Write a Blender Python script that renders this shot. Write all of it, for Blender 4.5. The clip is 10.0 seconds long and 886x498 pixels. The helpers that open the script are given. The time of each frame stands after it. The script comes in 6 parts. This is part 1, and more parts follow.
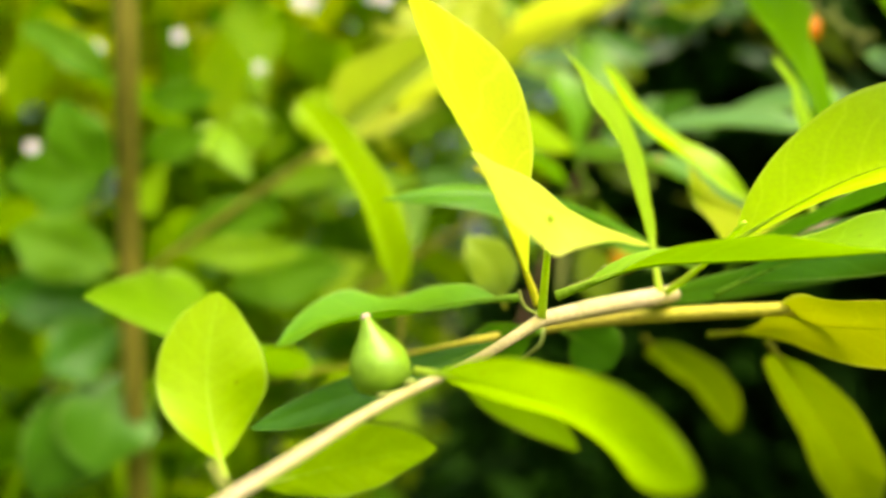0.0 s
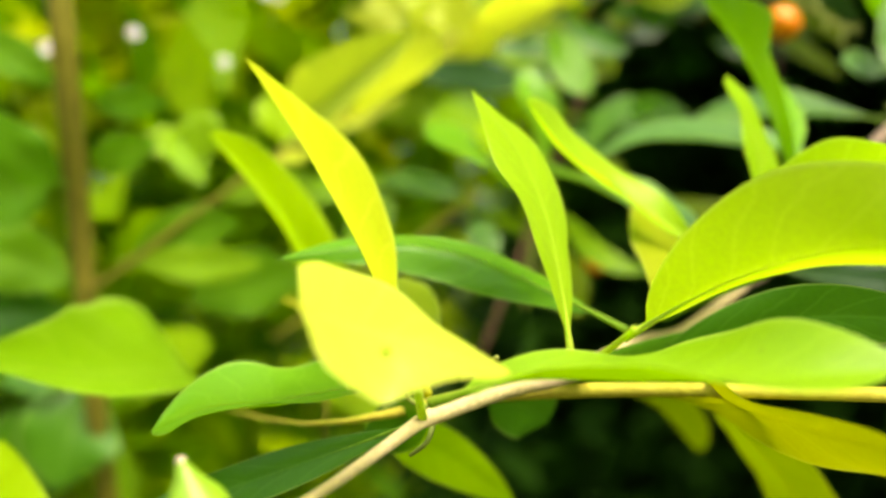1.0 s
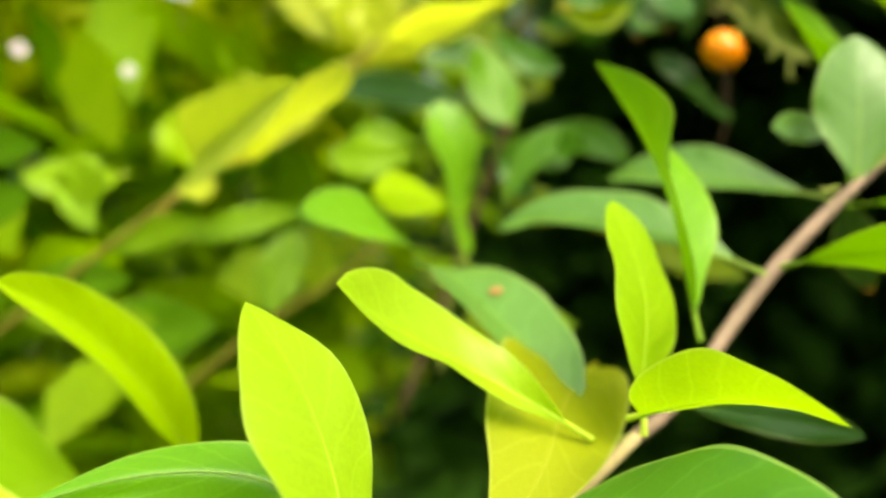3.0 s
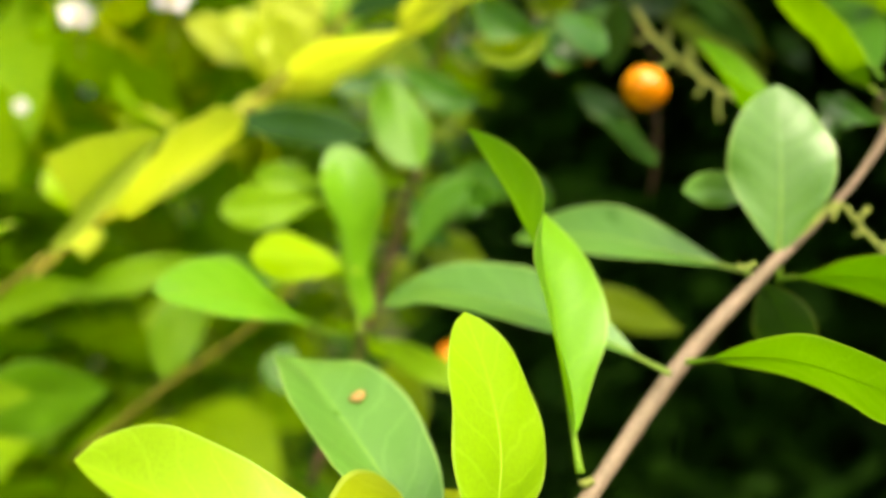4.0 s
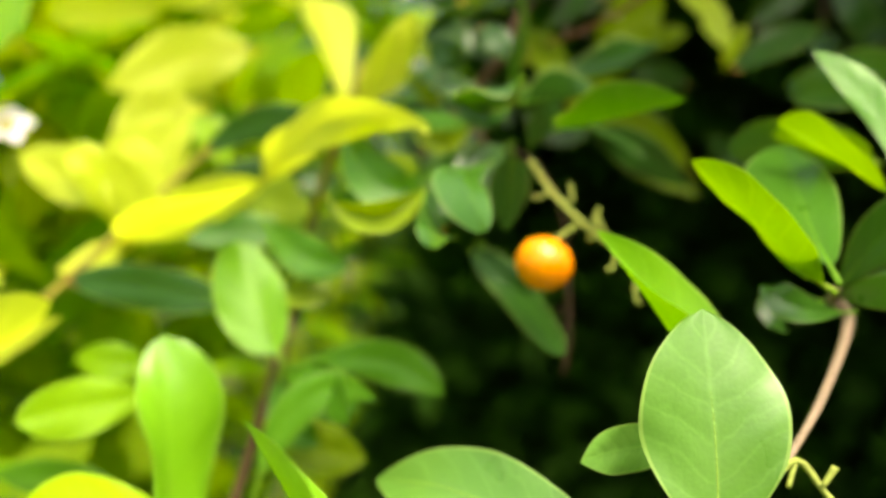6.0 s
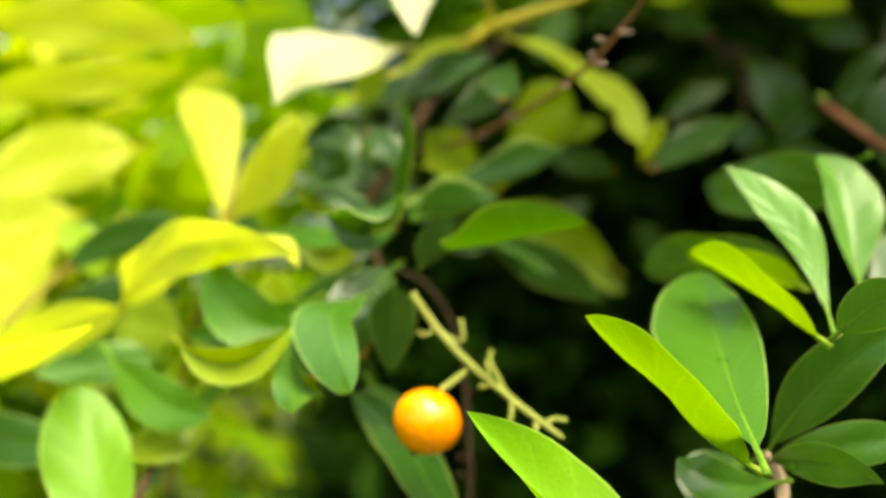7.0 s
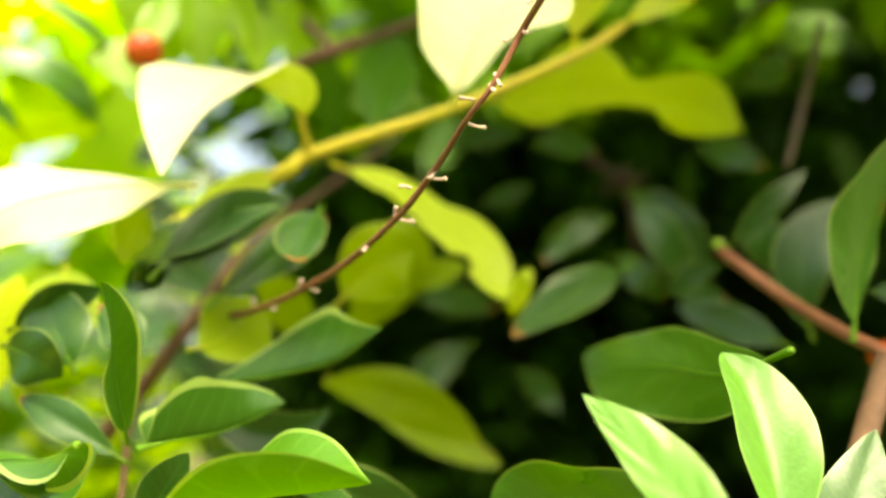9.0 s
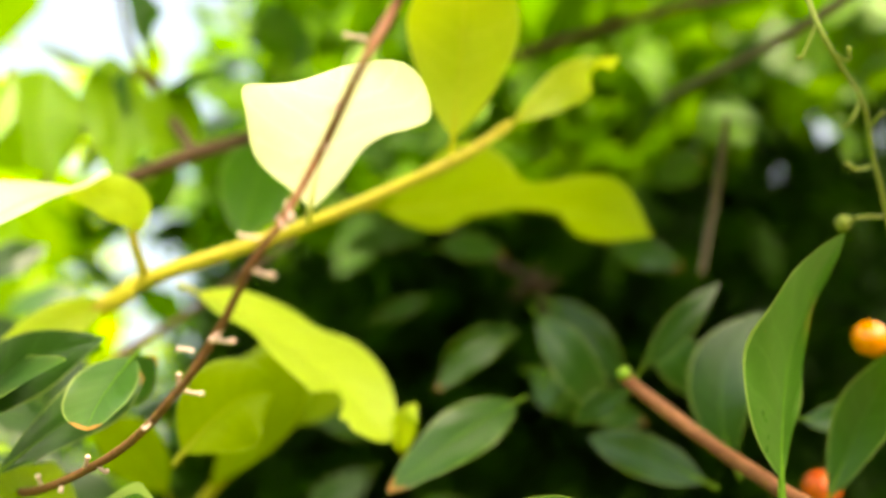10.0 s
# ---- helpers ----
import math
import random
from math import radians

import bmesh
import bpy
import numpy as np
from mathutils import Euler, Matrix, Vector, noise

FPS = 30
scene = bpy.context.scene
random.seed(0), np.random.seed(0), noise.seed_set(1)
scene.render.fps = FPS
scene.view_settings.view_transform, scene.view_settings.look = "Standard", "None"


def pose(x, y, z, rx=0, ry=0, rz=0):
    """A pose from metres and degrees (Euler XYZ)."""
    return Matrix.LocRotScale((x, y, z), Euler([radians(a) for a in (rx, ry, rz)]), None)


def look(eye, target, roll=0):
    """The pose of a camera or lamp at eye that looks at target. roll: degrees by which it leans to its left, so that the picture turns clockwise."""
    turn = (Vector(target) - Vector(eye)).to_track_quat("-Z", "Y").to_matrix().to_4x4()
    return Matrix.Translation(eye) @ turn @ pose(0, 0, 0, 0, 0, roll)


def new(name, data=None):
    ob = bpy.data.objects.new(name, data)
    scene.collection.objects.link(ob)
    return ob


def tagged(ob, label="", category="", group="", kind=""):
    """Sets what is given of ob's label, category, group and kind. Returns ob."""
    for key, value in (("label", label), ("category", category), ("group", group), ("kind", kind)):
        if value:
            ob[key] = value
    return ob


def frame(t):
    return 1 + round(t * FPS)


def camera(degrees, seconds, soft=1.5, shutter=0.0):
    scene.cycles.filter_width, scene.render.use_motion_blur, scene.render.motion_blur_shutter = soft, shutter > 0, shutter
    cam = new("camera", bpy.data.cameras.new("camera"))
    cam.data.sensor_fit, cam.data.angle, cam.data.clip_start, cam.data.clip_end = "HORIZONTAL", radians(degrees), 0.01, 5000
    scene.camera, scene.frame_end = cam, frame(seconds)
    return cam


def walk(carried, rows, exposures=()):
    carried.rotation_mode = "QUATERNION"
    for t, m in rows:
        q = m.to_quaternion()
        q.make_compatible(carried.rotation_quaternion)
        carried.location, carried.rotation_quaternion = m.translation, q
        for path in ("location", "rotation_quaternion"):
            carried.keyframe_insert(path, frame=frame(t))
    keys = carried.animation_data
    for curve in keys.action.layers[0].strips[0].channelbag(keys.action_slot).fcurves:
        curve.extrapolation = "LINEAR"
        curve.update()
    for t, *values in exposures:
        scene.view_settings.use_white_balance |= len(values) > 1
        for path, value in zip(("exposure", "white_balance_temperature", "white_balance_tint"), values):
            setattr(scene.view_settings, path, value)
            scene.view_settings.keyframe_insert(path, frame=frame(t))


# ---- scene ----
cam = camera(56.1, 10.0, soft=2.6)
PATH = [
    (0, (-0.0016, -0.0091, 1.1969), (0.0995, 1.9839, 1.3306), -0.13),
    (0.5, (0.0060, -0.0071, 1.2027), (0.0838, 1.9892, 1.2966), -0.57),
    (1, (0.0110, -0.0014, 1.2081), (0.0799, 1.9969, 1.2547), -0.84),
    (1.5, (0.0164, 0.0036, 1.2142), (0.0598, 2.0031, 1.2042), -1.67),
    (2, (0.0199, 0.0045, 1.2226), (0.0793, 2.0027, 1.1602), -1.58),
    (2.5, (0.0248, 0.0097, 1.2298), (0.0895, 2.0058, 1.1236), -1.98),
    (2.7, (0.0271, 0.0122, 1.2321), (0.0917, 2.0074, 1.1091), -1.93),
    (4, (0.0486, 0.0333, 1.2454), (0.1514, 2.0257, 1.1047), -3.10),
    (4.5, (0.0535, 0.0424, 1.2508), (0.1980, 2.0339, 1.1370), -3.53),
    (5, (0.0577, 0.0504, 1.2547), (0.2341, 2.0401, 1.1548), -4.01),
    (6.5, (0.0720, 0.0734, 1.2691), (0.3592, 2.0507, 1.3573), -5.26),
    (7, (0.0789, 0.0815, 1.2736), (0.4483, 2.0408, 1.4306), -6.17),
    (7.5, (0.0833, 0.0871, 1.2771), (0.4957, 2.0328, 1.4880), -6.72),
    (8, (0.0891, 0.0952, 1.2807), (0.5290, 2.0286, 1.5425), -7.52),
    (8.5, (0.0958, 0.1055, 1.2850), (0.5900, 2.0180, 1.5985), -7.81),
    (9, (0.1039, 0.1138, 1.2879), (0.6895, 1.9885, 1.6656), -8.06),
    (9.5, (0.1110, 0.1202, 1.2913), (0.7741, 1.9471, 1.7631), -8.98),
    (10, (0.1195, 0.1267, 1.2961), (0.8592, 1.9003, 1.8506), -10.74),
]
walk(cam, [(t, look(eye, target, roll)) for t, eye, target, roll in PATH], [(0, 1.10, 7300, 4), (2.5, 1.04, 7300, 4), (5, 1.25, 7400, 4), (6.5, 1.52, 7600, 4), (8.5, 2.04, 8300, 4), (10, 2.5, 8900, 3)])
cam.data.dof.use_dof, cam.data.dof.focus_distance, cam.data.dof.aperture_fstop = True, 0.072, 15.0

# ---- light ----
world = bpy.data.worlds.new("sky")
scene.world = world
world.use_nodes = True
wn = world.node_tree.nodes
sky = wn.new("ShaderNodeTexSky")
sky.sky_type, sky.sun_disc = "NISHITA", False
SUN_DIR = Vector((0.26, -0.44, 0.86)).normalized()
sky.sun_elevation = math.asin(SUN_DIR.z)
sky.sun_rotation = math.atan2(SUN_DIR.x, SUN_DIR.y)
sky.dust_density, sky.air_density, sky.ozone_density = 9.0, 1.0, 1.0
wn["Background"].inputs["Strength"].default_value = 0.14
world.node_tree.links.new(sky.outputs[0], wn["Background"].inputs["Color"])
sun_data = bpy.data.lights.new("sun", "SUN")
sun_data.energy, sun_data.angle, sun_data.color = 2.2, radians(50.0), (1.0, 0.97, 0.88)
sun = new("sun", sun_data)
sun.matrix_world = look(SUN_DIR * 20, (0, 0, 0))


# ---- materials ----
def material(name):
    m = bpy.data.materials.new(name)
    m.use_nodes = True
    return m, m.node_tree.nodes, m.node_tree.links


def math_node(nodes, links, op, a, b=None, c=None):
    n = nodes.new("ShaderNodeMath")
    n.operation = op
    for i, val in enumerate((a, b, c)):
        if val is None:
            continue
        if isinstance(val, (int, float)):
            n.inputs[i].default_value = val
        else:
            links.new(val, n.inputs[i])
    return n.outputs[0]


def mix_colour(nodes, links, fac, a, b, blend="MIX"):
    n = nodes.new("ShaderNodeMix")
    n.data_type, n.blend_type = "RGBA", blend
    for sock, val in ((n.inputs[0], fac), (n.inputs[6], a), (n.inputs[7], b)):
        if isinstance(val, (int, float)):
            sock.default_value = val
        elif isinstance(val, tuple):
            sock.default_value = (*val, 1)
        else:
            links.new(val, sock)
    return n.outputs[2]


def leaf_material(name, low, high, through_tint, rough=0.38, see=0.45, island=False, veins=True, gloss=0.4, rim=0.476, rim_mix=0.55, dry_tip=False, quilt=0.15):
    """Leaf blade: two greens mixed leaf by leaf, mottling, pale ribs and a soft relief; lets light through."""
    m, nodes, links = material(name)
    bsdf = nodes["Principled BSDF"]
    if island:
        rnd = nodes.new("ShaderNodeNewGeometry").outputs["Random Per Island"]
    else:
        rnd = nodes.new("ShaderNodeObjectInfo").outputs["Random"]
    tex = nodes.new("ShaderNodeTexCoord")
    blotch = nodes.new("ShaderNodeTexNoise")
    blotch.inputs["Scale"].default_value, blotch.inputs["Detail"].default_value = 160, 3
    fine = nodes.new("ShaderNodeTexNoise")
    fine.inputs["Scale"].default_value, fine.inputs["Detail"].default_value = 2200, 2
    for n in (blotch, fine):
        links.new(tex.outputs["Object"], n.inputs["Vector"])
    f = math_node(nodes, links, "MULTIPLY_ADD", blotch.outputs[0], 0.7, -0.35)
    f = math_node(nodes, links, "ADD", f, rnd)
    f.node.use_clamp = True
    col = mix_colour(nodes, links, f, low, high)
    grain = math_node(nodes, links, "MULTIPLY_ADD", fine.outputs[0], 0.20, 0.90)
    col = mix_colour(nodes, links, 1.0, col, grain, "MULTIPLY")
    height = fine.outputs[0]
    if veins:
        sep = nodes.new("ShaderNodeSeparateXYZ")
        links.new(tex.outputs["UV"], sep.inputs[0])
        u, v = sep.outputs[0], sep.outputs[1]
        side = math_node(nodes, links, "ABSOLUTE", math_node(nodes, links, "SUBTRACT", v, 0.5))
        rib = math_node(nodes, links, "SUBTRACT", 1.0, math_node(nodes, links, "DIVIDE", side, 0.035))
        rib.node.use_clamp = True
        wob = math_node(nodes, links, "MULTIPLY", blotch.outputs[0], 0.17)
        phase = math_node(nodes, links, "SUBTRACT", u, math_node(nodes, links, "MULTIPLY", side, 0.34))
        phase = math_node(nodes, links, "ADD", phase, wob)
        saw = math_node(nodes, links, "FRACT", math_node(nodes, links, "MULTIPLY", phase, 8.0))
        tri = math_node(nodes, links, "ABSOLUTE", math_node(nodes, links, "SUBTRACT", saw, 0.5))
        line = math_node(nodes, links, "SUBTRACT", 1.0, math_node(nodes, links, "DIVIDE", tri, 0.10))
        line.node.use_clamp = True
        line = math_node(nodes, links, "MULTIPLY", line, 0.20)
        mark = math_node(nodes, links, "MAXIMUM", math_node(nodes, links, "MULTIPLY", rib, 0.30), line)
        pale = tuple(min(1.0, c * 1.3 + 0.03) for c in high)
        col = mix_colour(nodes, links, mark, col, pale)
        # pale edge line, dry tip and small blemishes
        edge = math_node(nodes, links, "GREATER_THAN", side, rim)
        col = mix_colour(nodes, links, math_node(nodes, links, "MULTIPLY", edge, rim_mix), col, (0.6 * high[0] + 0.25, 0.6 * high[1] + 0.31, 0.5 * high[2] + 0.10))
        if dry_tip:
            end = math_node(nodes, links, "MULTIPLY", math_node(nodes, links, "GREATER_THAN", math_node(nodes, links, "MULTIPLY_ADD", side, 0.12, u), 0.962),
                            math_node(nodes, links, "GREATER_THAN", rnd, 0.62))
            col = mix_colour(nodes, links, math_node(nodes, links, "MULTIPLY", end, 0.85), col, (0.34, 0.15, 0.03))
        spots = nodes.new("ShaderNodeTexVoronoi")
        spots.inputs["Scale"].default_value = 260
        links.new(tex.outputs["Object"], spots.inputs["Vector"])
        spot = math_node(nodes, links, "LESS_THAN", spots.outputs["Distance"], 0.030)
        col = mix_colour(nodes, links, math_node(nodes, links, "MULTIPLY", spot, 0.55), col, (0.16, 0.10, 0.02))
        swell = math_node(nodes, links, "COSINE", math_node(nodes, links, "MULTIPLY", phase, 8.0 * 2 * math.pi))
        height = math_node(nodes, links, "ADD", math_node(nodes, links, "MULTIPLY", fine.outputs[0], 0.07),
                           math_node(nodes, links, "MULTIPLY", swell, quilt * 0.10))
    bump = nodes.new("ShaderNodeBump")
    bump.inputs["Strength"].default_value, bump.inputs["Distance"].default_value = 0.45, 0.0008
    links.new(height, bump.inputs["Height"])
    links.new(col, bsdf.inputs["Base Color"])
    links.new(bump.outputs[0], bsdf.inputs["Normal"])
    links.new(math_node(nodes, links, "MULTIPLY_ADD", blotch.outputs[0], 0.14, rough - 0.07), bsdf.inputs["Roughness"])
    bsdf.inputs["Specular IOR Level"].default_value = gloss
    glow = nodes.new("ShaderNodeBsdfTranslucent")
    links.new(mix_colour(nodes, links, 1.0, col, through_tint, "MULTIPLY"), glow.inputs["Color"])
    links.new(bump.outputs[0], glow.inputs["Normal"])
    blend = nodes.new("ShaderNodeMixShader")
    blend.inputs[0].default_value = see
    links.new(bsdf.outputs[0], blend.inputs[1])
    links.new(glow.outputs[0], blend.inputs[2])
    links.new(blend.outputs[0], nodes["Material Output"].inputs["Surface"])
    return m


def skin_material(name, low, high, rough, scale=700, relief=0.4, stretch=1.0):
    """Bark, stalk or fruit skin: two colours in patches with a fine relief."""
    m, nodes, links = material(name)
    bsdf = nodes["Principled BSDF"]
    tex = nodes.new("ShaderNodeTexCoord")
    big = nodes.new("ShaderNodeTexNoise")
    big.inputs["Scale"].default_value, big.inputs["Detail"].default_value = scale * 0.25, 4
    small = nodes.new("ShaderNodeTexNoise")
    small.inputs["Scale"].default_value, small.inputs["Detail"].default_value = scale * 2.0, 3
    for n in (big, small):
        links.new(tex.outputs["Object"], n.inputs["Vector"])
    f = math_node(nodes, links, "MULTIPLY_ADD", big.outputs[0], 2.2, -0.6)
    f.node.use_clamp = True
    col = mix_colour(nodes, links, f, low, high)
    col = mix_colour(nodes, links, 1.0, col, math_node(nodes, links, "MULTIPLY_ADD", small.outputs[0], 0.6, 0.7), "MULTIPLY")
    bump = nodes.new("ShaderNodeBump")
    bump.inputs["Strength"].default_value, bump.inputs["Distance"].default_value = relief, 0.0003
    links.new(small.outputs[0], bump.inputs["Height"])
    links.new(col, bsdf.inputs["Base Color"])
    links.new(bump.outputs[0], bsdf.inputs["Normal"])
    bsdf.inputs["Roughness"].default_value = rough
    bsdf.inputs["Specular IOR Level"].default_value = 0.5 if rough < 0.45 else 0.15
    return m


# Near-white albedo stands for sky glare that overexposes three yellow leaves.
glare_pale = leaf_material("glare_pale_leaf", (0.86, 0.87, 0.54), (0.91, 0.91, 0.66), (1.0, 1.0, 0.9), 0.34, 0.55, gloss=0.6)
vivid = leaf_material("vivid_leaf", (0.37, 0.645, 0.014), (0.46, 0.72, 0.030), (1.0, 1.0, 0.5), 0.38, 0.60, gloss=0.45)
lemon = leaf_material("lemon_leaf", (0.66, 0.77, 0.055), (0.77, 0.86, 0.105), (1.0, 0.99, 0.5), 0.34, 0.58, gloss=0.5)
golden = leaf_material("golden_leaf", (0.48, 0.64, 0.05), (0.58, 0.73, 0.09), (1.0, 0.97, 0.4), 0.42, 0.45, gloss=0.4)
lime = leaf_material("lime_leaf", (0.335, 0.60, 0.004), (0.44, 0.69, 0.010), (1.0, 1.0, 0.35), 0.42, 0.56, gloss=0.30)
mid = leaf_material("mid_green_leaf", (0.12, 0.34, 0.009), (0.18, 0.43, 0.015), (1.05, 1.0, 0.35), 0.34, 0.42, gloss=0.55, rim=0.474, quilt=0.25)
sheen = leaf_material("glossy_leaf", (0.070, 0.235, 0.014), (0.110, 0.315, 0.026), (1.05, 1.0, 0.35), 0.34, 0.36, gloss=0.65, rim=0.474, quilt=0.35)
rimmed = leaf_material("cupped_leaf", (0.030, 0.115, 0.006), (0.054, 0.17, 0.011), (1.1, 1.0, 0.3), 0.32, 0.42, gloss=0.75, rim=0.435, rim_mix=0.85, quilt=0.2)
mustard = leaf_material("mustard_leaf", (0.27, 0.34, 0.008), (0.35, 0.41, 0.015), (1.0, 0.97, 0.35), 0.42, 0.42, gloss=0.3)
chartreuse = leaf_material("chartreuse_leaf", (0.50, 0.75, 0.020), (0.58, 0.81, 0.040), (1.0, 1.0, 0.5), 0.36, 0.60, gloss=0.45)
dull = leaf_material("dull_leaf", (0.11, 0.30, 0.007), (0.185, 0.41, 0.013), (1.0, 1.0, 0.35), 0.42, 0.40, gloss=0.35)
fresh = leaf_material("fresh_leaf", (0.21, 0.43, 0.008), (0.30, 0.53, 0.016), (1.0, 1.0, 0.35), 0.38, 0.44, gloss=0.45)
green = leaf_material("green_leaf", (0.055, 0.195, 0.007), (0.095, 0.27, 0.012), (1.1, 1.0, 0.3), 0.36, 0.38, gloss=0.45, rim=0.474)
deep = leaf_material("deep_leaf", (0.032, 0.125, 0.007), (0.056, 0.18, 0.014), (1.1, 1.0, 0.3), 0.30, 0.34, gloss=0.8, rim=0.474)
pale = leaf_material("pale_leaf", (0.112, 0.275, 0.040), (0.170, 0.36, 0.066), (1.05, 1.0, 0.4), 0.30, 0.34, gloss=0.85, rim=0.474, quilt=0.28)
olive = leaf_material("olive_leaf", (0.18, 0.29, 0.004), (0.25, 0.37, 0.006), (1.0, 0.97, 0.3), 0.42, 0.45, gloss=0.35, rim=0.470)
dark = leaf_material("dark_leaf", (0.015, 0.062, 0.005), (0.030, 0.105, 0.010), (1.1, 1.0, 0.3), 0.33, 0.28, gloss=0.55, rim=0.466, dry_tip=True)
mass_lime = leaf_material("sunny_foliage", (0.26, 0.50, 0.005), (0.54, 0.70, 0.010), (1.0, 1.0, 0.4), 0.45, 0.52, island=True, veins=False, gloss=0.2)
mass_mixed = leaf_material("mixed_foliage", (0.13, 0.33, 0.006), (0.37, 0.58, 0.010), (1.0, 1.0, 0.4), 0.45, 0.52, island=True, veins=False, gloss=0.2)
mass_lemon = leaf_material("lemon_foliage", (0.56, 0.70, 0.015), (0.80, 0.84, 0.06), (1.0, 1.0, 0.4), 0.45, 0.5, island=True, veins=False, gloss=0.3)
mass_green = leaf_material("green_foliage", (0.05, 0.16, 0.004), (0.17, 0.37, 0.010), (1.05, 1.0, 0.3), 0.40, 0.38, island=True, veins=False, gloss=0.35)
# Darker copy of the foliage green; the shrub's inner shade is in its colour.
mass_shaded = leaf_material("shady_foliage", (0.014, 0.048, 0.004), (0.045, 0.135, 0.008), (1.1, 1.0, 0.3), 0.55, 0.20, island=True, veins=False, gloss=0.12)
bark_pale = skin_material("pale_bark", (0.19, 0.145, 0.095), (0.28, 0.205, 0.145), 0.55)
bark_straw = skin_material("straw_bark", (0.48, 0.42, 0.17), (0.55, 0.45, 0.26), 0.55)
bark_yellow = skin_material("yellow_bark", (0.48, 0.46, 0.04), (0.54, 0.44, 0.07), 0.5)
bark_brown = skin_material("brown_bark", (0.080, 0.046, 0.025), (0.15, 0.088, 0.050), 0.7)
bark_grey = skin_material("grey_bark", (0.09, 0.072, 0.05), (0.16, 0.13, 0.095), 0.75)
bark_dark = skin_material("dark_bark", (0.025, 0.016, 0.009), (0.055, 0.034, 0.018), 0.8)
bark_olive = skin_material("olive_bark", (0.18, 0.17, 0.02), (0.26, 0.23, 0.03), 0.6)
bark_red = skin_material("red_bark", (0.14, 0.056, 0.026), (0.25, 0.110, 0.055), 0.55)
spur_pink = skin_material("dry_spur", (0.50, 0.34, 0.26), (0.62, 0.48, 0.40), 0.6)
stalk_green = skin_material("green_stalk", (0.18, 0.25, 0.04), (0.29, 0.31, 0.075), 0.5)
bud_green = skin_material("bud_skin", (0.15, 0.30, 0.014), (0.21, 0.37, 0.022), 0.4, 500, 0.2)
orange_skin = skin_material("orange_skin", (0.80, 0.22, 0.004), (0.86, 0.31, 0.008), 0.24, 500, 0.08)
red_skin = skin_material("red_skin", (0.50, 0.06, 0.006), (0.62, 0.10, 0.008), 0.3, 500, 0.08)
petal_white = skin_material("white_petal", (0.72, 0.66, 0.70), (0.80, 0.76, 0.80), 0.6)
rust = skin_material("rust", (0.27, 0.16, 0.05), (0.36, 0.22, 0.08), 0.8)
soil = skin_material("soil_and_litter", (0.05, 0.04, 0.02), (0.09, 0.11, 0.03), 0.9, 40, 0.6)


# ---- builders ----
def mesh_object(name, verts, faces, mat, parent=None, uvs=None):
    me = bpy.data.meshes.new(name)
    me.from_pydata(verts, [], faces)
    if uvs is not None:
        layer = me.uv_layers.new(name="UVMap")
        idx = np.empty(len(me.loops), dtype=np.int32)
        me.loops.foreach_get("vertex_index", idx)
        layer.data.foreach_set("uv", np.asarray(uvs, dtype=np.float32)[idx].ravel())
    me.shade_smooth()
    me.materials.append(mat)
    ob = new(name, me)
    ob.parent = parent
    return ob


def tube(points, sides=8, cap=True):
    """Vertices and faces of a round, tapering tube through (x, y, z, radius), smoothed between the points."""
    pts = [np.array(p, float) for p in points]
    fine = []
    for i in range(len(pts) - 1):
        p0, p1, p2, p3 = pts[max(i - 1, 0)], pts[i], pts[i + 1], pts[min(i + 2, len(pts) - 1)]
        for k in range(4):
            s = k / 4
            fine.append(0.5 * (2 * p1 + (p2 - p0) * s + (2 * p0 - 5 * p1 + 4 * p2 - p3) * s * s + (3 * p1 - p0 - 3 * p2 + p3) * s ** 3))
    fine.append(pts[-1])
    verts, faces = [], []
    side = None
    for i, p in enumerate(fine):
        d = fine[min(i + 1, len(fine) - 1)][:3] - fine[max(i - 1, 0)][:3]
        d = d / (np.linalg.norm(d) + 1e-12)
        if side is None:
            side = np.cross(d, (0.3, 0.2, 1.0))
        side = side - d * (side @ d)
        side = side / (np.linalg.norm(side) + 1e-12)
        other = np.cross(d, side)
        r = max(p[3], 1e-5)
        for k in range(sides):
            a = 2 * math.pi * k / sides
            verts.append(tuple(p[:3] + r * (math.cos(a) * side + math.sin(a) * other)))
    n = len(fine)
    for i in range(n - 1):
        for k in range(sides):
            faces.append((i * sides + k, i * sides + (k + 1) % sides, (i + 1) * sides + (k + 1) % sides, (i + 1) * sides + k))
    if cap:
        faces.append(tuple(range(sides - 1, -1, -1)))
        faces.append(tuple((n - 1) * sides + k for k in range(sides)))
    return verts, faces


def stem(parent, name, mat, points):
    """A round stem; where it is long its thickness wavers and swells at the joints."""
    if name != "spur" and name != "knob":
        points = [(x, y, z, r * (1.0 + 0.10 * math.sin(7 * i + 1))) for i, (x, y, z, r) in enumerate(points)]
    return mesh_object(name, *tube(points, 10 if points[0][3] > 0.0005 else 7), mat, parent)


SHAPES = {"ell": (0.92, 0.85), "lance": (1.0, 0.95), "obov": (1.35, 0.75), "ovate": (0.62, 0.5)}


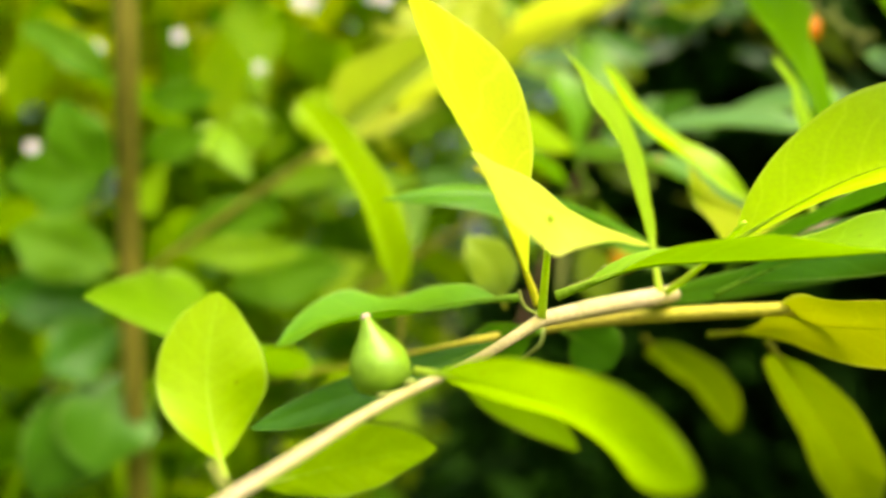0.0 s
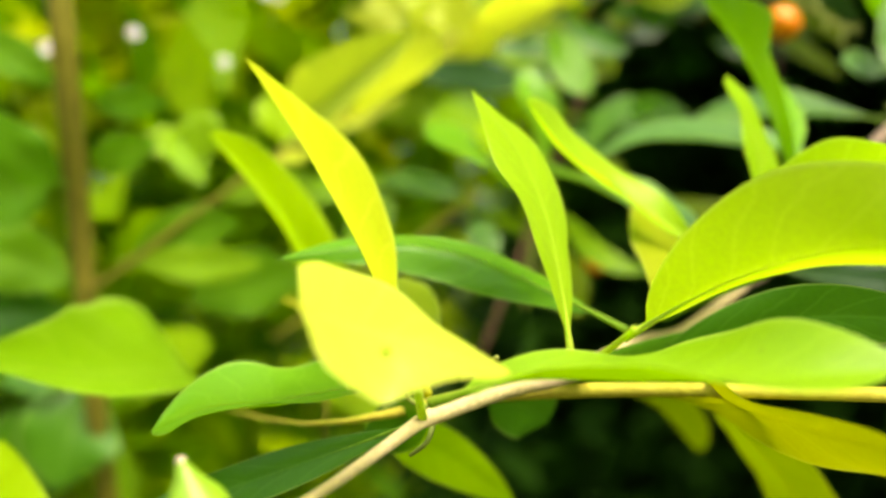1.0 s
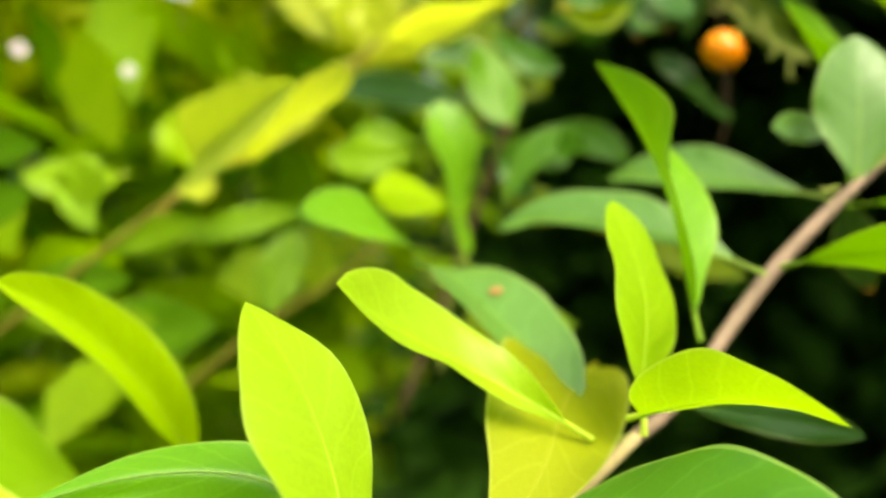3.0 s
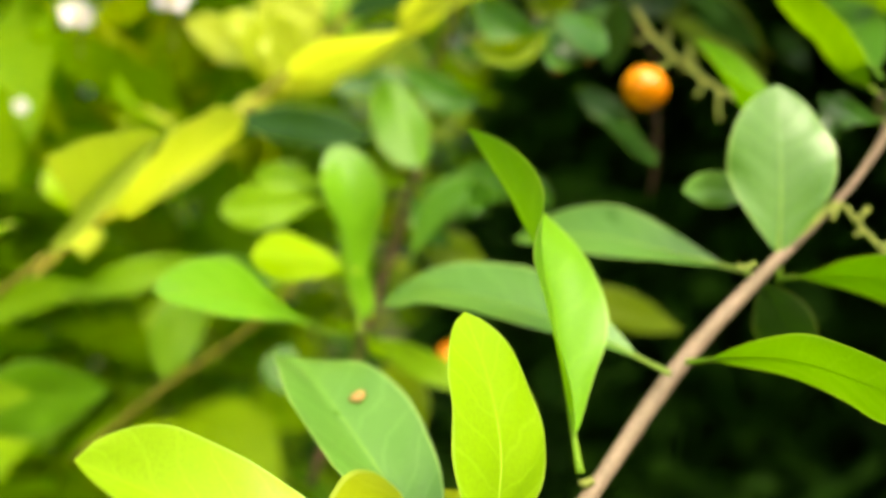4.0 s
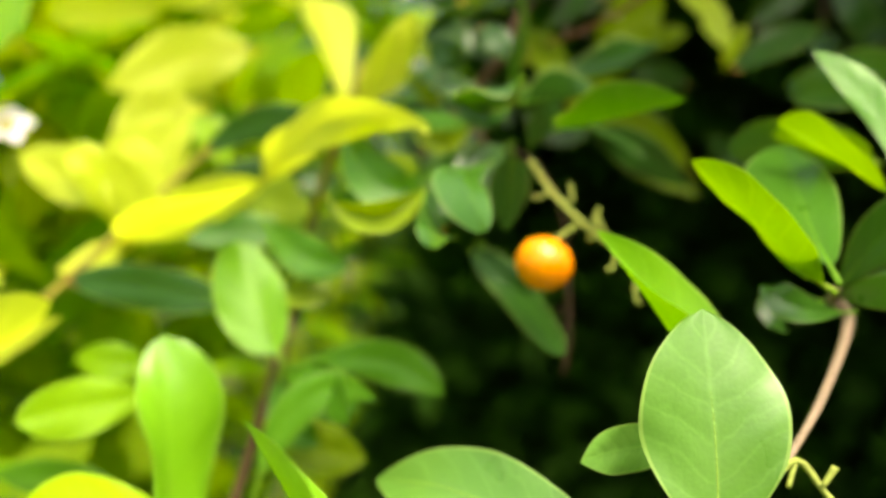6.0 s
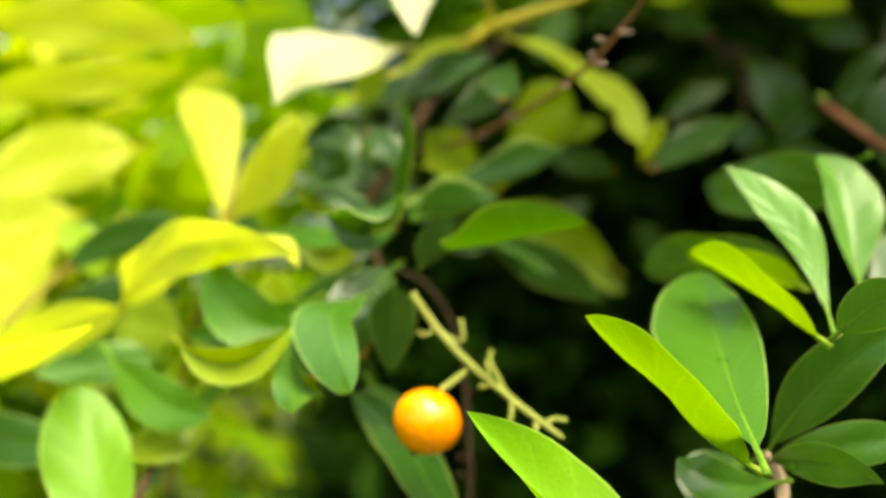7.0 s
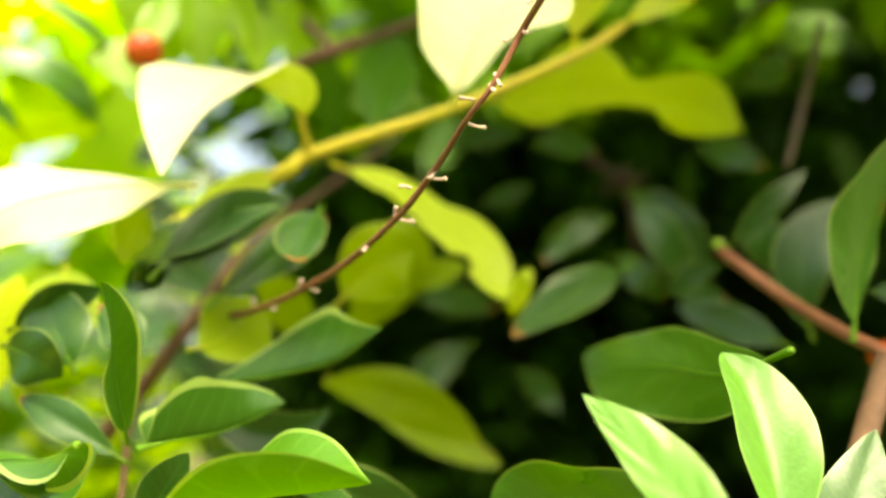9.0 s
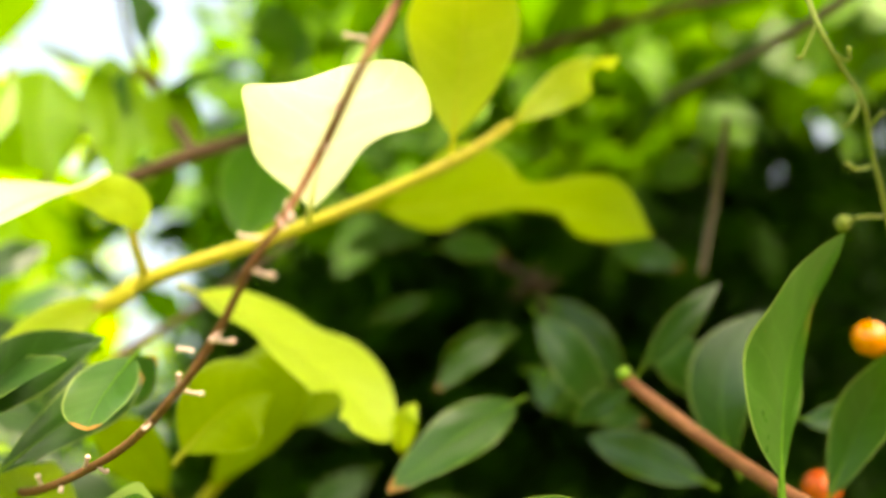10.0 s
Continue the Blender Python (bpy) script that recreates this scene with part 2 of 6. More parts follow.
def leaf(parent, base, mid, tip, up, width, fold, mat, twist=0.0, wave=0.0, curl=0.15, shape="ell"):
    """A leaf from its foot over the middle of its rib to its tip; up is the upper side's normal, fold the V of the halves in
    degrees, curl how far the margins bend back, twist the turn from foot to tip, wave the ripple of the margin."""
    b, m_, t_, n0 = (np.array(p, float) for p in (base, mid, tip, up))
    c = 2 * m_ - (b + t_) / 2
    nu, nv, foot = 24, 10, 0.0 if shape == "ovate" else 0.09
    power, full = SHAPES[shape]
    seed = random.random() * 9
    verts, uvs, faces, ribs = [], [], [], []
    for i in range(nu + 1):
        u = i / nu
        p = (1 - u) ** 2 * b + 2 * u * (1 - u) * c + u * u * t_
        d = 2 * (1 - u) * (c - b) + 2 * u * (t_ - c)
        d = d / (np.linalg.norm(d) + 1e-12)
        s = np.cross(d, n0)
        s = s / (np.linalg.norm(s) + 1e-12)
        n = np.cross(s, d)
        a = radians(twist) * (u - 0.5)
        s, n = math.cos(a) * s + math.sin(a) * n, math.cos(a) * n - math.sin(a) * s
        q = min(max((u - foot) / (1 - foot), 0.0), 1.0)
        h = 0.5 * width * max(math.sin(math.pi * q ** power), 0.0) ** full
        if shape == "ovate":
            h = 0.5 * width * 1.873 * q ** 0.3 * (1 - q) ** 0.75
        h = h * (1 + 0.05 * math.sin(9 * u + seed)) + 0.00012 * (1 - u)
        ribs.append((*(p - n * 0.00006), (0.00026 * max(1 - 4.0 * u, 0.0) + 0.00011 * (1 - u) + 0.00002) * (0.6 + width * 40)))
        f = radians(fold)
        for j in range(nv + 1):
            v = 2 * j / nv - 1
            lift = abs(v) * math.sin(f) - curl * v * v + (0.10 + 0.35 * wave) * math.sin(11 * u + seed + 1.6 * v) * v * v
            pt = p + s * (v * h * math.cos(f)) + n * (h * lift)
            verts.append(tuple(pt))
            uvs.append((u, (v + 1) / 2))
    for i in range(nu):
        for j in range(nv):
            k = i * (nv + 1) + j
            faces.append((k, k + 1, k + nv + 2, k + nv + 1))
    blade = mesh_object("leaf", verts, faces, mat, parent, uvs)
    mesh_object("midrib", *tube(ribs[::3], 6), rib_skin[mat.name], blade)
    return blade


def spline(points, share):
    """The point at that share of a smooth curve through the points."""
    n = len(points) - 1
    i = min(int(share * n), n - 1)
    s = share * n - i
    q = [2 * points[0] - points[1], *points, 2 * points[-1] - points[-2]]
    a, b, c, d = q[i:i + 4]
    return 0.5 * (2 * b + (c - a) * s + (2 * a - 5 * b + 4 * c - d) * s * s + (3 * b - a - 3 * c + d) * s ** 3)


def blade(parent, mat, rib, ups, width, fold, taper=1.0, full=0.8, skew=0.0, curl=0.08, wave=0.06, notch=0.0, ragged=0.0, stalk=1.0):
    """A leaf along a curved rib of five points; ups: the upper side's normal at foot, middle and tip; fold: the V of the halves in
    degrees; taper over 1 moves the widest part to the tip; full: under 1 rounder; skew: how much one half is wider; notch: where
    a bite is gone from one margin, minus for the other; ragged: unevenness of the margin; stalk: thickness of the rib."""
    rib, ups = [np.array(p, float) for p in rib], [np.array(p, float) for p in ups]
    nu, nv = 32, 12
    f, seed = radians(fold), random.random() * 9
    verts, uvs, faces, ribs = [], [], [], []
    for i in range(nu + 1):
        u = i / nu
        p = spline(rib, u)
        d = spline(rib, min(u + 0.02, 1)) - spline(rib, max(u - 0.02, 0))
        d = d / (np.linalg.norm(d) + 1e-12)
        s = np.cross(d, spline(ups, u))
        s = s / (np.linalg.norm(s) + 1e-12)
        n = np.cross(s, d)
        q = min(max((u - 0.09) / 0.91, 0.0), 1.0)
        h = 0.5 * width * max(math.sin(math.pi * q ** taper), 0.0) ** full + 0.00014 * (1 - u)
        ribs.append((*(p - n * 0.00006), (0.00026 * max(1 - 4.0 * u, 0.0) + 0.00012 * (1 - u) + 0.00002) * (0.6 + min(width, 0.014) * 40) * stalk))
        for j in range(nv + 1):
            v = 2 * j / nv - 1
            side = 1 + skew if v > 0 else 1 - skew
            side *= 1 + ragged * noise.noise((7 * u + seed, 3.0 if v > 0 else 8.0, seed))
            if notch * v > 0:
                side *= 1 - 0.70 * math.exp(-((u - abs(notch)) / 0.06) ** 4) - 0.22 * math.exp(-((u - abs(notch) - 0.10) / 0.02) ** 2)
            ripple = (0.05 + 0.3 * wave) * math.sin(10 * u + seed + 1.6 * v) * v * v + 0.02 * math.sin(23 * u + seed - 9 * abs(v)) * abs(v)
            lift = (math.sqrt(v * v + 0.02) - 0.141) * 1.12 * math.sin(f) - curl * v * v + ripple
            verts.append(tuple(p + s * (v * h * side * math.cos(f)) + n * (h * side * lift)))
            uvs.append((u, (v + 1) / 2))
    for i in range(nu):
        for j in range(nv):
            k = i * (nv + 1) + j
            faces.append((k, k + 1, k + nv + 2, k + nv + 1))
    made = mesh_object("leaf", verts, faces, mat, parent, uvs)
    mesh_object("midrib", *tube(ribs[::2], 6), rib_skin[mat.name], made)
    return made


rib_skin = {}
for mat, low, high in ((glare_pale, (0.80, 0.80, 0.30), (0.86, 0.86, 0.40)), (vivid, (0.62, 0.80, 0.08), (0.68, 0.84, 0.12)), (lemon, (0.66, 0.66, 0.03), (0.74, 0.72, 0.05)), (golden, (0.54, 0.54, 0.03), (0.60, 0.58, 0.05)), (lime, (0.50, 0.68, 0.06), (0.56, 0.74, 0.08)),
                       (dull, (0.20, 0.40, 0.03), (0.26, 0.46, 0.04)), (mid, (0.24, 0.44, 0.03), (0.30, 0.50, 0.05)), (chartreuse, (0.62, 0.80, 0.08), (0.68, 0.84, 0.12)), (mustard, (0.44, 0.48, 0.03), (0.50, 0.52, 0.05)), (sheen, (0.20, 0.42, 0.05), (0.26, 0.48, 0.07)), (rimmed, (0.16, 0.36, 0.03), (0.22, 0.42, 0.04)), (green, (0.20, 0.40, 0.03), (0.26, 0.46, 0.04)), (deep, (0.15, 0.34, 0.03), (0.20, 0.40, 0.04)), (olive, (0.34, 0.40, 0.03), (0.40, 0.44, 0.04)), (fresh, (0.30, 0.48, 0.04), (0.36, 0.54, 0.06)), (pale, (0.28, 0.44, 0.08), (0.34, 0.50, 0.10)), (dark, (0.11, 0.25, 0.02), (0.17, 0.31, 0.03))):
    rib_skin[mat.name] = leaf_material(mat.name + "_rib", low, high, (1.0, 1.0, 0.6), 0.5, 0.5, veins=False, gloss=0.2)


def lathe(name, foot, top, profile, mat, parent, sides=20):
    """A body of revolution from foot to top; profile: (share of the length, radius)."""
    a, b = Vector(foot), Vector(top)
    axis = (b - a)
    side = axis.orthogonal().normalized()
    other = axis.normalized().cross(side)
    verts, faces = [], []
    for s, r in profile:
        for k in range(sides):
            w = 2 * math.pi * k / sides
            verts.append(tuple(a + axis * s + (side * math.cos(w) + other * math.sin(w)) * r))
    for i in range(len(profile) - 1):
        for k in range(sides):
            faces.append((i * sides + k, i * sides + (k + 1) % sides, (i + 1) * sides + (k + 1) % sides, (i + 1) * sides + k))
    faces.append(tuple(range(sides - 1, -1, -1)))
    faces.append(tuple((len(profile) - 1) * sides + k for k in range(sides)))
    return mesh_object(name, verts, faces, mat, parent)


def berry(parent, centre, radius, stalk, mat):
    """A round, slightly flattened berry with a dimple at its stalk and a small dark scar opposite."""
    c, s = Vector(centre), Vector(stalk)
    axis = (c - s).normalized()
    prof = []
    for i in range(15):
        a = math.pi * i / 14
        prof.append((0.5 - 0.5 * math.cos(a) * (0.97 if i else 0.90), max(radius * math.sin(a), radius * 0.03)))
    ob = lathe("berry", c - axis * radius * 0.96, c + axis * radius * 0.96, prof, mat, parent, 28)
    lathe("calyx_scar", c + axis * radius * 0.94, c + axis * radius * 1.06, [(0, radius * 0.10), (0.6, radius * 0.08), (1, radius * 0.02)], bark_brown, ob, 8)
    return ob


def spot(parent, centre, normal, radius, mat):
    """A dry rust-brown blotch lying on a leaf."""
    c, n = Vector(centre), Vector(normal).normalized()
    ob = lathe("rust_spot", c - n * 0.0001, c + n * 0.00012, [(0, radius), (0.7, radius * 0.85), (1, radius * 0.3)], mat, parent, 14)
    for vert in ob.data.vertices:
        vert.co = c + (vert.co - c) * (1 + 0.45 * noise.noise(vert.co * 2600))
    return ob


def flower(place, facing, size=1.0):
    """A tiny five-petalled white flower on a short stalk."""
    c, n = Vector(place), Vector(facing).normalized()
    side = n.orthogonal().normalized()
    other = n.cross(side)
    top = tagged(new("flower"), "tiny pinkish-white flower on a short green stalk", "flower", "tiny white flowers")
    stem(top, "stalk", stalk_green, [(*(c - n * 0.002 - Vector((0, 0, 0.0045 * size))), 0.0003), (*(c - n * 0.002), 0.0003), (*c, 0.0004)])
    lathe("flower_centre", c, c + n * 0.0007 * size, [(0, 0.0006 * size), (0.6, 0.0005 * size), (1, 0.0002 * size)], bark_yellow, top, 8)
    for k in range(5):
        a = 2 * math.pi * k / 5
        d = side * math.cos(a) + other * math.sin(a)
        w = n.cross(d)
        verts, faces = [], []
        for i in range(5):
            u = i / 4
            h = 0.0008 * size * math.sin(math.pi * (0.12 + 0.8 * u ** 0.8))
            p = c + d * (0.0004 + 0.0016 * u) * size + n * (0.0005 * size * math.sin(2.6 * u))
            verts += [tuple(p - w * h), tuple(p + n * 0.0002), tuple(p + w * h)]
        for i in range(4):
            faces += [(3 * i, 3 * i + 1, 3 * i + 4, 3 * i + 3), (3 * i + 1, 3 * i + 2, 3 * i + 5, 3 * i + 4)]
        mesh_object("petal", verts, faces, petal_white, top)
    return top


# ---- shrub, branch by branch ----
long_branch = tagged(new("shrub_branch"), "long pale stem with lime and green leaves", "branch")
stem(long_branch, "stem", bark_straw, [(-0.0117, 0.0334, 1.1862, 0.00029), (-0.0109, 0.0368, 1.1865, 0.00032), (-0.0078, 0.0403, 1.1880, 0.00034), (-0.0041, 0.0466, 1.1896, 0.00039), (-0.0004, 0.0509, 1.1910, 0.00043), (0.0053, 0.0608, 1.1926, 0.00050), (0.0115, 0.0682, 1.1955, 0.00071)])
stem(long_branch, "stem", bark_straw, [(0.0115, 0.0682, 1.1955, 0.00068), (0.0195, 0.0772, 1.1967, 0.00090), (0.0268, 0.0804, 1.1978, 0.00093), (0.0376, 0.0969, 1.1991, 0.00078), (0.0454, 0.1047, 1.1996, 0.00084), (0.0574, 0.1140, 1.2053, 0.00088)])
stem(long_branch, "stem", bark_pale, [(0.0574, 0.1140, 1.2053, 0.00088), (0.0653, 0.1202, 1.2088, 0.00083), (0.0807, 0.1304, 1.2222, 0.00102), (0.0934, 0.1343, 1.2327, 0.00087), (0.1073, 0.1447, 1.2394, 0.00047), (0.1159, 0.1508, 1.2447, 0.00055), (0.1269, 0.1620, 1.2514, 0.00078), (0.1293, 0.1692, 1.2536, 0.00115)])
blade(long_branch, lime, [(-0.0137, 0.0500, 1.1850), (-0.0147, 0.0504, 1.1882), (-0.0152, 0.0506, 1.1914), (-0.0151, 0.0508, 1.1947), (-0.0146, 0.0511, 1.1979)], [(0.86, -0.49, 0.11), (0.30, -0.95, 0.10), (0.15, -0.98, 0.09)], 0.0077, 17, 0.98, 0.71, 0.09)
blade(long_branch, lime, [(-0.0122, 0.0487, 1.1844), (-0.0090, 0.0493, 1.1851), (-0.0057, 0.0499, 1.1858), (-0.0023, 0.0504, 1.1864), (0.0010, 0.0509, 1.1867)], [(0.20, -0.94, -0.26), (0.21, -0.93, -0.30), (0.20, -0.95, -0.25)], 0.0052, 9, 1.03, 0.83, -0.11)
blade(long_branch, lime, [(-0.0006, 0.0492, 1.1923), (0.0031, 0.0449, 1.1920), (0.0072, 0.0409, 1.1912), (0.0102, 0.0365, 1.1897), (0.0132, 0.0321, 1.1879)], [(-0.76, -0.50, -0.43), (-0.65, -0.35, -0.68), (-0.78, -0.62, -0.06)], 0.0067, -6, 1.35, 0.74, 0.03)
blade(long_branch, lemon, [(0.0120, 0.0732, 1.1968), (0.0089, 0.0704, 1.2041), (0.0060, 0.0673, 1.2109), (0.0026, 0.0637, 1.2175), (-0.0014, 0.0606, 1.2240)], [(-0.90, 0.02, -0.44), (-0.86, -0.14, -0.49), (-0.86, -0.15, -0.49)], 0.0159, -7, 1.43, 0.70, 0.08)
blade(long_branch, lemon, [(0.0035, 0.0475, 1.2064), (0.0062, 0.0498, 1.2049), (0.0095, 0.0517, 1.2037), (0.0132, 0.0521, 1.2026), (0.0171, 0.0519, 1.2013)], [(0.45, -0.64, 0.63), (0.44, -0.44, 0.78), (0.41, -0.27, 0.87)], 0.0122, -1, 0.62, 0.68, -0.14, stalk=0.3)
stem(long_branch, "petiole", rib_skin["vivid_leaf"], [(0.0115, 0.0682, 1.1955, 0.00042), (0.0107, 0.0604, 1.2007, 0.00029), (0.0092, 0.0497, 1.2033, 0.00021)])
blade(long_branch, fresh, [(0.0120, 0.0633, 1.1977), (0.0184, 0.0587, 1.2000), (0.0258, 0.0546, 1.2003), (0.0332, 0.0511, 1.2007), (0.0413, 0.0485, 1.2018)], [(-0.42, -0.65, 0.63), (-0.05, 0.18, 0.98), (-0.42, -0.67, 0.61)], 0.0147, 18, 1.11, 0.95, -0.27)
blade(long_branch, chartreuse, [(0.0292, 0.0706, 1.2017), (0.0336, 0.0651, 1.2054), (0.0384, 0.0595, 1.2082), (0.0436, 0.0537, 1.2094), (0.0489, 0.0476, 1.2095)], [(-0.29, -0.52, -0.81), (-0.28, -0.51, -0.81), (-0.74, -0.66, -0.09)], 0.0101, -25, 1.05, 0.66, -0.24)
stem(long_branch, "petiole", rib_skin["vivid_leaf"], [(0.0268, 0.0804, 1.1978, 0.00039), (0.0286, 0.0731, 1.2007, 0.00028), (0.0267, 0.0579, 1.2036, 0.00021)])
leaf(long_branch, (0.0341, 0.0845, 1.1979), (0.0464, 0.0750, 1.2029), (0.0583, 0.0668, 1.2019), (-0.60, -0.80, -0.07), 0.0061, 10, green)
blade(long_branch, sheen, [(0.0407, 0.0973, 1.2018), (0.0460, 0.0892, 1.2053), (0.0508, 0.0804, 1.2083), (0.0550, 0.0716, 1.2106), (0.0587, 0.0623, 1.2101)], [(-0.37, 0.03, 0.93), (-0.31, 0.07, 0.95), (-0.14, 0.16, 0.98)], 0.0145, 23, 0.91, 0.71, -0.19)
blade(long_branch, vivid, [(0.0263, 0.0793, 1.1982), (0.0255, 0.0806, 1.2063), (0.0242, 0.0821, 1.2138), (0.0215, 0.0839, 1.2208), (0.0173, 0.0857, 1.2269)], [(0.85, -0.39, 0.36), (0.80, -0.49, 0.36), (0.84, -0.42, 0.36)], 0.0134, 6, 1.24, 0.76, -0.11)
blade(long_branch, mid, [(0.0343, 0.0898, 1.2010), (0.0245, 0.0907, 1.2061), (0.0153, 0.0923, 1.2098), (0.0061, 0.0913, 1.2107), (-0.0039, 0.0888, 1.2093)], [(-0.12, 0.88, -0.45), (-0.16, 0.74, -0.65), (-0.12, 0.90, -0.43)], 0.0091, 36, 0.82, 1.02, -0.20)
blade(long_branch, vivid, [(0.0497, 0.1028, 1.2086), (0.0418, 0.1020, 1.2140), (0.0345, 0.1014, 1.2185), (0.0284, 0.0984, 1.2227), (0.0241, 0.0939, 1.2273)], [(-0.01, -0.90, -0.44), (0.63, -0.44, 0.64), (0.62, -0.48, 0.62)], 0.0097, 24, 1.47, 0.63, 0.25)
blade(long_branch, vivid, [(0.0551, 0.1021, 1.2089), (0.0556, 0.1036, 1.2156), (0.0565, 0.1053, 1.2221), (0.0559, 0.1081, 1.2282), (0.0543, 0.1107, 1.2339)], [(0.96, -0.26, 0.12), (0.77, -0.59, 0.23), (0.69, -0.68, 0.25)], 0.0146, 6, 0.98, 0.66, 0.02)
blade(long_branch, vivid, [(0.0523, 0.0978, 1.2121), (0.0552, 0.0931, 1.2142), (0.0585, 0.0884, 1.2161), (0.0616, 0.0833, 1.2167), (0.0645, 0.0779, 1.2163)], [(-0.20, -0.32, -0.93), (-0.35, -0.40, -0.85), (-0.42, -0.43, -0.80)], 0.0103, -14, 0.79, 0.68, -0.19)
blade(long_branch, pale, [(0.0514, 0.1080, 1.2083), (0.0468, 0.1171, 1.2140), (0.0418, 0.1263, 1.2190), (0.0369, 0.1358, 1.2228), (0.0312, 0.1450, 1.2245)], [(0.07, -0.37, 0.93), (0.20, -0.30, 0.93), (0.51, -0.10, 0.86)], 0.0150, 25, 0.96, 0.69, 0.08)
blade(long_branch, mustard, [(0.0556, 0.1281, 1.2112), (0.0515, 0.1178, 1.2120), (0.0473, 0.1076, 1.2105), (0.0433, 0.0974, 1.2069), (0.0371, 0.0877, 1.2036)], [(0.01, 0.18, -0.98), (-0.35, 0.33, -0.88), (-0.23, 0.28, -0.93)], 0.0164, -5, 0.69, 0.88, -0.14, wave=0.5)
blade(long_branch, mid, [(0.0652, 0.1132, 1.2167), (0.0649, 0.1185, 1.2256), (0.0647, 0.1238, 1.2342), (0.0621, 0.1277, 1.2429), (0.0572, 0.1308, 1.2525)], [(0.87, -0.34, 0.36), (0.77, -0.48, 0.41), (0.98, 0.11, 0.17)], 0.0193, 31, 0.96, 0.89, -0.24)
blade(long_branch, pale, [(0.0789, 0.1267, 1.2228), (0.0704, 0.1338, 1.2272), (0.0618, 0.1412, 1.2302), (0.0537, 0.1493, 1.2311), (0.0456, 0.1571, 1.2290)], [(0.12, 0.32, -0.94), (0.20, 0.40, -0.89), (0.34, 0.53, -0.78)], 0.0109, -11, 1.09, 0.75, -0.16)
blade(long_branch, pale, [(0.0941, 0.1387, 1.2324), (0.0864, 0.1451, 1.2349), (0.0794, 0.1520, 1.2371), (0.0731, 0.1599, 1.2380), (0.0674, 0.1683, 1.2369)], [(0.37, 0.46, -0.81), (0.36, 0.45, -0.81), (0.52, 0.57, -0.63)], 0.0103, -12, 1.10, 0.85, -0.00)
blade(long_branch, pale, [(0.0963, 0.1364, 1.2330), (0.0973, 0.1371, 1.2390), (0.0979, 0.1378, 1.2451), (0.0983, 0.1389, 1.2511), (0.0989, 0.1405, 1.2568)], [(0.02, -0.99, 0.17), (-0.06, -0.98, 0.18), (0.08, -0.98, 0.16)], 0.0142, 11, 1.15, 0.72, -0.02)
leaf(long_branch, (0.0934, 0.1343, 1.2327), (0.0995, 0.1418, 1.2250), (0.1064, 0.1498, 1.2165), (-0.07, -0.73, -0.67), 0.0076, 10, dark)
leaf(long_branch, (0.0988, 0.1461, 1.2426), (0.0918, 0.1441, 1.2436), (0.0860, 0.1409, 1.2436), (0.33, -0.94, 0.06), 0.0050, 12, pale)
blade(long_branch, mid, [(0.1046, 0.1534, 1.2290), (0.1041, 0.1527, 1.2389), (0.1025, 0.1524, 1.2485), (0.0984, 0.1533, 1.2570), (0.0928, 0.1524, 1.2652)], [(0.81, -0.54, 0.25), (0.87, -0.41, 0.27), (0.52, -0.84, 0.14)], 0.0152, 43, 0.92, 0.87, 0.05)
blade(long_branch, mid, [(0.0815, 0.1282, 1.2237), (0.0847, 0.1202, 1.2256), (0.0874, 0.1119, 1.2266), (0.0893, 0.1034, 1.2262), (0.0913, 0.0949, 1.2259)], [(-0.83, -0.28, -0.48), (-0.70, -0.25, -0.67), (-0.91, -0.29, -0.28)], 0.0096, 5, 1.40, 0.91, 0.02)
blade(long_branch, mid, [(0.0988, 0.1418, 1.2312), (0.1013, 0.1353, 1.2319), (0.1033, 0.1289, 1.2324), (0.1054, 0.1223, 1.2322), (0.1075, 0.1158, 1.2322)], [(-0.78, -0.28, -0.56), (-0.82, -0.29, -0.49), (-0.93, -0.32, -0.17)], 0.0073, 11, 1.49, 1.04, -0.02)
leaf(long_branch, (0.0633, 0.1212, 1.2073), (0.0769, 0.1168, 1.2057), (0.0845, 0.1120, 1.2045), (-0.35, -0.92, 0.18), 0.0048, 12, dark)
blade(long_branch, mid, [(0.0106, 0.0751, 1.1976), (0.0041, 0.0771, 1.1969), (-0.0025, 0.0787, 1.1957), (-0.0092, 0.0797, 1.1950), (-0.0150, 0.0813, 1.1925)], [(0.25, 0.28, -0.93), (0.22, 0.10, -0.97), (0.27, 0.40, -0.88)], 0.0154, -6, 1.07, 0.78, -0.19)
leaf(long_branch, (0.0128, 0.0765, 1.1944), (-0.0054, 0.0790, 1.1879), (-0.0176, 0.0811, 1.1838), (-0.18, -0.96, 0.20), 0.0042, 12, green)
leaf(long_branch, (0.0127, 0.0755, 1.1941), (0.0093, 0.0877, 1.1917), (0.0044, 0.0961, 1.1883), (-0.90, -0.40, -0.18), 0.0060, 10, green)
leaf(long_branch, (0.0137, 0.0785, 1.1949), (0.0393, 0.0850, 1.1996), (0.0611, 0.0879, 1.2019), (0.26, -0.86, -0.43), 0.0037, 10, green, shape="lance")

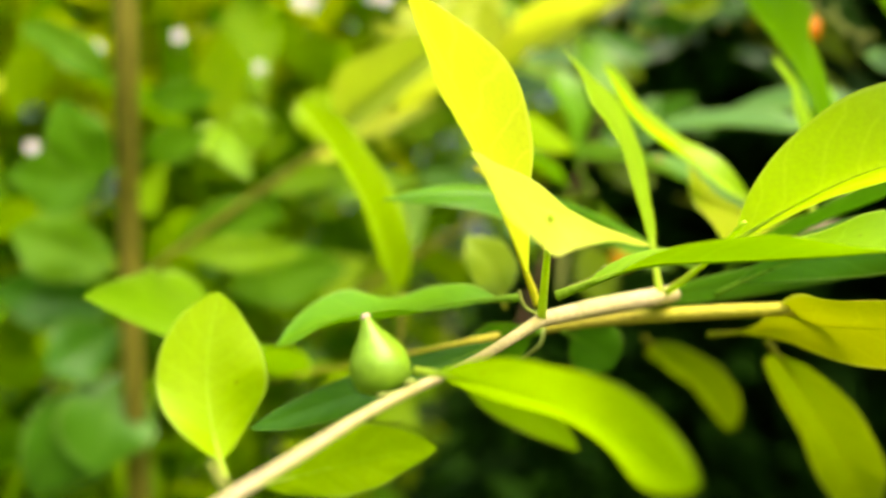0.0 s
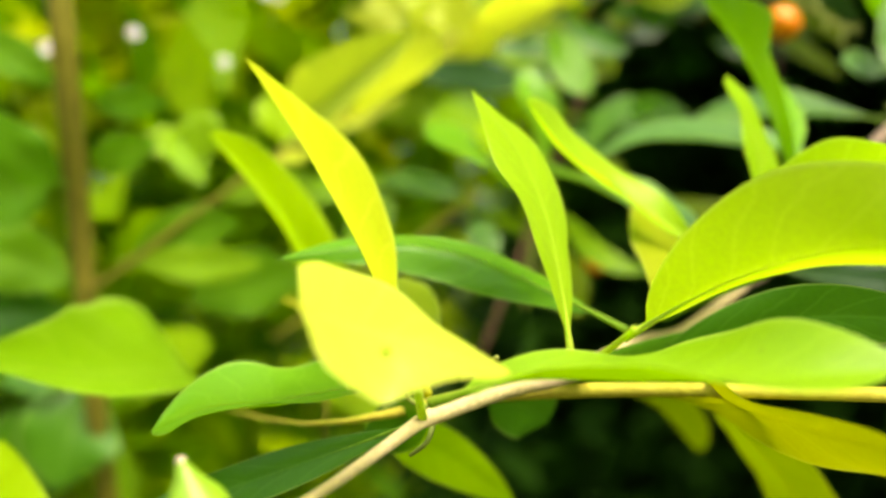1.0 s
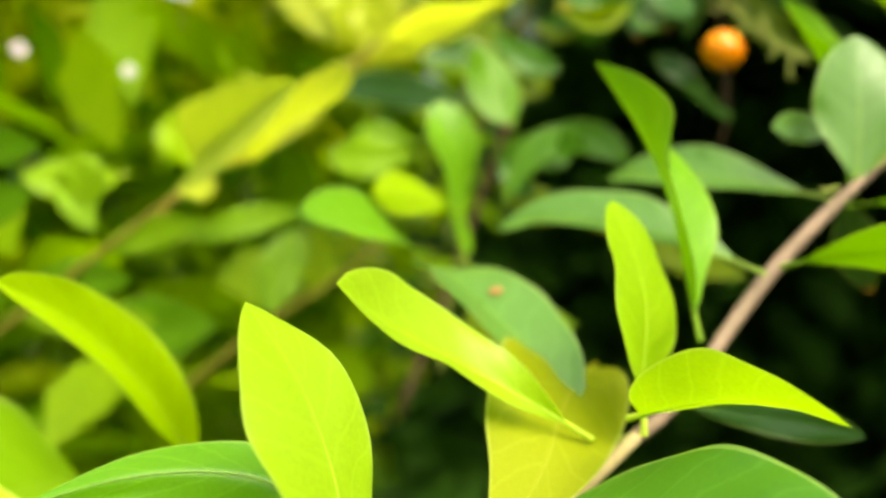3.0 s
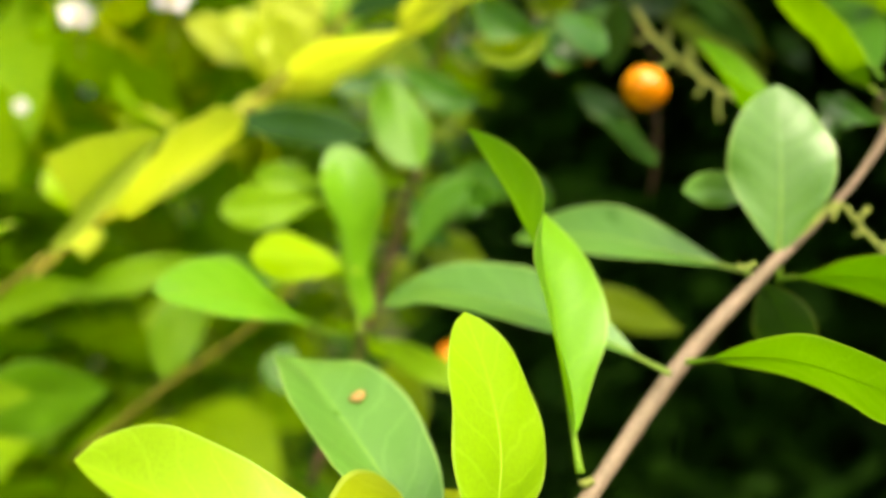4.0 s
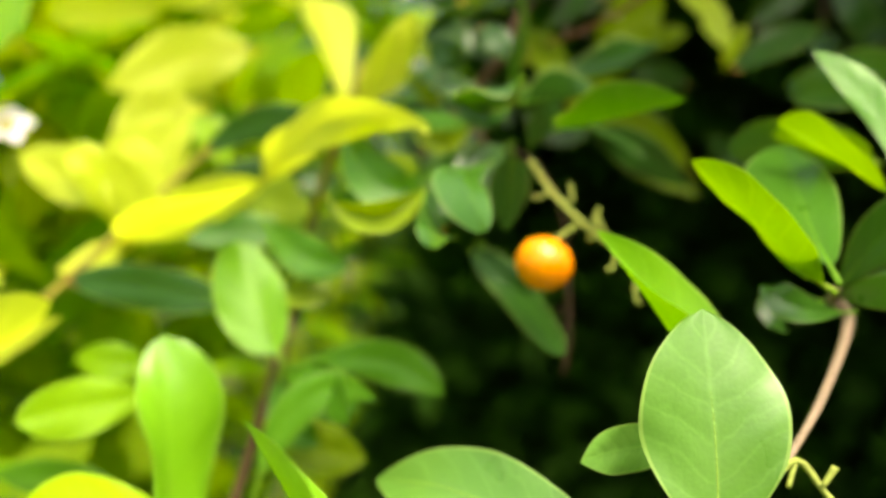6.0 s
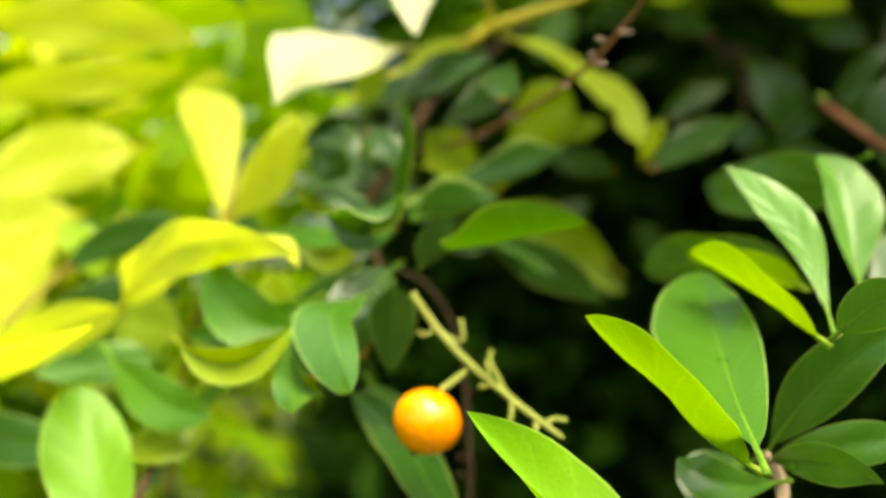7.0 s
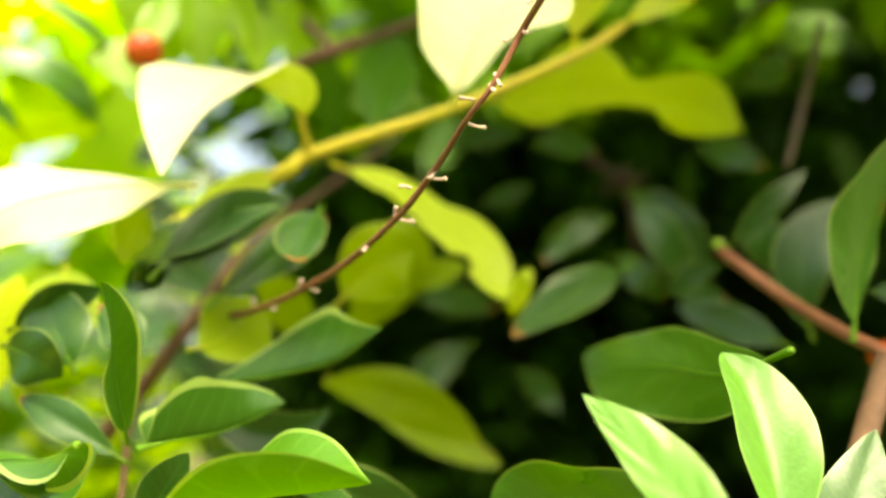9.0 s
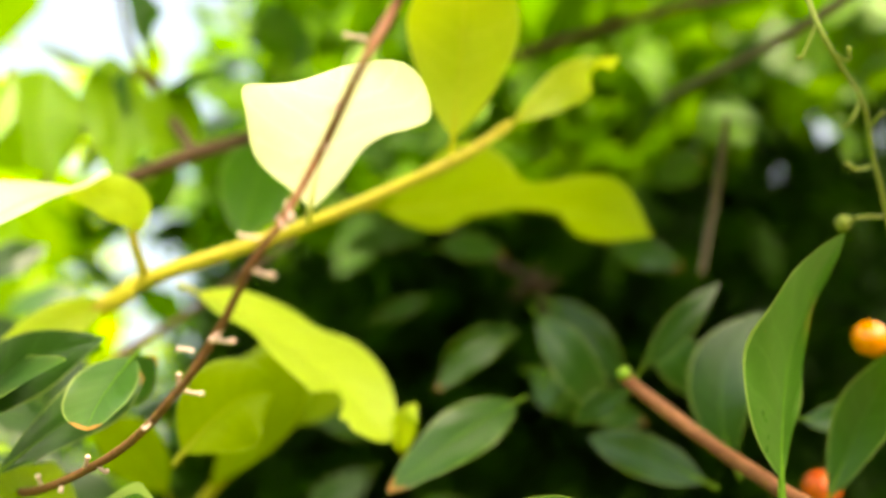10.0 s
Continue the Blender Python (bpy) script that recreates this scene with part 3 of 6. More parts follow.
low_branch = tagged(new("shrub_branch"), "yellow stem with lime and olive leaves below the long branch", "branch")
stem(low_branch, "stem", bark_yellow, [(-0.0323, 0.1768, 1.1802, 0.00030), (-0.0019, 0.0943, 1.1906, 0.00021), (0.0164, 0.0863, 1.1945, 0.00073), (0.0282, 0.0818, 1.1957, 0.00082), (0.0386, 0.0764, 1.1963, 0.00082), (0.0535, 0.0694, 1.1965, 0.00076)])
blade(low_branch, fresh, [(-0.0323, 0.1768, 1.1802), (-0.0308, 0.1589, 1.1879), (-0.0331, 0.1394, 1.1917), (-0.0364, 0.1193, 1.1938), (-0.0426, 0.1004, 1.1980)], [(-0.52, -0.13, -0.84), (-0.53, -0.12, -0.84), (-0.88, 0.01, -0.47)], 0.0325, -12, 0.45, 0.80, -0.21)
blade(low_branch, mustard, [(0.0385, 0.0979, 1.1929), (0.0405, 0.0861, 1.1937), (0.0417, 0.0744, 1.1945), (0.0429, 0.0628, 1.1947), (0.0442, 0.0511, 1.1953)], [(-0.68, -0.12, -0.72), (-0.58, -0.11, -0.81), (-0.86, -0.13, -0.50)], 0.0111, 14, 1.47, 1.01, -0.06, wave=0.6)
blade(low_branch, olive, [(0.0472, 0.0998, 1.1919), (0.0546, 0.1062, 1.1853), (0.0618, 0.1125, 1.1780), (0.0686, 0.1186, 1.1700), (0.0750, 0.1247, 1.1617)], [(0.48, 0.41, 0.78), (0.59, 0.27, 0.76), (-0.10, 0.81, 0.57)], 0.0133, 18, 0.90, 0.50, -0.12)
blade(low_branch, olive, [(0.0428, 0.1420, 1.1910), (0.0497, 0.1488, 1.1863), (0.0567, 0.1556, 1.1813), (0.0633, 0.1622, 1.1758), (0.0689, 0.1690, 1.1694)], [(-0.20, 0.72, 0.66), (0.42, 0.28, 0.86), (0.48, 0.21, 0.85)], 0.0138, 25, 1.00, 0.64, 0.01)
leaf(low_branch, (0.0037, 0.1035, 1.1893), (0.0138, 0.1084, 1.1839), (0.0244, 0.1128, 1.1755), (0.21, -0.98, -0.03), 0.0071, 12, lime)
leaf(low_branch, (0.0115, 0.0956, 1.1966), (0.0111, 0.1057, 1.2023), (0.0075, 0.1107, 1.2067), (-0.48, -0.60, 0.64), 0.0070, 12, olive)
leaf(low_branch, (0.0179, 0.0905, 1.1936), (0.0243, 0.1004, 1.1909), (0.0278, 0.1054, 1.1882), (0.63, -0.61, -0.48), 0.0084, 12, green)

lime_spray = tagged(new("shrub_branch"), "slender twig with an upright lime leaf", "branch")
stem(lime_spray, "stem", bark_olive, [(-0.0022, 0.1187, 1.1830, 0.00021), (-0.0013, 0.1164, 1.1984, 0.00030)])
blade(lime_spray, lime, [(-0.0016, 0.1379, 1.1962), (-0.0036, 0.1321, 1.2049), (-0.0072, 0.1269, 1.2138), (-0.0119, 0.1206, 1.2212), (-0.0170, 0.1133, 1.2272)], [(-0.00, -0.78, -0.62), (0.81, -0.59, -0.06), (0.93, -0.31, 0.22)], 0.0086, 27, 1.03, 0.52, 0.30)

right_rosette = tagged(new("shrub_branch"), "leafy green rosette at a branch end", "branch")
stem(right_rosette, "stem", bark_pale, [(0.1293, 0.1692, 1.2536, 0.00065), (0.1238, 0.1589, 1.2560, 0.00042), (0.1241, 0.1590, 1.2565, 0.00022)])
blade(right_rosette, fresh, [(0.1196, 0.1523, 1.2560), (0.1154, 0.1531, 1.2595), (0.1121, 0.1531, 1.2638), (0.1086, 0.1536, 1.2679), (0.1054, 0.1551, 1.2721)], [(-0.76, -0.11, -0.65), (-0.75, -0.04, -0.66), (-0.75, -0.14, -0.64)], 0.0092, -9, 1.00, 0.59, 0.17)
blade(right_rosette, deep, [(0.1163, 0.1461, 1.2576), (0.1191, 0.1546, 1.2624), (0.1225, 0.1629, 1.2670), (0.1260, 0.1713, 1.2713), (0.1302, 0.1794, 1.2755)], [(0.24, -0.54, 0.81), (-0.14, -0.42, 0.90), (-0.19, -0.40, 0.90)], 0.0112, 18, 1.01, 0.67, -0.23)
leaf(right_rosette, (0.1287, 0.1631, 1.2524), (0.1189, 0.1598, 1.2542), (0.1154, 0.1608, 1.2570), (0.25, -0.96, 0.13), 0.0048, 20, deep, shape="obov")
leaf(right_rosette, (0.1293, 0.1692, 1.2536), (0.1334, 0.1611, 1.2629), (0.1398, 0.1545, 1.2684), (-0.76, -0.64, -0.11), 0.0063, 16, deep)
leaf(right_rosette, (0.1293, 0.1692, 1.2536), (0.1334, 0.1599, 1.2559), (0.1393, 0.1550, 1.2564), (-0.82, -0.55, 0.16), 0.0046, 14, deep)
leaf(right_rosette, (0.1293, 0.1692, 1.2536), (0.1284, 0.1569, 1.2552), (0.1318, 0.1527, 1.2534), (-0.99, -0.15, 0.05), 0.0040, 12, deep)
leaf(right_rosette, (0.1293, 0.1692, 1.2536), (0.1205, 0.1666, 1.2533), (0.1210, 0.1658, 1.2503), (0.08, -0.85, 0.53), 0.0053, 14, deep)

upper_rosette = tagged(new("shrub_branch"), "brown stem with glossy pale green leaves", "branch")
stem(upper_rosette, "stem", bark_brown, [(0.1492, 0.1739, 1.2685, 0.00077), (0.1580, 0.1800, 1.2727, 0.00105), (0.1848, 0.1980, 1.2863, 0.00138)])
stem(upper_rosette, "twig", stalk_green, [(0.1303, 0.1554, 1.2671, 0.00031), (0.1377, 0.1622, 1.2679, 0.00031), (0.1492, 0.1739, 1.2685, 0.00048)])
blade(upper_rosette, sheen, [(0.1342, 0.1602, 1.2668), (0.1348, 0.1627, 1.2726), (0.1350, 0.1654, 1.2780), (0.1337, 0.1688, 1.2830), (0.1315, 0.1724, 1.2877)], [(-0.48, -0.78, 0.40), (-0.46, -0.79, 0.41), (-0.50, -0.77, 0.39)], 0.0046, 5, 1.36, 0.98, 0.21)
blade(upper_rosette, fresh, [(0.1321, 0.1582, 1.2661), (0.1302, 0.1611, 1.2692), (0.1283, 0.1640, 1.2723), (0.1264, 0.1669, 1.2753), (0.1243, 0.1702, 1.2776)], [(-0.77, 0.11, -0.63), (-0.76, 0.12, -0.64), (-0.80, 0.06, -0.60)], 0.0080, -9, 1.03, 0.65, 0.18)
blade(upper_rosette, fresh, [(0.1436, 0.1773, 1.2717), (0.1407, 0.1793, 1.2737), (0.1376, 0.1812, 1.2751), (0.1346, 0.1831, 1.2769), (0.1315, 0.1850, 1.2780)], [(0.63, 0.66, 0.41), (0.56, 0.22, 0.80), (0.63, 0.54, 0.55)], 0.0067, 15, 0.88, 0.66, -0.14)
blade(upper_rosette, sheen, [(0.1471, 0.1723, 1.2699), (0.1481, 0.1742, 1.2753), (0.1493, 0.1760, 1.2804), (0.1504, 0.1784, 1.2853), (0.1508, 0.1818, 1.2896)], [(-0.15, -0.88, 0.45), (-0.01, -0.90, 0.44), (-0.03, -0.90, 0.44)], 0.0087, 31, 1.26, 0.76, 0.08)
blade(upper_rosette, deep, [(0.1572, 0.1801, 1.2889), (0.1570, 0.1908, 1.2875), (0.1560, 0.2018, 1.2895), (0.1552, 0.2127, 1.2908), (0.1566, 0.2233, 1.2928)], [(0.99, -0.00, 0.15), (0.92, 0.05, -0.39), (0.90, 0.05, -0.44)], 0.0109, 8, 0.92, 0.74, 0.12)
blade(upper_rosette, deep, [(0.1498, 0.1876, 1.2726), (0.1457, 0.1910, 1.2748), (0.1414, 0.1945, 1.2764), (0.1368, 0.1981, 1.2771), (0.1325, 0.2018, 1.2773)], [(0.63, 0.61, 0.48), (0.52, 0.39, 0.76), (0.65, 0.68, 0.35)], 0.0111, 14, 0.90, 0.55, -0.12)
leaf(upper_rosette, (0.1492, 0.1739, 1.2685), (0.1558, 0.1759, 1.2742), (0.1618, 0.1771, 1.2809), (-0.13, -0.89, 0.43), 0.0064, 14, deep)
leaf(upper_rosette, (0.1303, 0.1554, 1.2671), (0.1322, 0.1510, 1.2702), (0.1339, 0.1480, 1.2707), (-0.77, -0.63, -0.14), 0.0050, 14, deep)

dark_rosette = tagged(new("shrub_branch"), "cupped dark green leaves clustered on a thin stem", "branch")
stem(dark_rosette, "stem", bark_brown, [(0.0936, 0.2129, 1.2777, 0.00042), (0.0943, 0.2281, 1.2863, 0.00042), (0.0938, 0.2421, 1.2915, 0.00060), (0.0945, 0.2516, 1.2965, 0.00090)])
blade(dark_rosette, deep, [(0.0900, 0.1952, 1.2776), (0.0863, 0.1891, 1.2766), (0.0835, 0.1830, 1.2751), (0.0835, 0.1769, 1.2713), (0.0843, 0.1711, 1.2665)], [(0.23, 0.36, -0.90), (-0.20, 0.45, -0.87), (0.68, 0.17, -0.71)], 0.0072, 16, 1.10, 0.55, -0.26)
blade(dark_rosette, dark, [(0.0923, 0.1890, 1.2788), (0.0921, 0.1906, 1.2759), (0.0918, 0.1921, 1.2729), (0.0915, 0.1936, 1.2698), (0.0912, 0.1949, 1.2667)], [(0.11, 0.90, 0.43), (0.11, 0.90, 0.43), (0.23, 0.88, 0.41)], 0.0064, 14, 0.73, 0.83, -0.01)
blade(dark_rosette, deep, [(0.0785, 0.1915, 1.2733), (0.0779, 0.1873, 1.2708), (0.0779, 0.1830, 1.2685), (0.0781, 0.1787, 1.2666), (0.0780, 0.1743, 1.2647)], [(-0.57, 0.38, -0.73), (-0.54, 0.39, -0.75), (0.66, 0.33, -0.68)], 0.0059, 16, 1.54, 1.01, 0.28)
blade(dark_rosette, dark, [(0.0975, 0.2016, 1.2802), (0.0986, 0.2005, 1.2821), (0.0998, 0.1994, 1.2839), (0.1011, 0.1983, 1.2856), (0.1025, 0.1973, 1.2873)], [(-0.20, -0.90, -0.40), (-0.23, -0.90, -0.38), (-0.27, -0.90, -0.35)], 0.0042, 11, 0.95, 0.72, -0.12)
blade(dark_rosette, green, [(0.1019, 0.2018, 1.2832), (0.1053, 0.1961, 1.2827), (0.1087, 0.1904, 1.2827), (0.1123, 0.1848, 1.2828), (0.1159, 0.1792, 1.2832)], [(0.33, 0.21, -0.92), (0.24, 0.15, -0.96), (-0.41, -0.25, -0.88)], 0.0173, -22, 0.91, 0.98, -0.17)
blade(dark_rosette, dark, [(0.1093, 0.2096, 1.2852), (0.1120, 0.2089, 1.2835), (0.1146, 0.2082, 1.2817), (0.1172, 0.2076, 1.2797), (0.1198, 0.2069, 1.2779)], [(0.35, -0.60, 0.72), (0.41, -0.49, 0.77), (0.31, -0.66, 0.69)], 0.0058, 15, 0.99, 0.84, 0.03)
blade(dark_rosette, olive, [(0.1299, 0.2933, 1.2986), (0.1394, 0.2919, 1.2938), (0.1477, 0.2906, 1.2873), (0.1559, 0.2890, 1.2806), (0.1645, 0.2873, 1.2743)], [(0.27, -0.78, 0.57), (0.23, -0.82, 0.53), (0.17, -0.88, 0.45)], 0.0122, 7, 1.07, 0.87, 0.07)
blade(dark_rosette, rimmed, [(0.0963, 0.2097, 1.2890), (0.0962, 0.2055, 1.2926), (0.0962, 0.2013, 1.2963), (0.0968, 0.1971, 1.2999), (0.0962, 0.1929, 1.3034)], [(0.48, -0.57, -0.66), (0.78, -0.41, -0.47), (0.93, -0.24, -0.27)], 0.0059, 26, 1.10, 0.63, -0.06)
blade(dark_rosette, rimmed, [(0.0943, 0.1868, 1.2893), (0.0921, 0.1904, 1.2887), (0.0897, 0.1939, 1.2886), (0.0873, 0.1975, 1.2889), (0.0849, 0.2011, 1.2895)], [(-0.68, -0.45, 0.58), (0.42, 0.26, 0.87), (0.44, 0.28, 0.85)], 0.0071, -20, 0.66, 0.66, -0.01)
blade(dark_rosette, rimmed, [(0.0974, 0.2039, 1.2884), (0.1012, 0.2055, 1.2888), (0.1053, 0.2070, 1.2889), (0.1093, 0.2086, 1.2898), (0.1130, 0.2103, 1.2912)], [(-0.25, 0.22, 0.94), (-0.26, 0.25, 0.93), (-0.40, 0.74, 0.55)], 0.0122, 47, 0.67, 0.52, -0.10, curl=-0.12)
blade(dark_rosette, rimmed, [(0.1011, 0.2272, 1.2954), (0.1076, 0.2224, 1.2951), (0.1140, 0.2176, 1.2949), (0.1200, 0.2126, 1.2955), (0.1246, 0.2075, 1.2982)], [(0.32, 0.50, 0.80), (0.44, 0.62, 0.65), (0.29, 0.47, 0.83)], 0.0130, 66, 1.37, 1.31, 0.12, curl=-0.12)
blade(dark_rosette, dark, [(0.0891, 0.2107, 1.2657), (0.0909, 0.2034, 1.2617), (0.0925, 0.1962, 1.2572), (0.0939, 0.1890, 1.2526), (0.0954, 0.1818, 1.2479)], [(0.11, 0.54, -0.84), (-0.44, 0.40, -0.80), (-0.09, 0.51, -0.86)], 0.0103, 9, 0.89, 0.69, 0.02)
leaf(dark_rosette, (0.0974, 0.2125, 1.2972), (0.0962, 0.2135, 1.3016), (0.0936, 0.2161, 1.3052), (-0.31, -0.92, 0.24), 0.0051, 12, dark)
leaf(dark_rosette, (0.0905, 0.2180, 1.2978), (0.0884, 0.2193, 1.3036), (0.0863, 0.2251, 1.3090), (-0.32, -0.83, 0.46), 0.0086, 12, dark)
leaf(dark_rosette, (0.0960, 0.2113, 1.2870), (0.0896, 0.2140, 1.2925), (0.0847, 0.2170, 1.2958), (-0.26, -0.93, 0.26), 0.0042, 20, dark)
leaf(dark_rosette, (0.0905, 0.2126, 1.2832), (0.0831, 0.2140, 1.2777), (0.0774, 0.2167, 1.2739), (-0.22, -0.96, -0.15), 0.0061, 16, dark)
leaf(dark_rosette, (0.1052, 0.2217, 1.3042), (0.1166, 0.2232, 1.3120), (0.1219, 0.2241, 1.3140), (0.16, -0.99, -0.02), 0.0060, 12, dark)
leaf(dark_rosette, (0.0989, 0.2227, 1.3089), (0.1081, 0.2248, 1.3161), (0.1183, 0.2247, 1.3192), (0.16, -0.98, -0.10), 0.0071, 12, dark)
leaf(dark_rosette, (0.1029, 0.2224, 1.2996), (0.1090, 0.2280, 1.3023), (0.1117, 0.2327, 1.3075), (0.51, -0.76, 0.41), 0.0113, 12, olive)
leaf(dark_rosette, (0.0913, 0.2095, 1.2856), (0.0822, 0.2165, 1.2885), (0.0732, 0.2234, 1.2895), (-0.54, -0.82, 0.20), 0.0037, 10, green)
leaf(dark_rosette, (0.0921, 0.2036, 1.2776), (0.0823, 0.1967, 1.2727), (0.0813, 0.1959, 1.2668), (0.22, -0.93, 0.28), 0.0076, 20, dark)
leaf(dark_rosette, (0.0957, 0.2042, 1.2820), (0.0879, 0.1977, 1.2757), (0.0885, 0.1988, 1.2689), (0.02, -0.96, 0.28), 0.0089, 20, dark)
leaf(dark_rosette, (0.0842, 0.2091, 1.2789), (0.0728, 0.2104, 1.2751), (0.0626, 0.2138, 1.2749), (-0.24, -0.96, -0.14), 0.0058, 20, green)
leaf(dark_rosette, (0.0856, 0.2015, 1.2644), (0.0901, 0.1977, 1.2601), (0.0950, 0.1968, 1.2539), (-0.34, -0.94, 0.10), 0.0055, 16, dark)
leaf(dark_rosette, (0.1091, 0.2098, 1.2848), (0.1196, 0.2129, 1.2801), (0.1314, 0.2173, 1.2728), (-0.05, -0.94, -0.33), 0.0074, 14, dark)
leaf(dark_rosette, (0.0797, 0.2269, 1.2904), (0.0867, 0.2251, 1.2860), (0.0921, 0.2221, 1.2921), (-0.32, -0.93, -0.17), 0.0064, 30, olive, curl=-0.3)
blade(dark_rosette, olive, [(0.0854, 0.2543, 1.3189), (0.0859, 0.2464, 1.3142), (0.0867, 0.2386, 1.3094), (0.0876, 0.2309, 1.3044), (0.0884, 0.2232, 1.2994)], [(-0.19, 0.51, -0.84), (0.01, 0.53, -0.85), (0.16, 0.54, -0.83)], 0.0099, 6, 0.80, 0.67, -0.09)
leaf(dark_rosette, (0.1169, 0.2373, 1.3137), (0.1202, 0.2344, 1.3158), (0.1238, 0.2328, 1.3182), (-0.19, -0.88, -0.43), 0.0064, 14, dark)
leaf(dark_rosette, (0.0881, 0.2317, 1.2971), (0.0848, 0.2305, 1.2953), (0.0810, 0.2307, 1.3008), (0.22, -0.97, 0.11), 0.0043, 28, olive, curl=-0.2)
leaf(dark_rosette, (0.1016, 0.2375, 1.3136), (0.0981, 0.2365, 1.3121), (0.0949, 0.2378, 1.3109), (0.03, -1.00, -0.05), 0.0049, 20, dark, curl=-0.1)
leaf(dark_rosette, (0.1028, 0.2369, 1.2954), (0.1124, 0.2357, 1.2881), (0.1212, 0.2323, 1.2905), (-0.33, -0.94, -0.03), 0.0071, 20, dark, curl=0)
leaf(dark_rosette, (0.0669, 0.2083, 1.2871), (0.0717, 0.1999, 1.2769), (0.0794, 0.1994, 1.2741), (-0.37, -0.91, 0.19), 0.0088, 16, green, curl=0)
leaf(dark_rosette, (0.0632, 0.1958, 1.2745), (0.0712, 0.1907, 1.2703), (0.0791, 0.1928, 1.2744), (-0.23, -0.97, -0.11), 0.0054, 34, olive, curl=-0.3)
leaf(dark_rosette, (0.0504, 0.2146, 1.2743), (0.0586, 0.2095, 1.2658), (0.0663, 0.2067, 1.2629), (-0.31, -0.93, 0.21), 0.0076, 16, green, curl=0.1)
leaf(dark_rosette, (0.0831, 0.2177, 1.3019), (0.0866, 0.2137, 1.2998), (0.0896, 0.2141, 1.2972), (-0.53, -0.85, -0.04), 0.0067, 12, dark, curl=0.1)
leaf(dark_rosette, (0.0846, 0.2015, 1.2901), (0.0895, 0.1967, 1.2855), (0.0949, 0.1959, 1.2888), (-0.47, -0.86, -0.20), 0.0041, 26, deep, curl=-0.2)
leaf(dark_rosette, (0.1248, 0.2401, 1.3054), (0.1323, 0.2384, 1.3117), (0.1382, 0.2374, 1.3123), (-0.00, -0.98, -0.21), 0.0131, 12, olive, curl=0.1)
leaf(dark_rosette, (0.0826, 0.2232, 1.3042), (0.0879, 0.2221, 1.3066), (0.0937, 0.2214, 1.3081), (0.01, -0.95, -0.33), 0.0051, 12, dark, curl=0.1)

fruit_stalk = tagged(new("fruit_stalk"), "pale green fruiting stalk with one orange berry", "fruit stalk")
stem(fruit_stalk, "stem", stalk_green, [(0.0941, 0.1865, 1.2768, 0.00041), (0.0967, 0.1862, 1.2721, 0.00041), (0.0999, 0.1832, 1.2672, 0.00041), (0.1043, 0.1792, 1.2621, 0.00040), (0.1082, 0.1753, 1.2580, 0.00033)])
stem(fruit_stalk, "spur", stalk_green, [(0.0979, 0.1876, 1.2711, 0.00028), (0.0999, 0.1864, 1.2700, 0.00024), (0.1001, 0.1869, 1.2728, 0.00031)])
stem(fruit_stalk, "spur", stalk_green, [(0.1004, 0.1817, 1.2645, 0.00027), (0.1015, 0.1806, 1.2647, 0.00023), (0.1015, 0.1808, 1.2676, 0.00030)])
stem(fruit_stalk, "spur", stalk_green, [(0.0974, 0.1899, 1.2720, 0.00028), (0.0956, 0.1899, 1.2712, 0.00024), (0.0949, 0.1899, 1.2718, 0.00032)])
stem(fruit_stalk, "spur", stalk_green, [(0.1033, 0.1806, 1.2635, 0.00035), (0.1020, 0.1810, 1.2675, 0.00030), (0.1024, 0.1811, 1.2686, 0.00040)])
stem(fruit_stalk, "spur", stalk_green, [(0.1037, 0.1792, 1.2624, 0.00035), (0.1031, 0.1789, 1.2603, 0.00030), (0.1020, 0.1787, 1.2598, 0.00040)])
stem(fruit_stalk, "spur", stalk_green, [(0.1064, 0.1766, 1.2595, 0.00034), (0.1079, 0.1768, 1.2601, 0.00029), (0.1093, 0.1768, 1.2597, 0.00039)])
stem(fruit_stalk, "spur", stalk_green, [(0.1056, 0.1766, 1.2599, 0.00035), (0.1048, 0.1757, 1.2559, 0.00029), (0.1053, 0.1756, 1.2549, 0.00038)])
stem(fruit_stalk, "spur", stalk_green, [(0.0997, 0.1841, 1.2665, 0.00042), (0.0978, 0.1829, 1.2656, 0.00037), (0.0955, 0.1806, 1.2647, 0.00040)])
berry(fruit_stalk, (0.0933, 0.1794, 1.2614), 0.0041, (0.0955, 0.1801, 1.2649), orange_skin)

dry_twig = tagged(new("dry_twig"), "thin brown hanging twig with dry knobs", "twig")
stem(dry_twig, "stem", bark_dark, [(0.0953, 0.2086, 1.2815, 0.00035), (0.0998, 0.2063, 1.2778, 0.00038), (0.1028, 0.2039, 1.2702, 0.00047), (0.1028, 0.2027, 1.2620, 0.00050), (0.1022, 0.2015, 1.2549, 0.00050), (0.1017, 0.2012, 1.2485, 0.00049), (0.1002, 0.2018, 1.2417, 0.00032)])
stem(dry_twig, "knob", bark_dark, [(0.1032, 0.2026, 1.2657, 0.00038), (0.1045, 0.2020, 1.2660, 0.00029)])
stem(dry_twig, "knob", bark_dark, [(0.1029, 0.2027, 1.2616, 0.00038), (0.1040, 0.2020, 1.2620, 0.00029)])
stem(dry_twig, "knob", bark_dark, [(0.1026, 0.2026, 1.2564, 0.00038), (0.1009, 0.2021, 1.2571, 0.00029)])
stem(dry_twig, "knob", bark_dark, [(0.1022, 0.2024, 1.2523, 0.00038), (0.1003, 0.2019, 1.2531, 0.00029)])
stem(dry_twig, "knob", bark_dark, [(0.1020, 0.2023, 1.2499, 0.00038), (0.1000, 0.2018, 1.2507, 0.00029)])

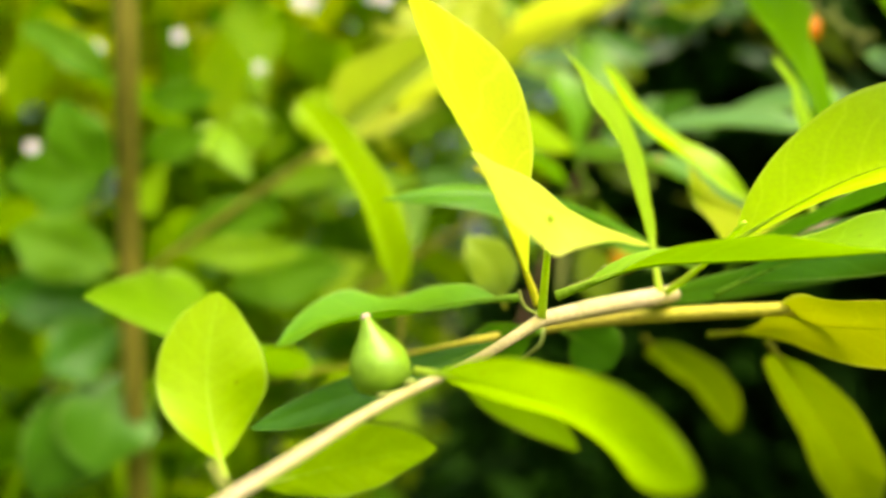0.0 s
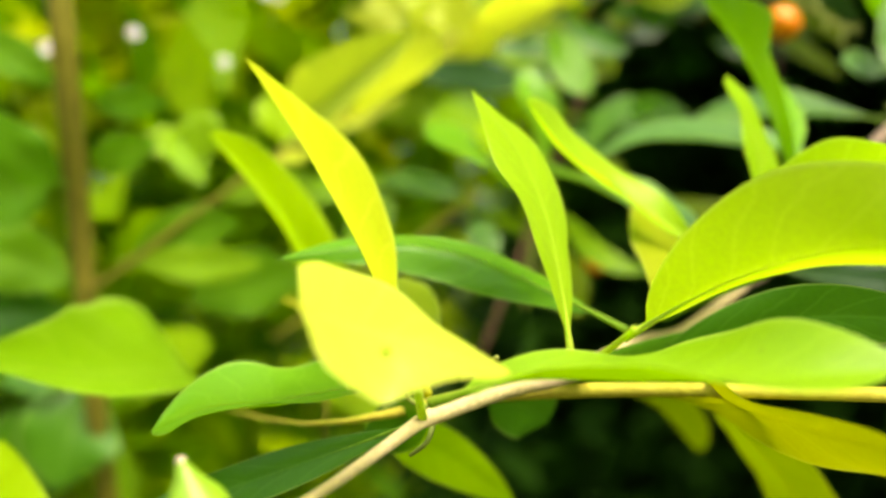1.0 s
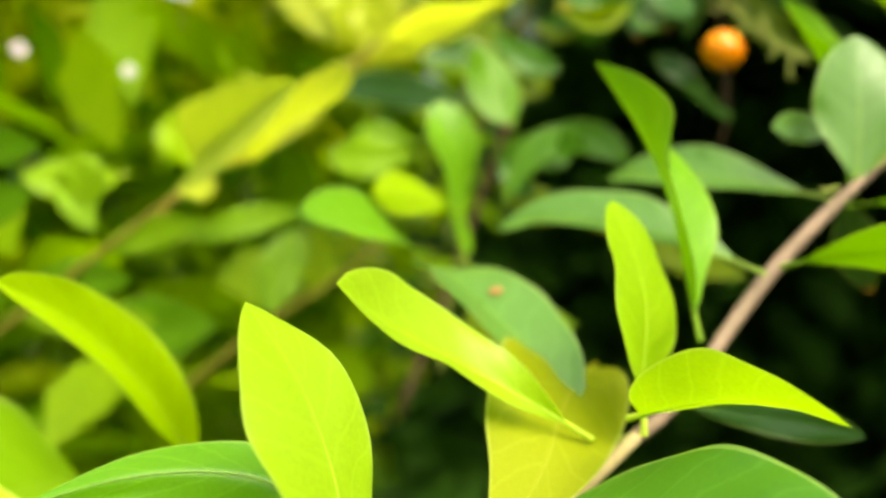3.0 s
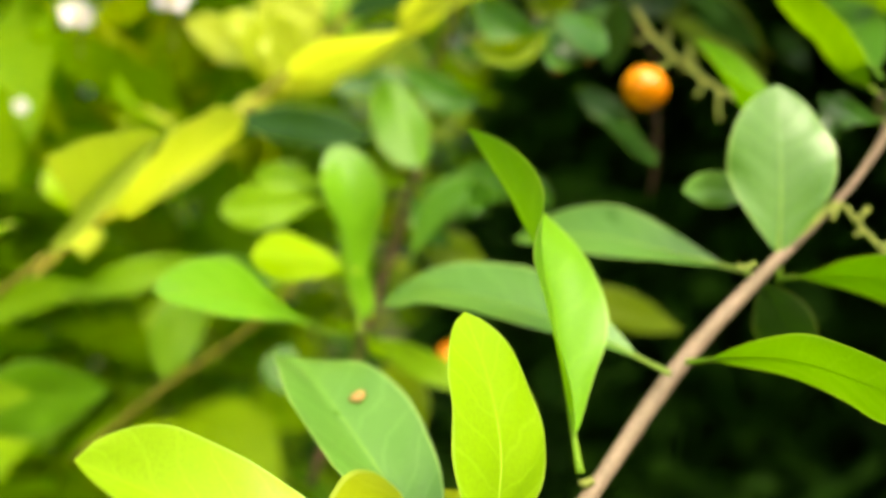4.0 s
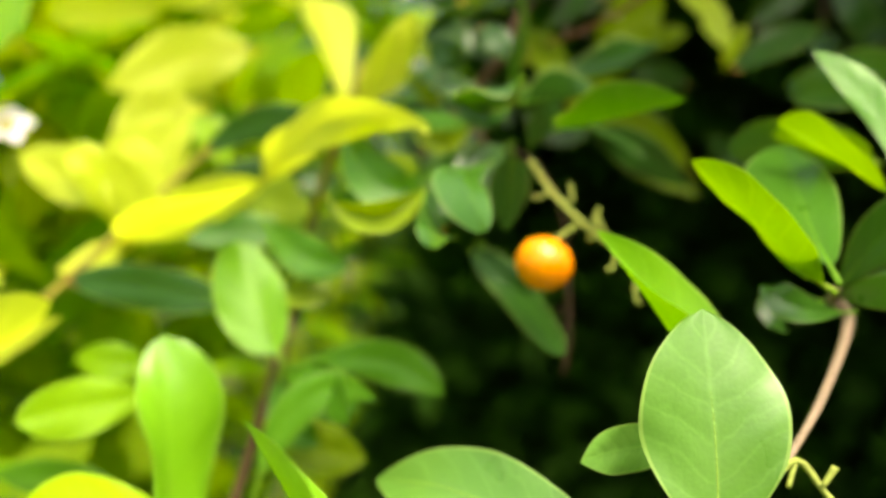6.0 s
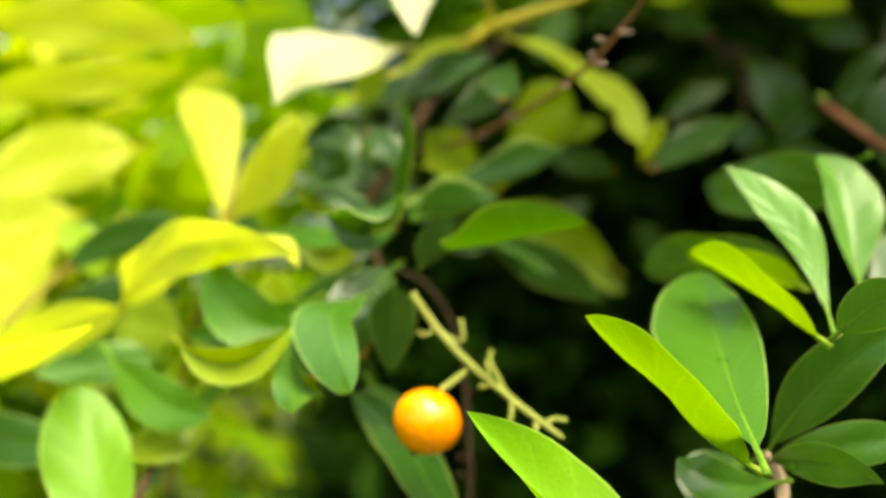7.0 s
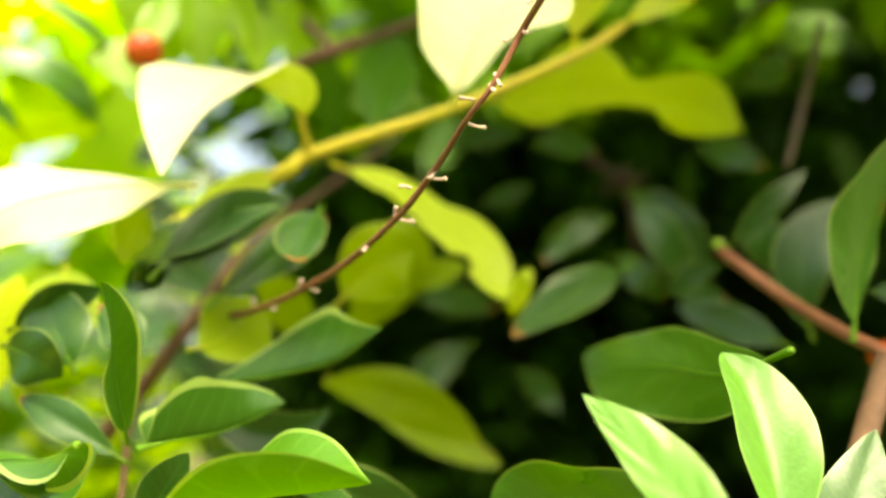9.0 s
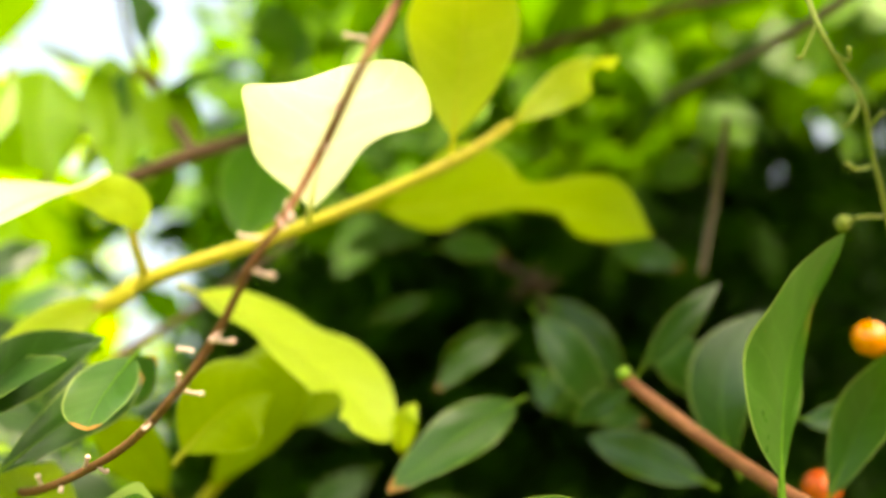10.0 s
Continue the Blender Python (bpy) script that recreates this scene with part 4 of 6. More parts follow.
bare_stalk = tagged(new("fruit_stalk"), "bare green fruiting stalk with small spurs", "fruit stalk")
stem(bare_stalk, "stem", stalk_green, [(0.0934, 0.1343, 1.2327, 0.00029), (0.1035, 0.1411, 1.2383, 0.00031), (0.1087, 0.1438, 1.2406, 0.00037), (0.1106, 0.1421, 1.2375, 0.00033), (0.1127, 0.1403, 1.2343, 0.00042)])
stem(bare_stalk, "spur", stalk_green, [(0.1086, 0.1438, 1.2405, 0.00028), (0.1068, 0.1422, 1.2386, 0.00027)])
stem(bare_stalk, "spur", stalk_green, [(0.1103, 0.1422, 1.2382, 0.00027), (0.1120, 0.1425, 1.2399, 0.00038)])
stem(bare_stalk, "spur", stalk_green, [(0.1113, 0.1419, 1.2367, 0.00038), (0.1097, 0.1420, 1.2364, 0.00027)])
stem(bare_stalk, "spur", stalk_green, [(0.1127, 0.1403, 1.2343, 0.00038), (0.1140, 0.1405, 1.2356, 0.00038)])
stem(bare_stalk, "spur", stalk_green, [(0.1124, 0.1404, 1.2346, 0.00038), (0.1129, 0.1403, 1.2335, 0.00038)])

yellow_twig = tagged(new("shrub_branch"), "sunlit lemon-yellow young leaves on a thin twig", "branch")
stem(yellow_twig, "stem", bark_olive, [(0.0468, 0.2828, 1.2378, 0.00088), (0.0574, 0.2554, 1.2705, 0.00078), (0.0678, 0.2337, 1.2926, 0.00078), (0.0725, 0.2420, 1.3057, 0.00053)])
blade(yellow_twig, lemon, [(0.0692, 0.2123, 1.2898), (0.0648, 0.2170, 1.2877), (0.0600, 0.2215, 1.2862), (0.0554, 0.2261, 1.2841), (0.0512, 0.2308, 1.2812)], [(-0.11, 0.33, 0.94), (-0.05, 0.38, 0.92), (0.57, 0.73, 0.37)], 0.0101, 17, 0.93, 0.60, -0.18)
blade(yellow_twig, lemon, [(0.0688, 0.2179, 1.2910), (0.0717, 0.2107, 1.2892), (0.0745, 0.2035, 1.2868), (0.0776, 0.1965, 1.2850), (0.0805, 0.1900, 1.2815)], [(0.25, -0.22, 0.94), (0.04, -0.31, 0.95), (0.57, -0.04, 0.82)], 0.0115, 5, 0.84, 0.98, 0.14)
blade(yellow_twig, lemon, [(0.0683, 0.2315, 1.2923), (0.0675, 0.2412, 1.3016), (0.0663, 0.2507, 1.3117), (0.0655, 0.2607, 1.3207), (0.0642, 0.2709, 1.3290)], [(0.37, -0.61, 0.70), (0.35, -0.62, 0.70), (0.19, -0.66, 0.73)], 0.0141, 29, 1.72, 0.56, -0.04)
leaf(yellow_twig, (0.0678, 0.2337, 1.2926), (0.0778, 0.2320, 1.3034), (0.0828, 0.2312, 1.3128), (0.33, -0.88, -0.33), 0.0095, 16, lemon, twist=30, wave=0.6)
leaf(yellow_twig, (0.0708, 0.2284, 1.2864), (0.0685, 0.2185, 1.2740), (0.0627, 0.2178, 1.2756), (0.14, -0.79, 0.59), 0.0075, 24, olive, twist=60, curl=0.4)
leaf(yellow_twig, (0.0756, 0.2235, 1.2844), (0.0762, 0.2168, 1.2795), (0.0799, 0.2119, 1.2774), (-0.52, -0.59, 0.62), 0.0077, 20, olive)
leaf(yellow_twig, (0.0680, 0.2199, 1.2778), (0.0733, 0.2078, 1.2716), (0.0795, 0.2074, 1.2763), (-0.69, -0.63, -0.35), 0.0067, 24, green, curl=0.4)
leaf(yellow_twig, (0.0673, 0.2412, 1.2918), (0.0516, 0.2455, 1.2950), (0.0365, 0.2496, 1.2892), (-0.29, -0.95, -0.15), 0.0078, 12, dark)
leaf(yellow_twig, (0.0617, 0.2484, 1.2831), (0.0457, 0.2496, 1.2829), (0.0296, 0.2509, 1.2792), (-0.14, -0.99, -0.07), 0.0096, 12, dark)
leaf(yellow_twig, (0.0569, 0.2374, 1.2712), (0.0457, 0.2362, 1.2717), (0.0348, 0.2347, 1.2710), (0.04, -0.98, 0.22), 0.0079, 12, green)
leaf(yellow_twig, (0.0637, 0.2274, 1.2698), (0.0618, 0.2138, 1.2613), (0.0516, 0.2151, 1.2591), (0.31, -0.83, 0.47), 0.0086, 26, olive, curl=0.3, shape="obov")
leaf(yellow_twig, (0.0594, 0.2430, 1.2748), (0.0519, 0.2470, 1.2778), (0.0455, 0.2498, 1.2807), (-0.35, -0.90, 0.25), 0.0137, 12, olive)

yellow_branch = tagged(new("shrub_branch"), "bright lemon leaves crowding a yellow branch", "branch")
stem(yellow_branch, "stem", bark_olive, [(-0.0284, 0.2079, 1.2308, 0.00066), (-0.0263, 0.2450, 1.2424, 0.00094), (-0.0000, 0.2339, 1.2556, 0.00090), (0.0245, 0.2441, 1.2779, 0.00078), (0.0479, 0.2573, 1.3007, 0.00066)])
blade(yellow_branch, golden, [(-0.0199, 0.2149, 1.2417), (-0.0146, 0.2020, 1.2454), (-0.0073, 0.1897, 1.2483), (0.0015, 0.1784, 1.2520), (0.0117, 0.1687, 1.2566)], [(-0.81, -0.43, 0.40), (-0.81, -0.58, -0.07), (-0.78, -0.60, -0.19)], 0.0217, 36, 0.65, 0.63, 0.03)
blade(yellow_branch, lemon, [(-0.0062, 0.1892, 1.2430), (0.0014, 0.1918, 1.2462), (0.0074, 0.1947, 1.2513), (0.0137, 0.1980, 1.2564), (0.0195, 0.2019, 1.2615)], [(0.66, -0.48, -0.58), (0.57, 0.04, -0.82), (0.66, -0.41, -0.63)], 0.0285, -5, 0.99, 0.82, -0.16)
leaf(yellow_branch, (0.0274, 0.2383, 1.2717), (0.0254, 0.2364, 1.2808), (0.0219, 0.2328, 1.2891), (-0.00, -0.97, -0.23), 0.0091, 14, lemon)
blade(yellow_branch, lemon, [(0.0263, 0.2145, 1.2702), (0.0320, 0.2095, 1.2719), (0.0381, 0.2055, 1.2745), (0.0453, 0.2027, 1.2760), (0.0525, 0.2004, 1.2773)], [(-0.15, -0.65, -0.74), (0.10, -0.29, -0.95), (0.17, -0.18, -0.97)], 0.0134, 14, 0.94, 0.78, -0.19)
blade(yellow_branch, lemon, [(0.0136, 0.2757, 1.2813), (0.0073, 0.2802, 1.2869), (0.0008, 0.2847, 1.2921), (-0.0063, 0.2891, 1.2968), (-0.0136, 0.2935, 1.3014)], [(0.50, 0.86, -0.09), (0.40, 0.88, -0.24), (0.17, 0.84, -0.51)], 0.0108, 15, 0.86, 1.03, -0.25)
leaf(yellow_branch, (-0.0263, 0.2450, 1.2424), (-0.0169, 0.2150, 1.2378), (-0.0157, 0.2126, 1.2367), (-0.60, -0.33, 0.73), 0.0068, 14, lemon)
leaf(yellow_branch, (-0.0393, 0.2295, 1.2432), (-0.0500, 0.2191, 1.2416), (-0.0598, 0.2146, 1.2432), (0.54, -0.83, 0.13), 0.0099, 14, lime)
leaf(yellow_branch, (-0.0527, 0.2191, 1.2445), (-0.0464, 0.2121, 1.2372), (-0.0408, 0.2070, 1.2296), (-0.19, -0.84, 0.50), 0.0081, 14, fresh)
leaf(yellow_branch, (-0.0253, 0.2171, 1.2254), (-0.0110, 0.2221, 1.2301), (0.0044, 0.2261, 1.2321), (0.30, -0.95, 0.03), 0.0078, 14, fresh)
leaf(yellow_branch, (0.0063, 0.2202, 1.2298), (-0.0007, 0.2166, 1.2189), (-0.0036, 0.2141, 1.2080), (0.18, -0.97, 0.18), 0.0118, 14, fresh)
leaf(yellow_branch, (0.0185, 0.2483, 1.2697), (0.0379, 0.2356, 1.2778), (0.0518, 0.2256, 1.2802), (-0.36, -0.80, -0.47), 0.0098, 18, lemon)
leaf(yellow_branch, (0.0519, 0.2198, 1.2793), (0.0643, 0.2039, 1.2871), (0.0800, 0.1893, 1.2832), (-0.66, -0.67, -0.34), 0.0081, 18, lemon, wave=0.4)
leaf(yellow_branch, (0.0198, 0.2495, 1.2711), (0.0234, 0.2496, 1.2830), (0.0216, 0.2488, 1.2940), (0.17, -0.98, 0.02), 0.0150, 14, lemon)
leaf(yellow_branch, (0.0167, 0.2545, 1.2786), (0.0061, 0.2547, 1.2875), (-0.0032, 0.2563, 1.2932), (-0.06, -1.00, 0.07), 0.0111, 14, lemon)
leaf(yellow_branch, (-0.0078, 0.2556, 1.2691), (-0.0143, 0.2533, 1.2659), (-0.0210, 0.2501, 1.2695), (0.31, -0.95, -0.04), 0.0111, 14, lemon)
leaf(yellow_branch, (-0.0242, 0.2329, 1.2427), (-0.0081, 0.2339, 1.2501), (0.0096, 0.2362, 1.2577), (0.16, -0.99, -0.05), 0.0063, 14, lemon)
leaf(yellow_branch, (-0.0242, 0.2329, 1.2427), (-0.0247, 0.2334, 1.2516), (-0.0228, 0.2337, 1.2601), (0.40, -0.92, 0.05), 0.0187, 14, lime)
leaf(yellow_branch, (-0.0242, 0.2329, 1.2427), (-0.0228, 0.2254, 1.2383), (-0.0173, 0.2192, 1.2370), (-0.03, -0.44, 0.90), 0.0085, 14, lemon)
leaf(yellow_branch, (0.0160, 0.2601, 1.2729), (0.0316, 0.2444, 1.2755), (0.0475, 0.2322, 1.2801), (-0.43, -0.69, -0.58), 0.0075, 18, lemon)
leaf(yellow_branch, (0.0160, 0.2601, 1.2729), (0.0222, 0.2595, 1.2896), (0.0331, 0.2609, 1.3000), (0.26, -0.96, -0.13), 0.0176, 14, lemon)
leaf(yellow_branch, (0.0160, 0.2601, 1.2729), (0.0150, 0.2452, 1.2688), (0.0069, 0.2425, 1.2669), (0.80, -0.54, 0.26), 0.0064, 14, lemon)
leaf(yellow_branch, (0.0160, 0.2601, 1.2729), (0.0144, 0.2511, 1.2865), (0.0074, 0.2508, 1.2927), (0.37, -0.92, -0.13), 0.0100, 14, lemon)
leaf(yellow_branch, (0.0107, 0.2963, 1.3125), (0.0252, 0.3012, 1.3217), (0.0465, 0.2978, 1.3229), (-0.04, -0.96, -0.27), 0.0171, 14, lemon)
leaf(yellow_branch, (-0.0124, 0.3004, 1.3357), (0.0025, 0.3000, 1.3375), (0.0203, 0.2997, 1.3352), (-0.12, -0.96, -0.25), 0.0099, 14, lemon)
leaf(yellow_branch, (0.0277, 0.2564, 1.2783), (0.0410, 0.2505, 1.2724), (0.0515, 0.2439, 1.2686), (-0.37, -0.89, 0.27), 0.0056, 14, fresh)
leaf(yellow_branch, (0.0380, 0.2741, 1.2882), (0.0363, 0.2738, 1.2962), (0.0306, 0.2728, 1.3018), (0.10, -0.99, 0.11), 0.0090, 14, fresh)
leaf(yellow_branch, (0.0083, 0.2895, 1.3537), (0.0388, 0.2779, 1.3490), (0.0642, 0.2697, 1.3405), (-0.43, -0.85, -0.31), 0.0151, 14, lemon, wave=0.3)
leaf(yellow_branch, (0.0484, 0.2902, 1.3221), (0.0293, 0.2869, 1.3200), (0.0077, 0.2875, 1.3132), (0.00, -0.99, -0.15), 0.0168, 14, lemon, wave=0.3)
leaf(yellow_branch, (0.0356, 0.2784, 1.3051), (0.0228, 0.2753, 1.3008), (0.0117, 0.2757, 1.2923), (0.11, -0.99, -0.12), 0.0182, 14, lemon, wave=0.3)
leaf(yellow_branch, (0.0047, 0.2990, 1.3412), (0.0321, 0.2975, 1.3414), (0.0587, 0.2934, 1.3412), (-0.14, -0.92, -0.36), 0.0110, 14, lemon, wave=0.3)
leaf(yellow_branch, (0.0294, 0.3164, 1.3612), (0.0584, 0.3132, 1.3638), (0.0875, 0.3077, 1.3613), (-0.14, -0.90, -0.42), 0.0107, 14, lime, wave=0.3)
leaf(yellow_branch, (0.0195, 0.2577, 1.2815), (0.0325, 0.2513, 1.2770), (0.0423, 0.2478, 1.2800), (-0.42, -0.91, -0.02), 0.0063, 14, lemon, wave=0.3)

golden_twig = tagged(new("shrub_branch"), "golden stem with yellow leaves, the palest with sky glare in their colour", "branch")
stem(golden_twig, "stem", bark_yellow, [(0.0962, 0.2521, 1.3196, 0.00151), (0.1092, 0.2477, 1.3254, 0.00137), (0.1201, 0.2421, 1.3286, 0.00122), (0.1237, 0.2410, 1.3306, 0.00115), (0.1439, 0.2302, 1.3332, 0.00102), (0.1629, 0.2225, 1.3383, 0.00099), (0.1742, 0.2245, 1.3448, 0.00090)])
leaf(golden_twig, (0.1729, 0.2250, 1.3440), (0.1848, 0.2243, 1.3508), (0.1869, 0.2126, 1.3490), (0.08, -0.99, -0.13), 0.0062, 14, lemon)
leaf(golden_twig, (0.1629, 0.2225, 1.3383), (0.1651, 0.2155, 1.3537), (0.1616, 0.2019, 1.3590), (-0.34, -0.88, -0.34), 0.0150, 12, lemon)
blade(golden_twig, glare_pale, [(0.1430, 0.2252, 1.3317), (0.1420, 0.2156, 1.3326), (0.1411, 0.2058, 1.3332), (0.1408, 0.1963, 1.3335), (0.1390, 0.1876, 1.3322)], [(0.07, -0.02, -1.00), (0.01, -0.01, -1.00), (-0.04, -0.01, -1.00)], 0.0178, -4, 1.39, 0.83, 0.07, ragged=0.10, wave=0.5)
blade(golden_twig, golden, [(0.1594, 0.2551, 1.3446), (0.1719, 0.2547, 1.3448), (0.1847, 0.2513, 1.3428), (0.1963, 0.2464, 1.3389), (0.2089, 0.2449, 1.3326)], [(-0.27, -0.18, -0.95), (-0.19, 0.21, -0.96), (-0.29, -0.38, -0.88)], 0.0374, -4, 0.76, 1.01, 0.01, wave=0.5)
blade(golden_twig, golden, [(0.1282, 0.2489, 1.3319), (0.1359, 0.2464, 1.3265), (0.1427, 0.2446, 1.3195), (0.1497, 0.2436, 1.3125), (0.1544, 0.2431, 1.3044)], [(0.50, -0.62, 0.60), (0.48, -0.64, 0.60), (0.35, -0.79, 0.50)], 0.0221, 17, 1.05, 0.61, 0.12, notch=0.74)
leaf(golden_twig, (0.1208, 0.2417, 1.3287), (0.1116, 0.2428, 1.3255), (0.1030, 0.2416, 1.3200), (0.02, -1.00, -0.05), 0.0057, 16, golden)
blade(golden_twig, glare_pale, [(0.1189, 0.2403, 1.3437), (0.1140, 0.2306, 1.3393), (0.1097, 0.2214, 1.3339), (0.1055, 0.2132, 1.3265), (0.1018, 0.2060, 1.3171)], [(0.17, 0.55, -0.82), (0.09, 0.58, -0.81), (0.49, 0.37, -0.79)], 0.0180, -13, 0.64, 0.91, -0.15)
stem(golden_twig, "petiole", bark_yellow, [(0.1237, 0.2410, 1.3306, 0.00069), (0.1223, 0.2358, 1.3341, 0.00052), (0.1219, 0.2337, 1.3368, 0.00042)])
leaf(golden_twig, (0.1223, 0.2358, 1.3339), (0.1214, 0.2313, 1.3380), (0.1146, 0.2306, 1.3388), (0.23, -0.86, -0.46), 0.0062, 14, golden)
blade(golden_twig, glare_pale, [(0.1056, 0.2285, 1.3226), (0.0983, 0.2219, 1.3212), (0.0910, 0.2155, 1.3188), (0.0844, 0.2100, 1.3150), (0.0791, 0.2060, 1.3074)], [(-0.25, 0.73, -0.64), (-0.30, 0.75, -0.59), (-0.70, 0.69, 0.20)], 0.0143, 21, 0.99, 1.02, -0.26, ragged=0.1)
blade(golden_twig, dark, [(0.0940, 0.2486, 1.3180), (0.0992, 0.2393, 1.3168), (0.1041, 0.2299, 1.3160), (0.1094, 0.2206, 1.3148), (0.1149, 0.2111, 1.3143)], [(-0.87, -0.47, -0.14), (-0.56, -0.38, 0.73), (-0.54, -0.37, 0.76)], 0.0122, 10, 0.79, 0.79, 0.21)
leaf(golden_twig, (0.1309, 0.2933, 1.3018), (0.1406, 0.2714, 1.3148), (0.1431, 0.2665, 1.3259), (-0.25, -0.91, -0.34), 0.0148, 10, olive, shape="obov")
leaf(golden_twig, (0.1421, 0.2787, 1.3139), (0.1489, 0.2693, 1.3143), (0.1568, 0.2684, 1.3153), (-0.16, -0.98, -0.08), 0.0059, 10, olive)
leaf(golden_twig, (0.1261, 0.2780, 1.3027), (0.1209, 0.2708, 1.3110), (0.1150, 0.2651, 1.3150), (0.17, -0.96, -0.22), 0.0090, 10, olive)
blade(golden_twig, dark, [(0.1215, 0.2220, 1.3167), (0.1199, 0.2192, 1.3145), (0.1184, 0.2165, 1.3122), (0.1171, 0.2137, 1.3098), (0.1162, 0.2109, 1.3074)], [(-0.32, 0.69, -0.65), (-0.15, 0.67, -0.72), (-0.11, 0.67, -0.74)], 0.0061, 9, 0.98, 0.60, -0.23)
leaf(golden_twig, (0.0997, 0.2300, 1.3208), (0.0970, 0.2306, 1.3175), (0.0955, 0.2310, 1.3128), (0.17, -0.97, -0.19), 0.0056, 10, olive)
leaf(golden_twig, (0.1045, 0.2344, 1.3192), (0.1115, 0.2319, 1.3197), (0.1180, 0.2320, 1.3197), (-0.06, -0.83, -0.55), 0.0043, 16, green)
leaf(golden_twig, (0.1565, 0.2668, 1.2775), (0.1404, 0.2635, 1.2902), (0.1241, 0.2601, 1.2953), (-0.04, -1.00, -0.08), 0.0098, 12, olive)
leaf(golden_twig, (0.1623, 0.2630, 1.3028), (0.1574, 0.2449, 1.3063), (0.1592, 0.2421, 1.3087), (-0.43, -0.83, -0.36), 0.0041, 20, golden)
stem(golden_twig, "twig", bark_yellow, [(0.1309, 0.2933, 1.3018, 0.00083), (0.1433, 0.2849, 1.3127, 0.00082)])

thorny_twig = tagged(new("dry_twig"), "thin red-brown twig with short spurs", "twig")
stem(thorny_twig, "stem", bark_red, [(0.1382, 0.1640, 1.3274, 0.00032), (0.1371, 0.1684, 1.3255, 0.00034), (0.1340, 0.1685, 1.3209, 0.00029), (0.1327, 0.1742, 1.3187, 0.00032), (0.1297, 0.1756, 1.3142, 0.00029), (0.1276, 0.1780, 1.3119, 0.00029), (0.1259, 0.1838, 1.3093, 0.00034), (0.1230, 0.1907, 1.3063, 0.00034), (0.1185, 0.2062, 1.3044, 0.00038), (0.1107, 0.2240, 1.3038, 0.00041), (0.1046, 0.2406, 1.3062, 0.00060)])
stem(thorny_twig, "spur", spur_pink, [(0.1354, 0.1707, 1.3241, 0.00017), (0.1345, 0.1706, 1.3242, 0.00012), (0.1339, 0.1705, 1.3242, 0.00020)])
stem(thorny_twig, "spur", spur_pink, [(0.1338, 0.1734, 1.3212, 0.00017), (0.1333, 0.1734, 1.3206, 0.00013), (0.1330, 0.1732, 1.3205, 0.00020)])
stem(thorny_twig, "spur", spur_pink, [(0.1325, 0.1743, 1.3186, 0.00016), (0.1326, 0.1740, 1.3181, 0.00013), (0.1327, 0.1737, 1.3180, 0.00021)])
stem(thorny_twig, "spur", spur_pink, [(0.1315, 0.1748, 1.3180, 0.00016), (0.1310, 0.1747, 1.3177, 0.00013), (0.1308, 0.1745, 1.3177, 0.00021)])
stem(thorny_twig, "spur", spur_pink, [(0.1300, 0.1757, 1.3152, 0.00017), (0.1300, 0.1751, 1.3140, 0.00013), (0.1300, 0.1749, 1.3138, 0.00020)])
stem(thorny_twig, "spur", spur_pink, [(0.1294, 0.1758, 1.3143, 0.00017), (0.1295, 0.1755, 1.3136, 0.00013), (0.1295, 0.1752, 1.3135, 0.00020)])
stem(thorny_twig, "spur", spur_pink, [(0.1283, 0.1770, 1.3134, 0.00017), (0.1276, 0.1771, 1.3136, 0.00013), (0.1270, 0.1771, 1.3137, 0.00020)])
stem(thorny_twig, "spur", spur_pink, [(0.1278, 0.1779, 1.3116, 0.00017), (0.1284, 0.1774, 1.3111, 0.00013), (0.1288, 0.1768, 1.3108, 0.00020)])
stem(thorny_twig, "spur", spur_pink, [(0.1261, 0.1836, 1.3093, 0.00018), (0.1256, 0.1837, 1.3088, 0.00014), (0.1253, 0.1835, 1.3086, 0.00021)])
stem(thorny_twig, "spur", spur_pink, [(0.1257, 0.1840, 1.3087, 0.00018), (0.1263, 0.1834, 1.3084, 0.00014), (0.1267, 0.1829, 1.3083, 0.00021)])
stem(thorny_twig, "spur", spur_pink, [(0.1244, 0.1868, 1.3087, 0.00018), (0.1238, 0.1868, 1.3089, 0.00014), (0.1234, 0.1870, 1.3090, 0.00022)])
stem(thorny_twig, "spur", spur_pink, [(0.1234, 0.1904, 1.3068, 0.00019), (0.1234, 0.1897, 1.3076, 0.00015), (0.1234, 0.1894, 1.3076, 0.00023)])
stem(thorny_twig, "spur", spur_pink, [(0.1236, 0.1902, 1.3066, 0.00019), (0.1244, 0.1896, 1.3062, 0.00015), (0.1249, 0.1891, 1.3060, 0.00023)])
stem(thorny_twig, "spur", spur_pink, [(0.1215, 0.1955, 1.3053, 0.00020), (0.1211, 0.1955, 1.3049, 0.00016), (0.1209, 0.1952, 1.3049, 0.00024)])
stem(thorny_twig, "spur", spur_pink, [(0.1160, 0.2113, 1.3042, 0.00024), (0.1162, 0.2104, 1.3048, 0.00018), (0.1163, 0.2100, 1.3049, 0.00029)])
stem(thorny_twig, "spur", spur_pink, [(0.1170, 0.2095, 1.3042, 0.00024), (0.1175, 0.2090, 1.3034, 0.00018), (0.1178, 0.2084, 1.3033, 0.00028)])
stem(thorny_twig, "spur", spur_pink, [(0.1135, 0.2176, 1.3038, 0.00025), (0.1135, 0.2174, 1.3030, 0.00019), (0.1135, 0.2169, 1.3029, 0.00030)])
stem(thorny_twig, "spur", spur_pink, [(0.1114, 0.2210, 1.3041, 0.00026), (0.1113, 0.2203, 1.3047, 0.00019), (0.1113, 0.2199, 1.3048, 0.00031)])

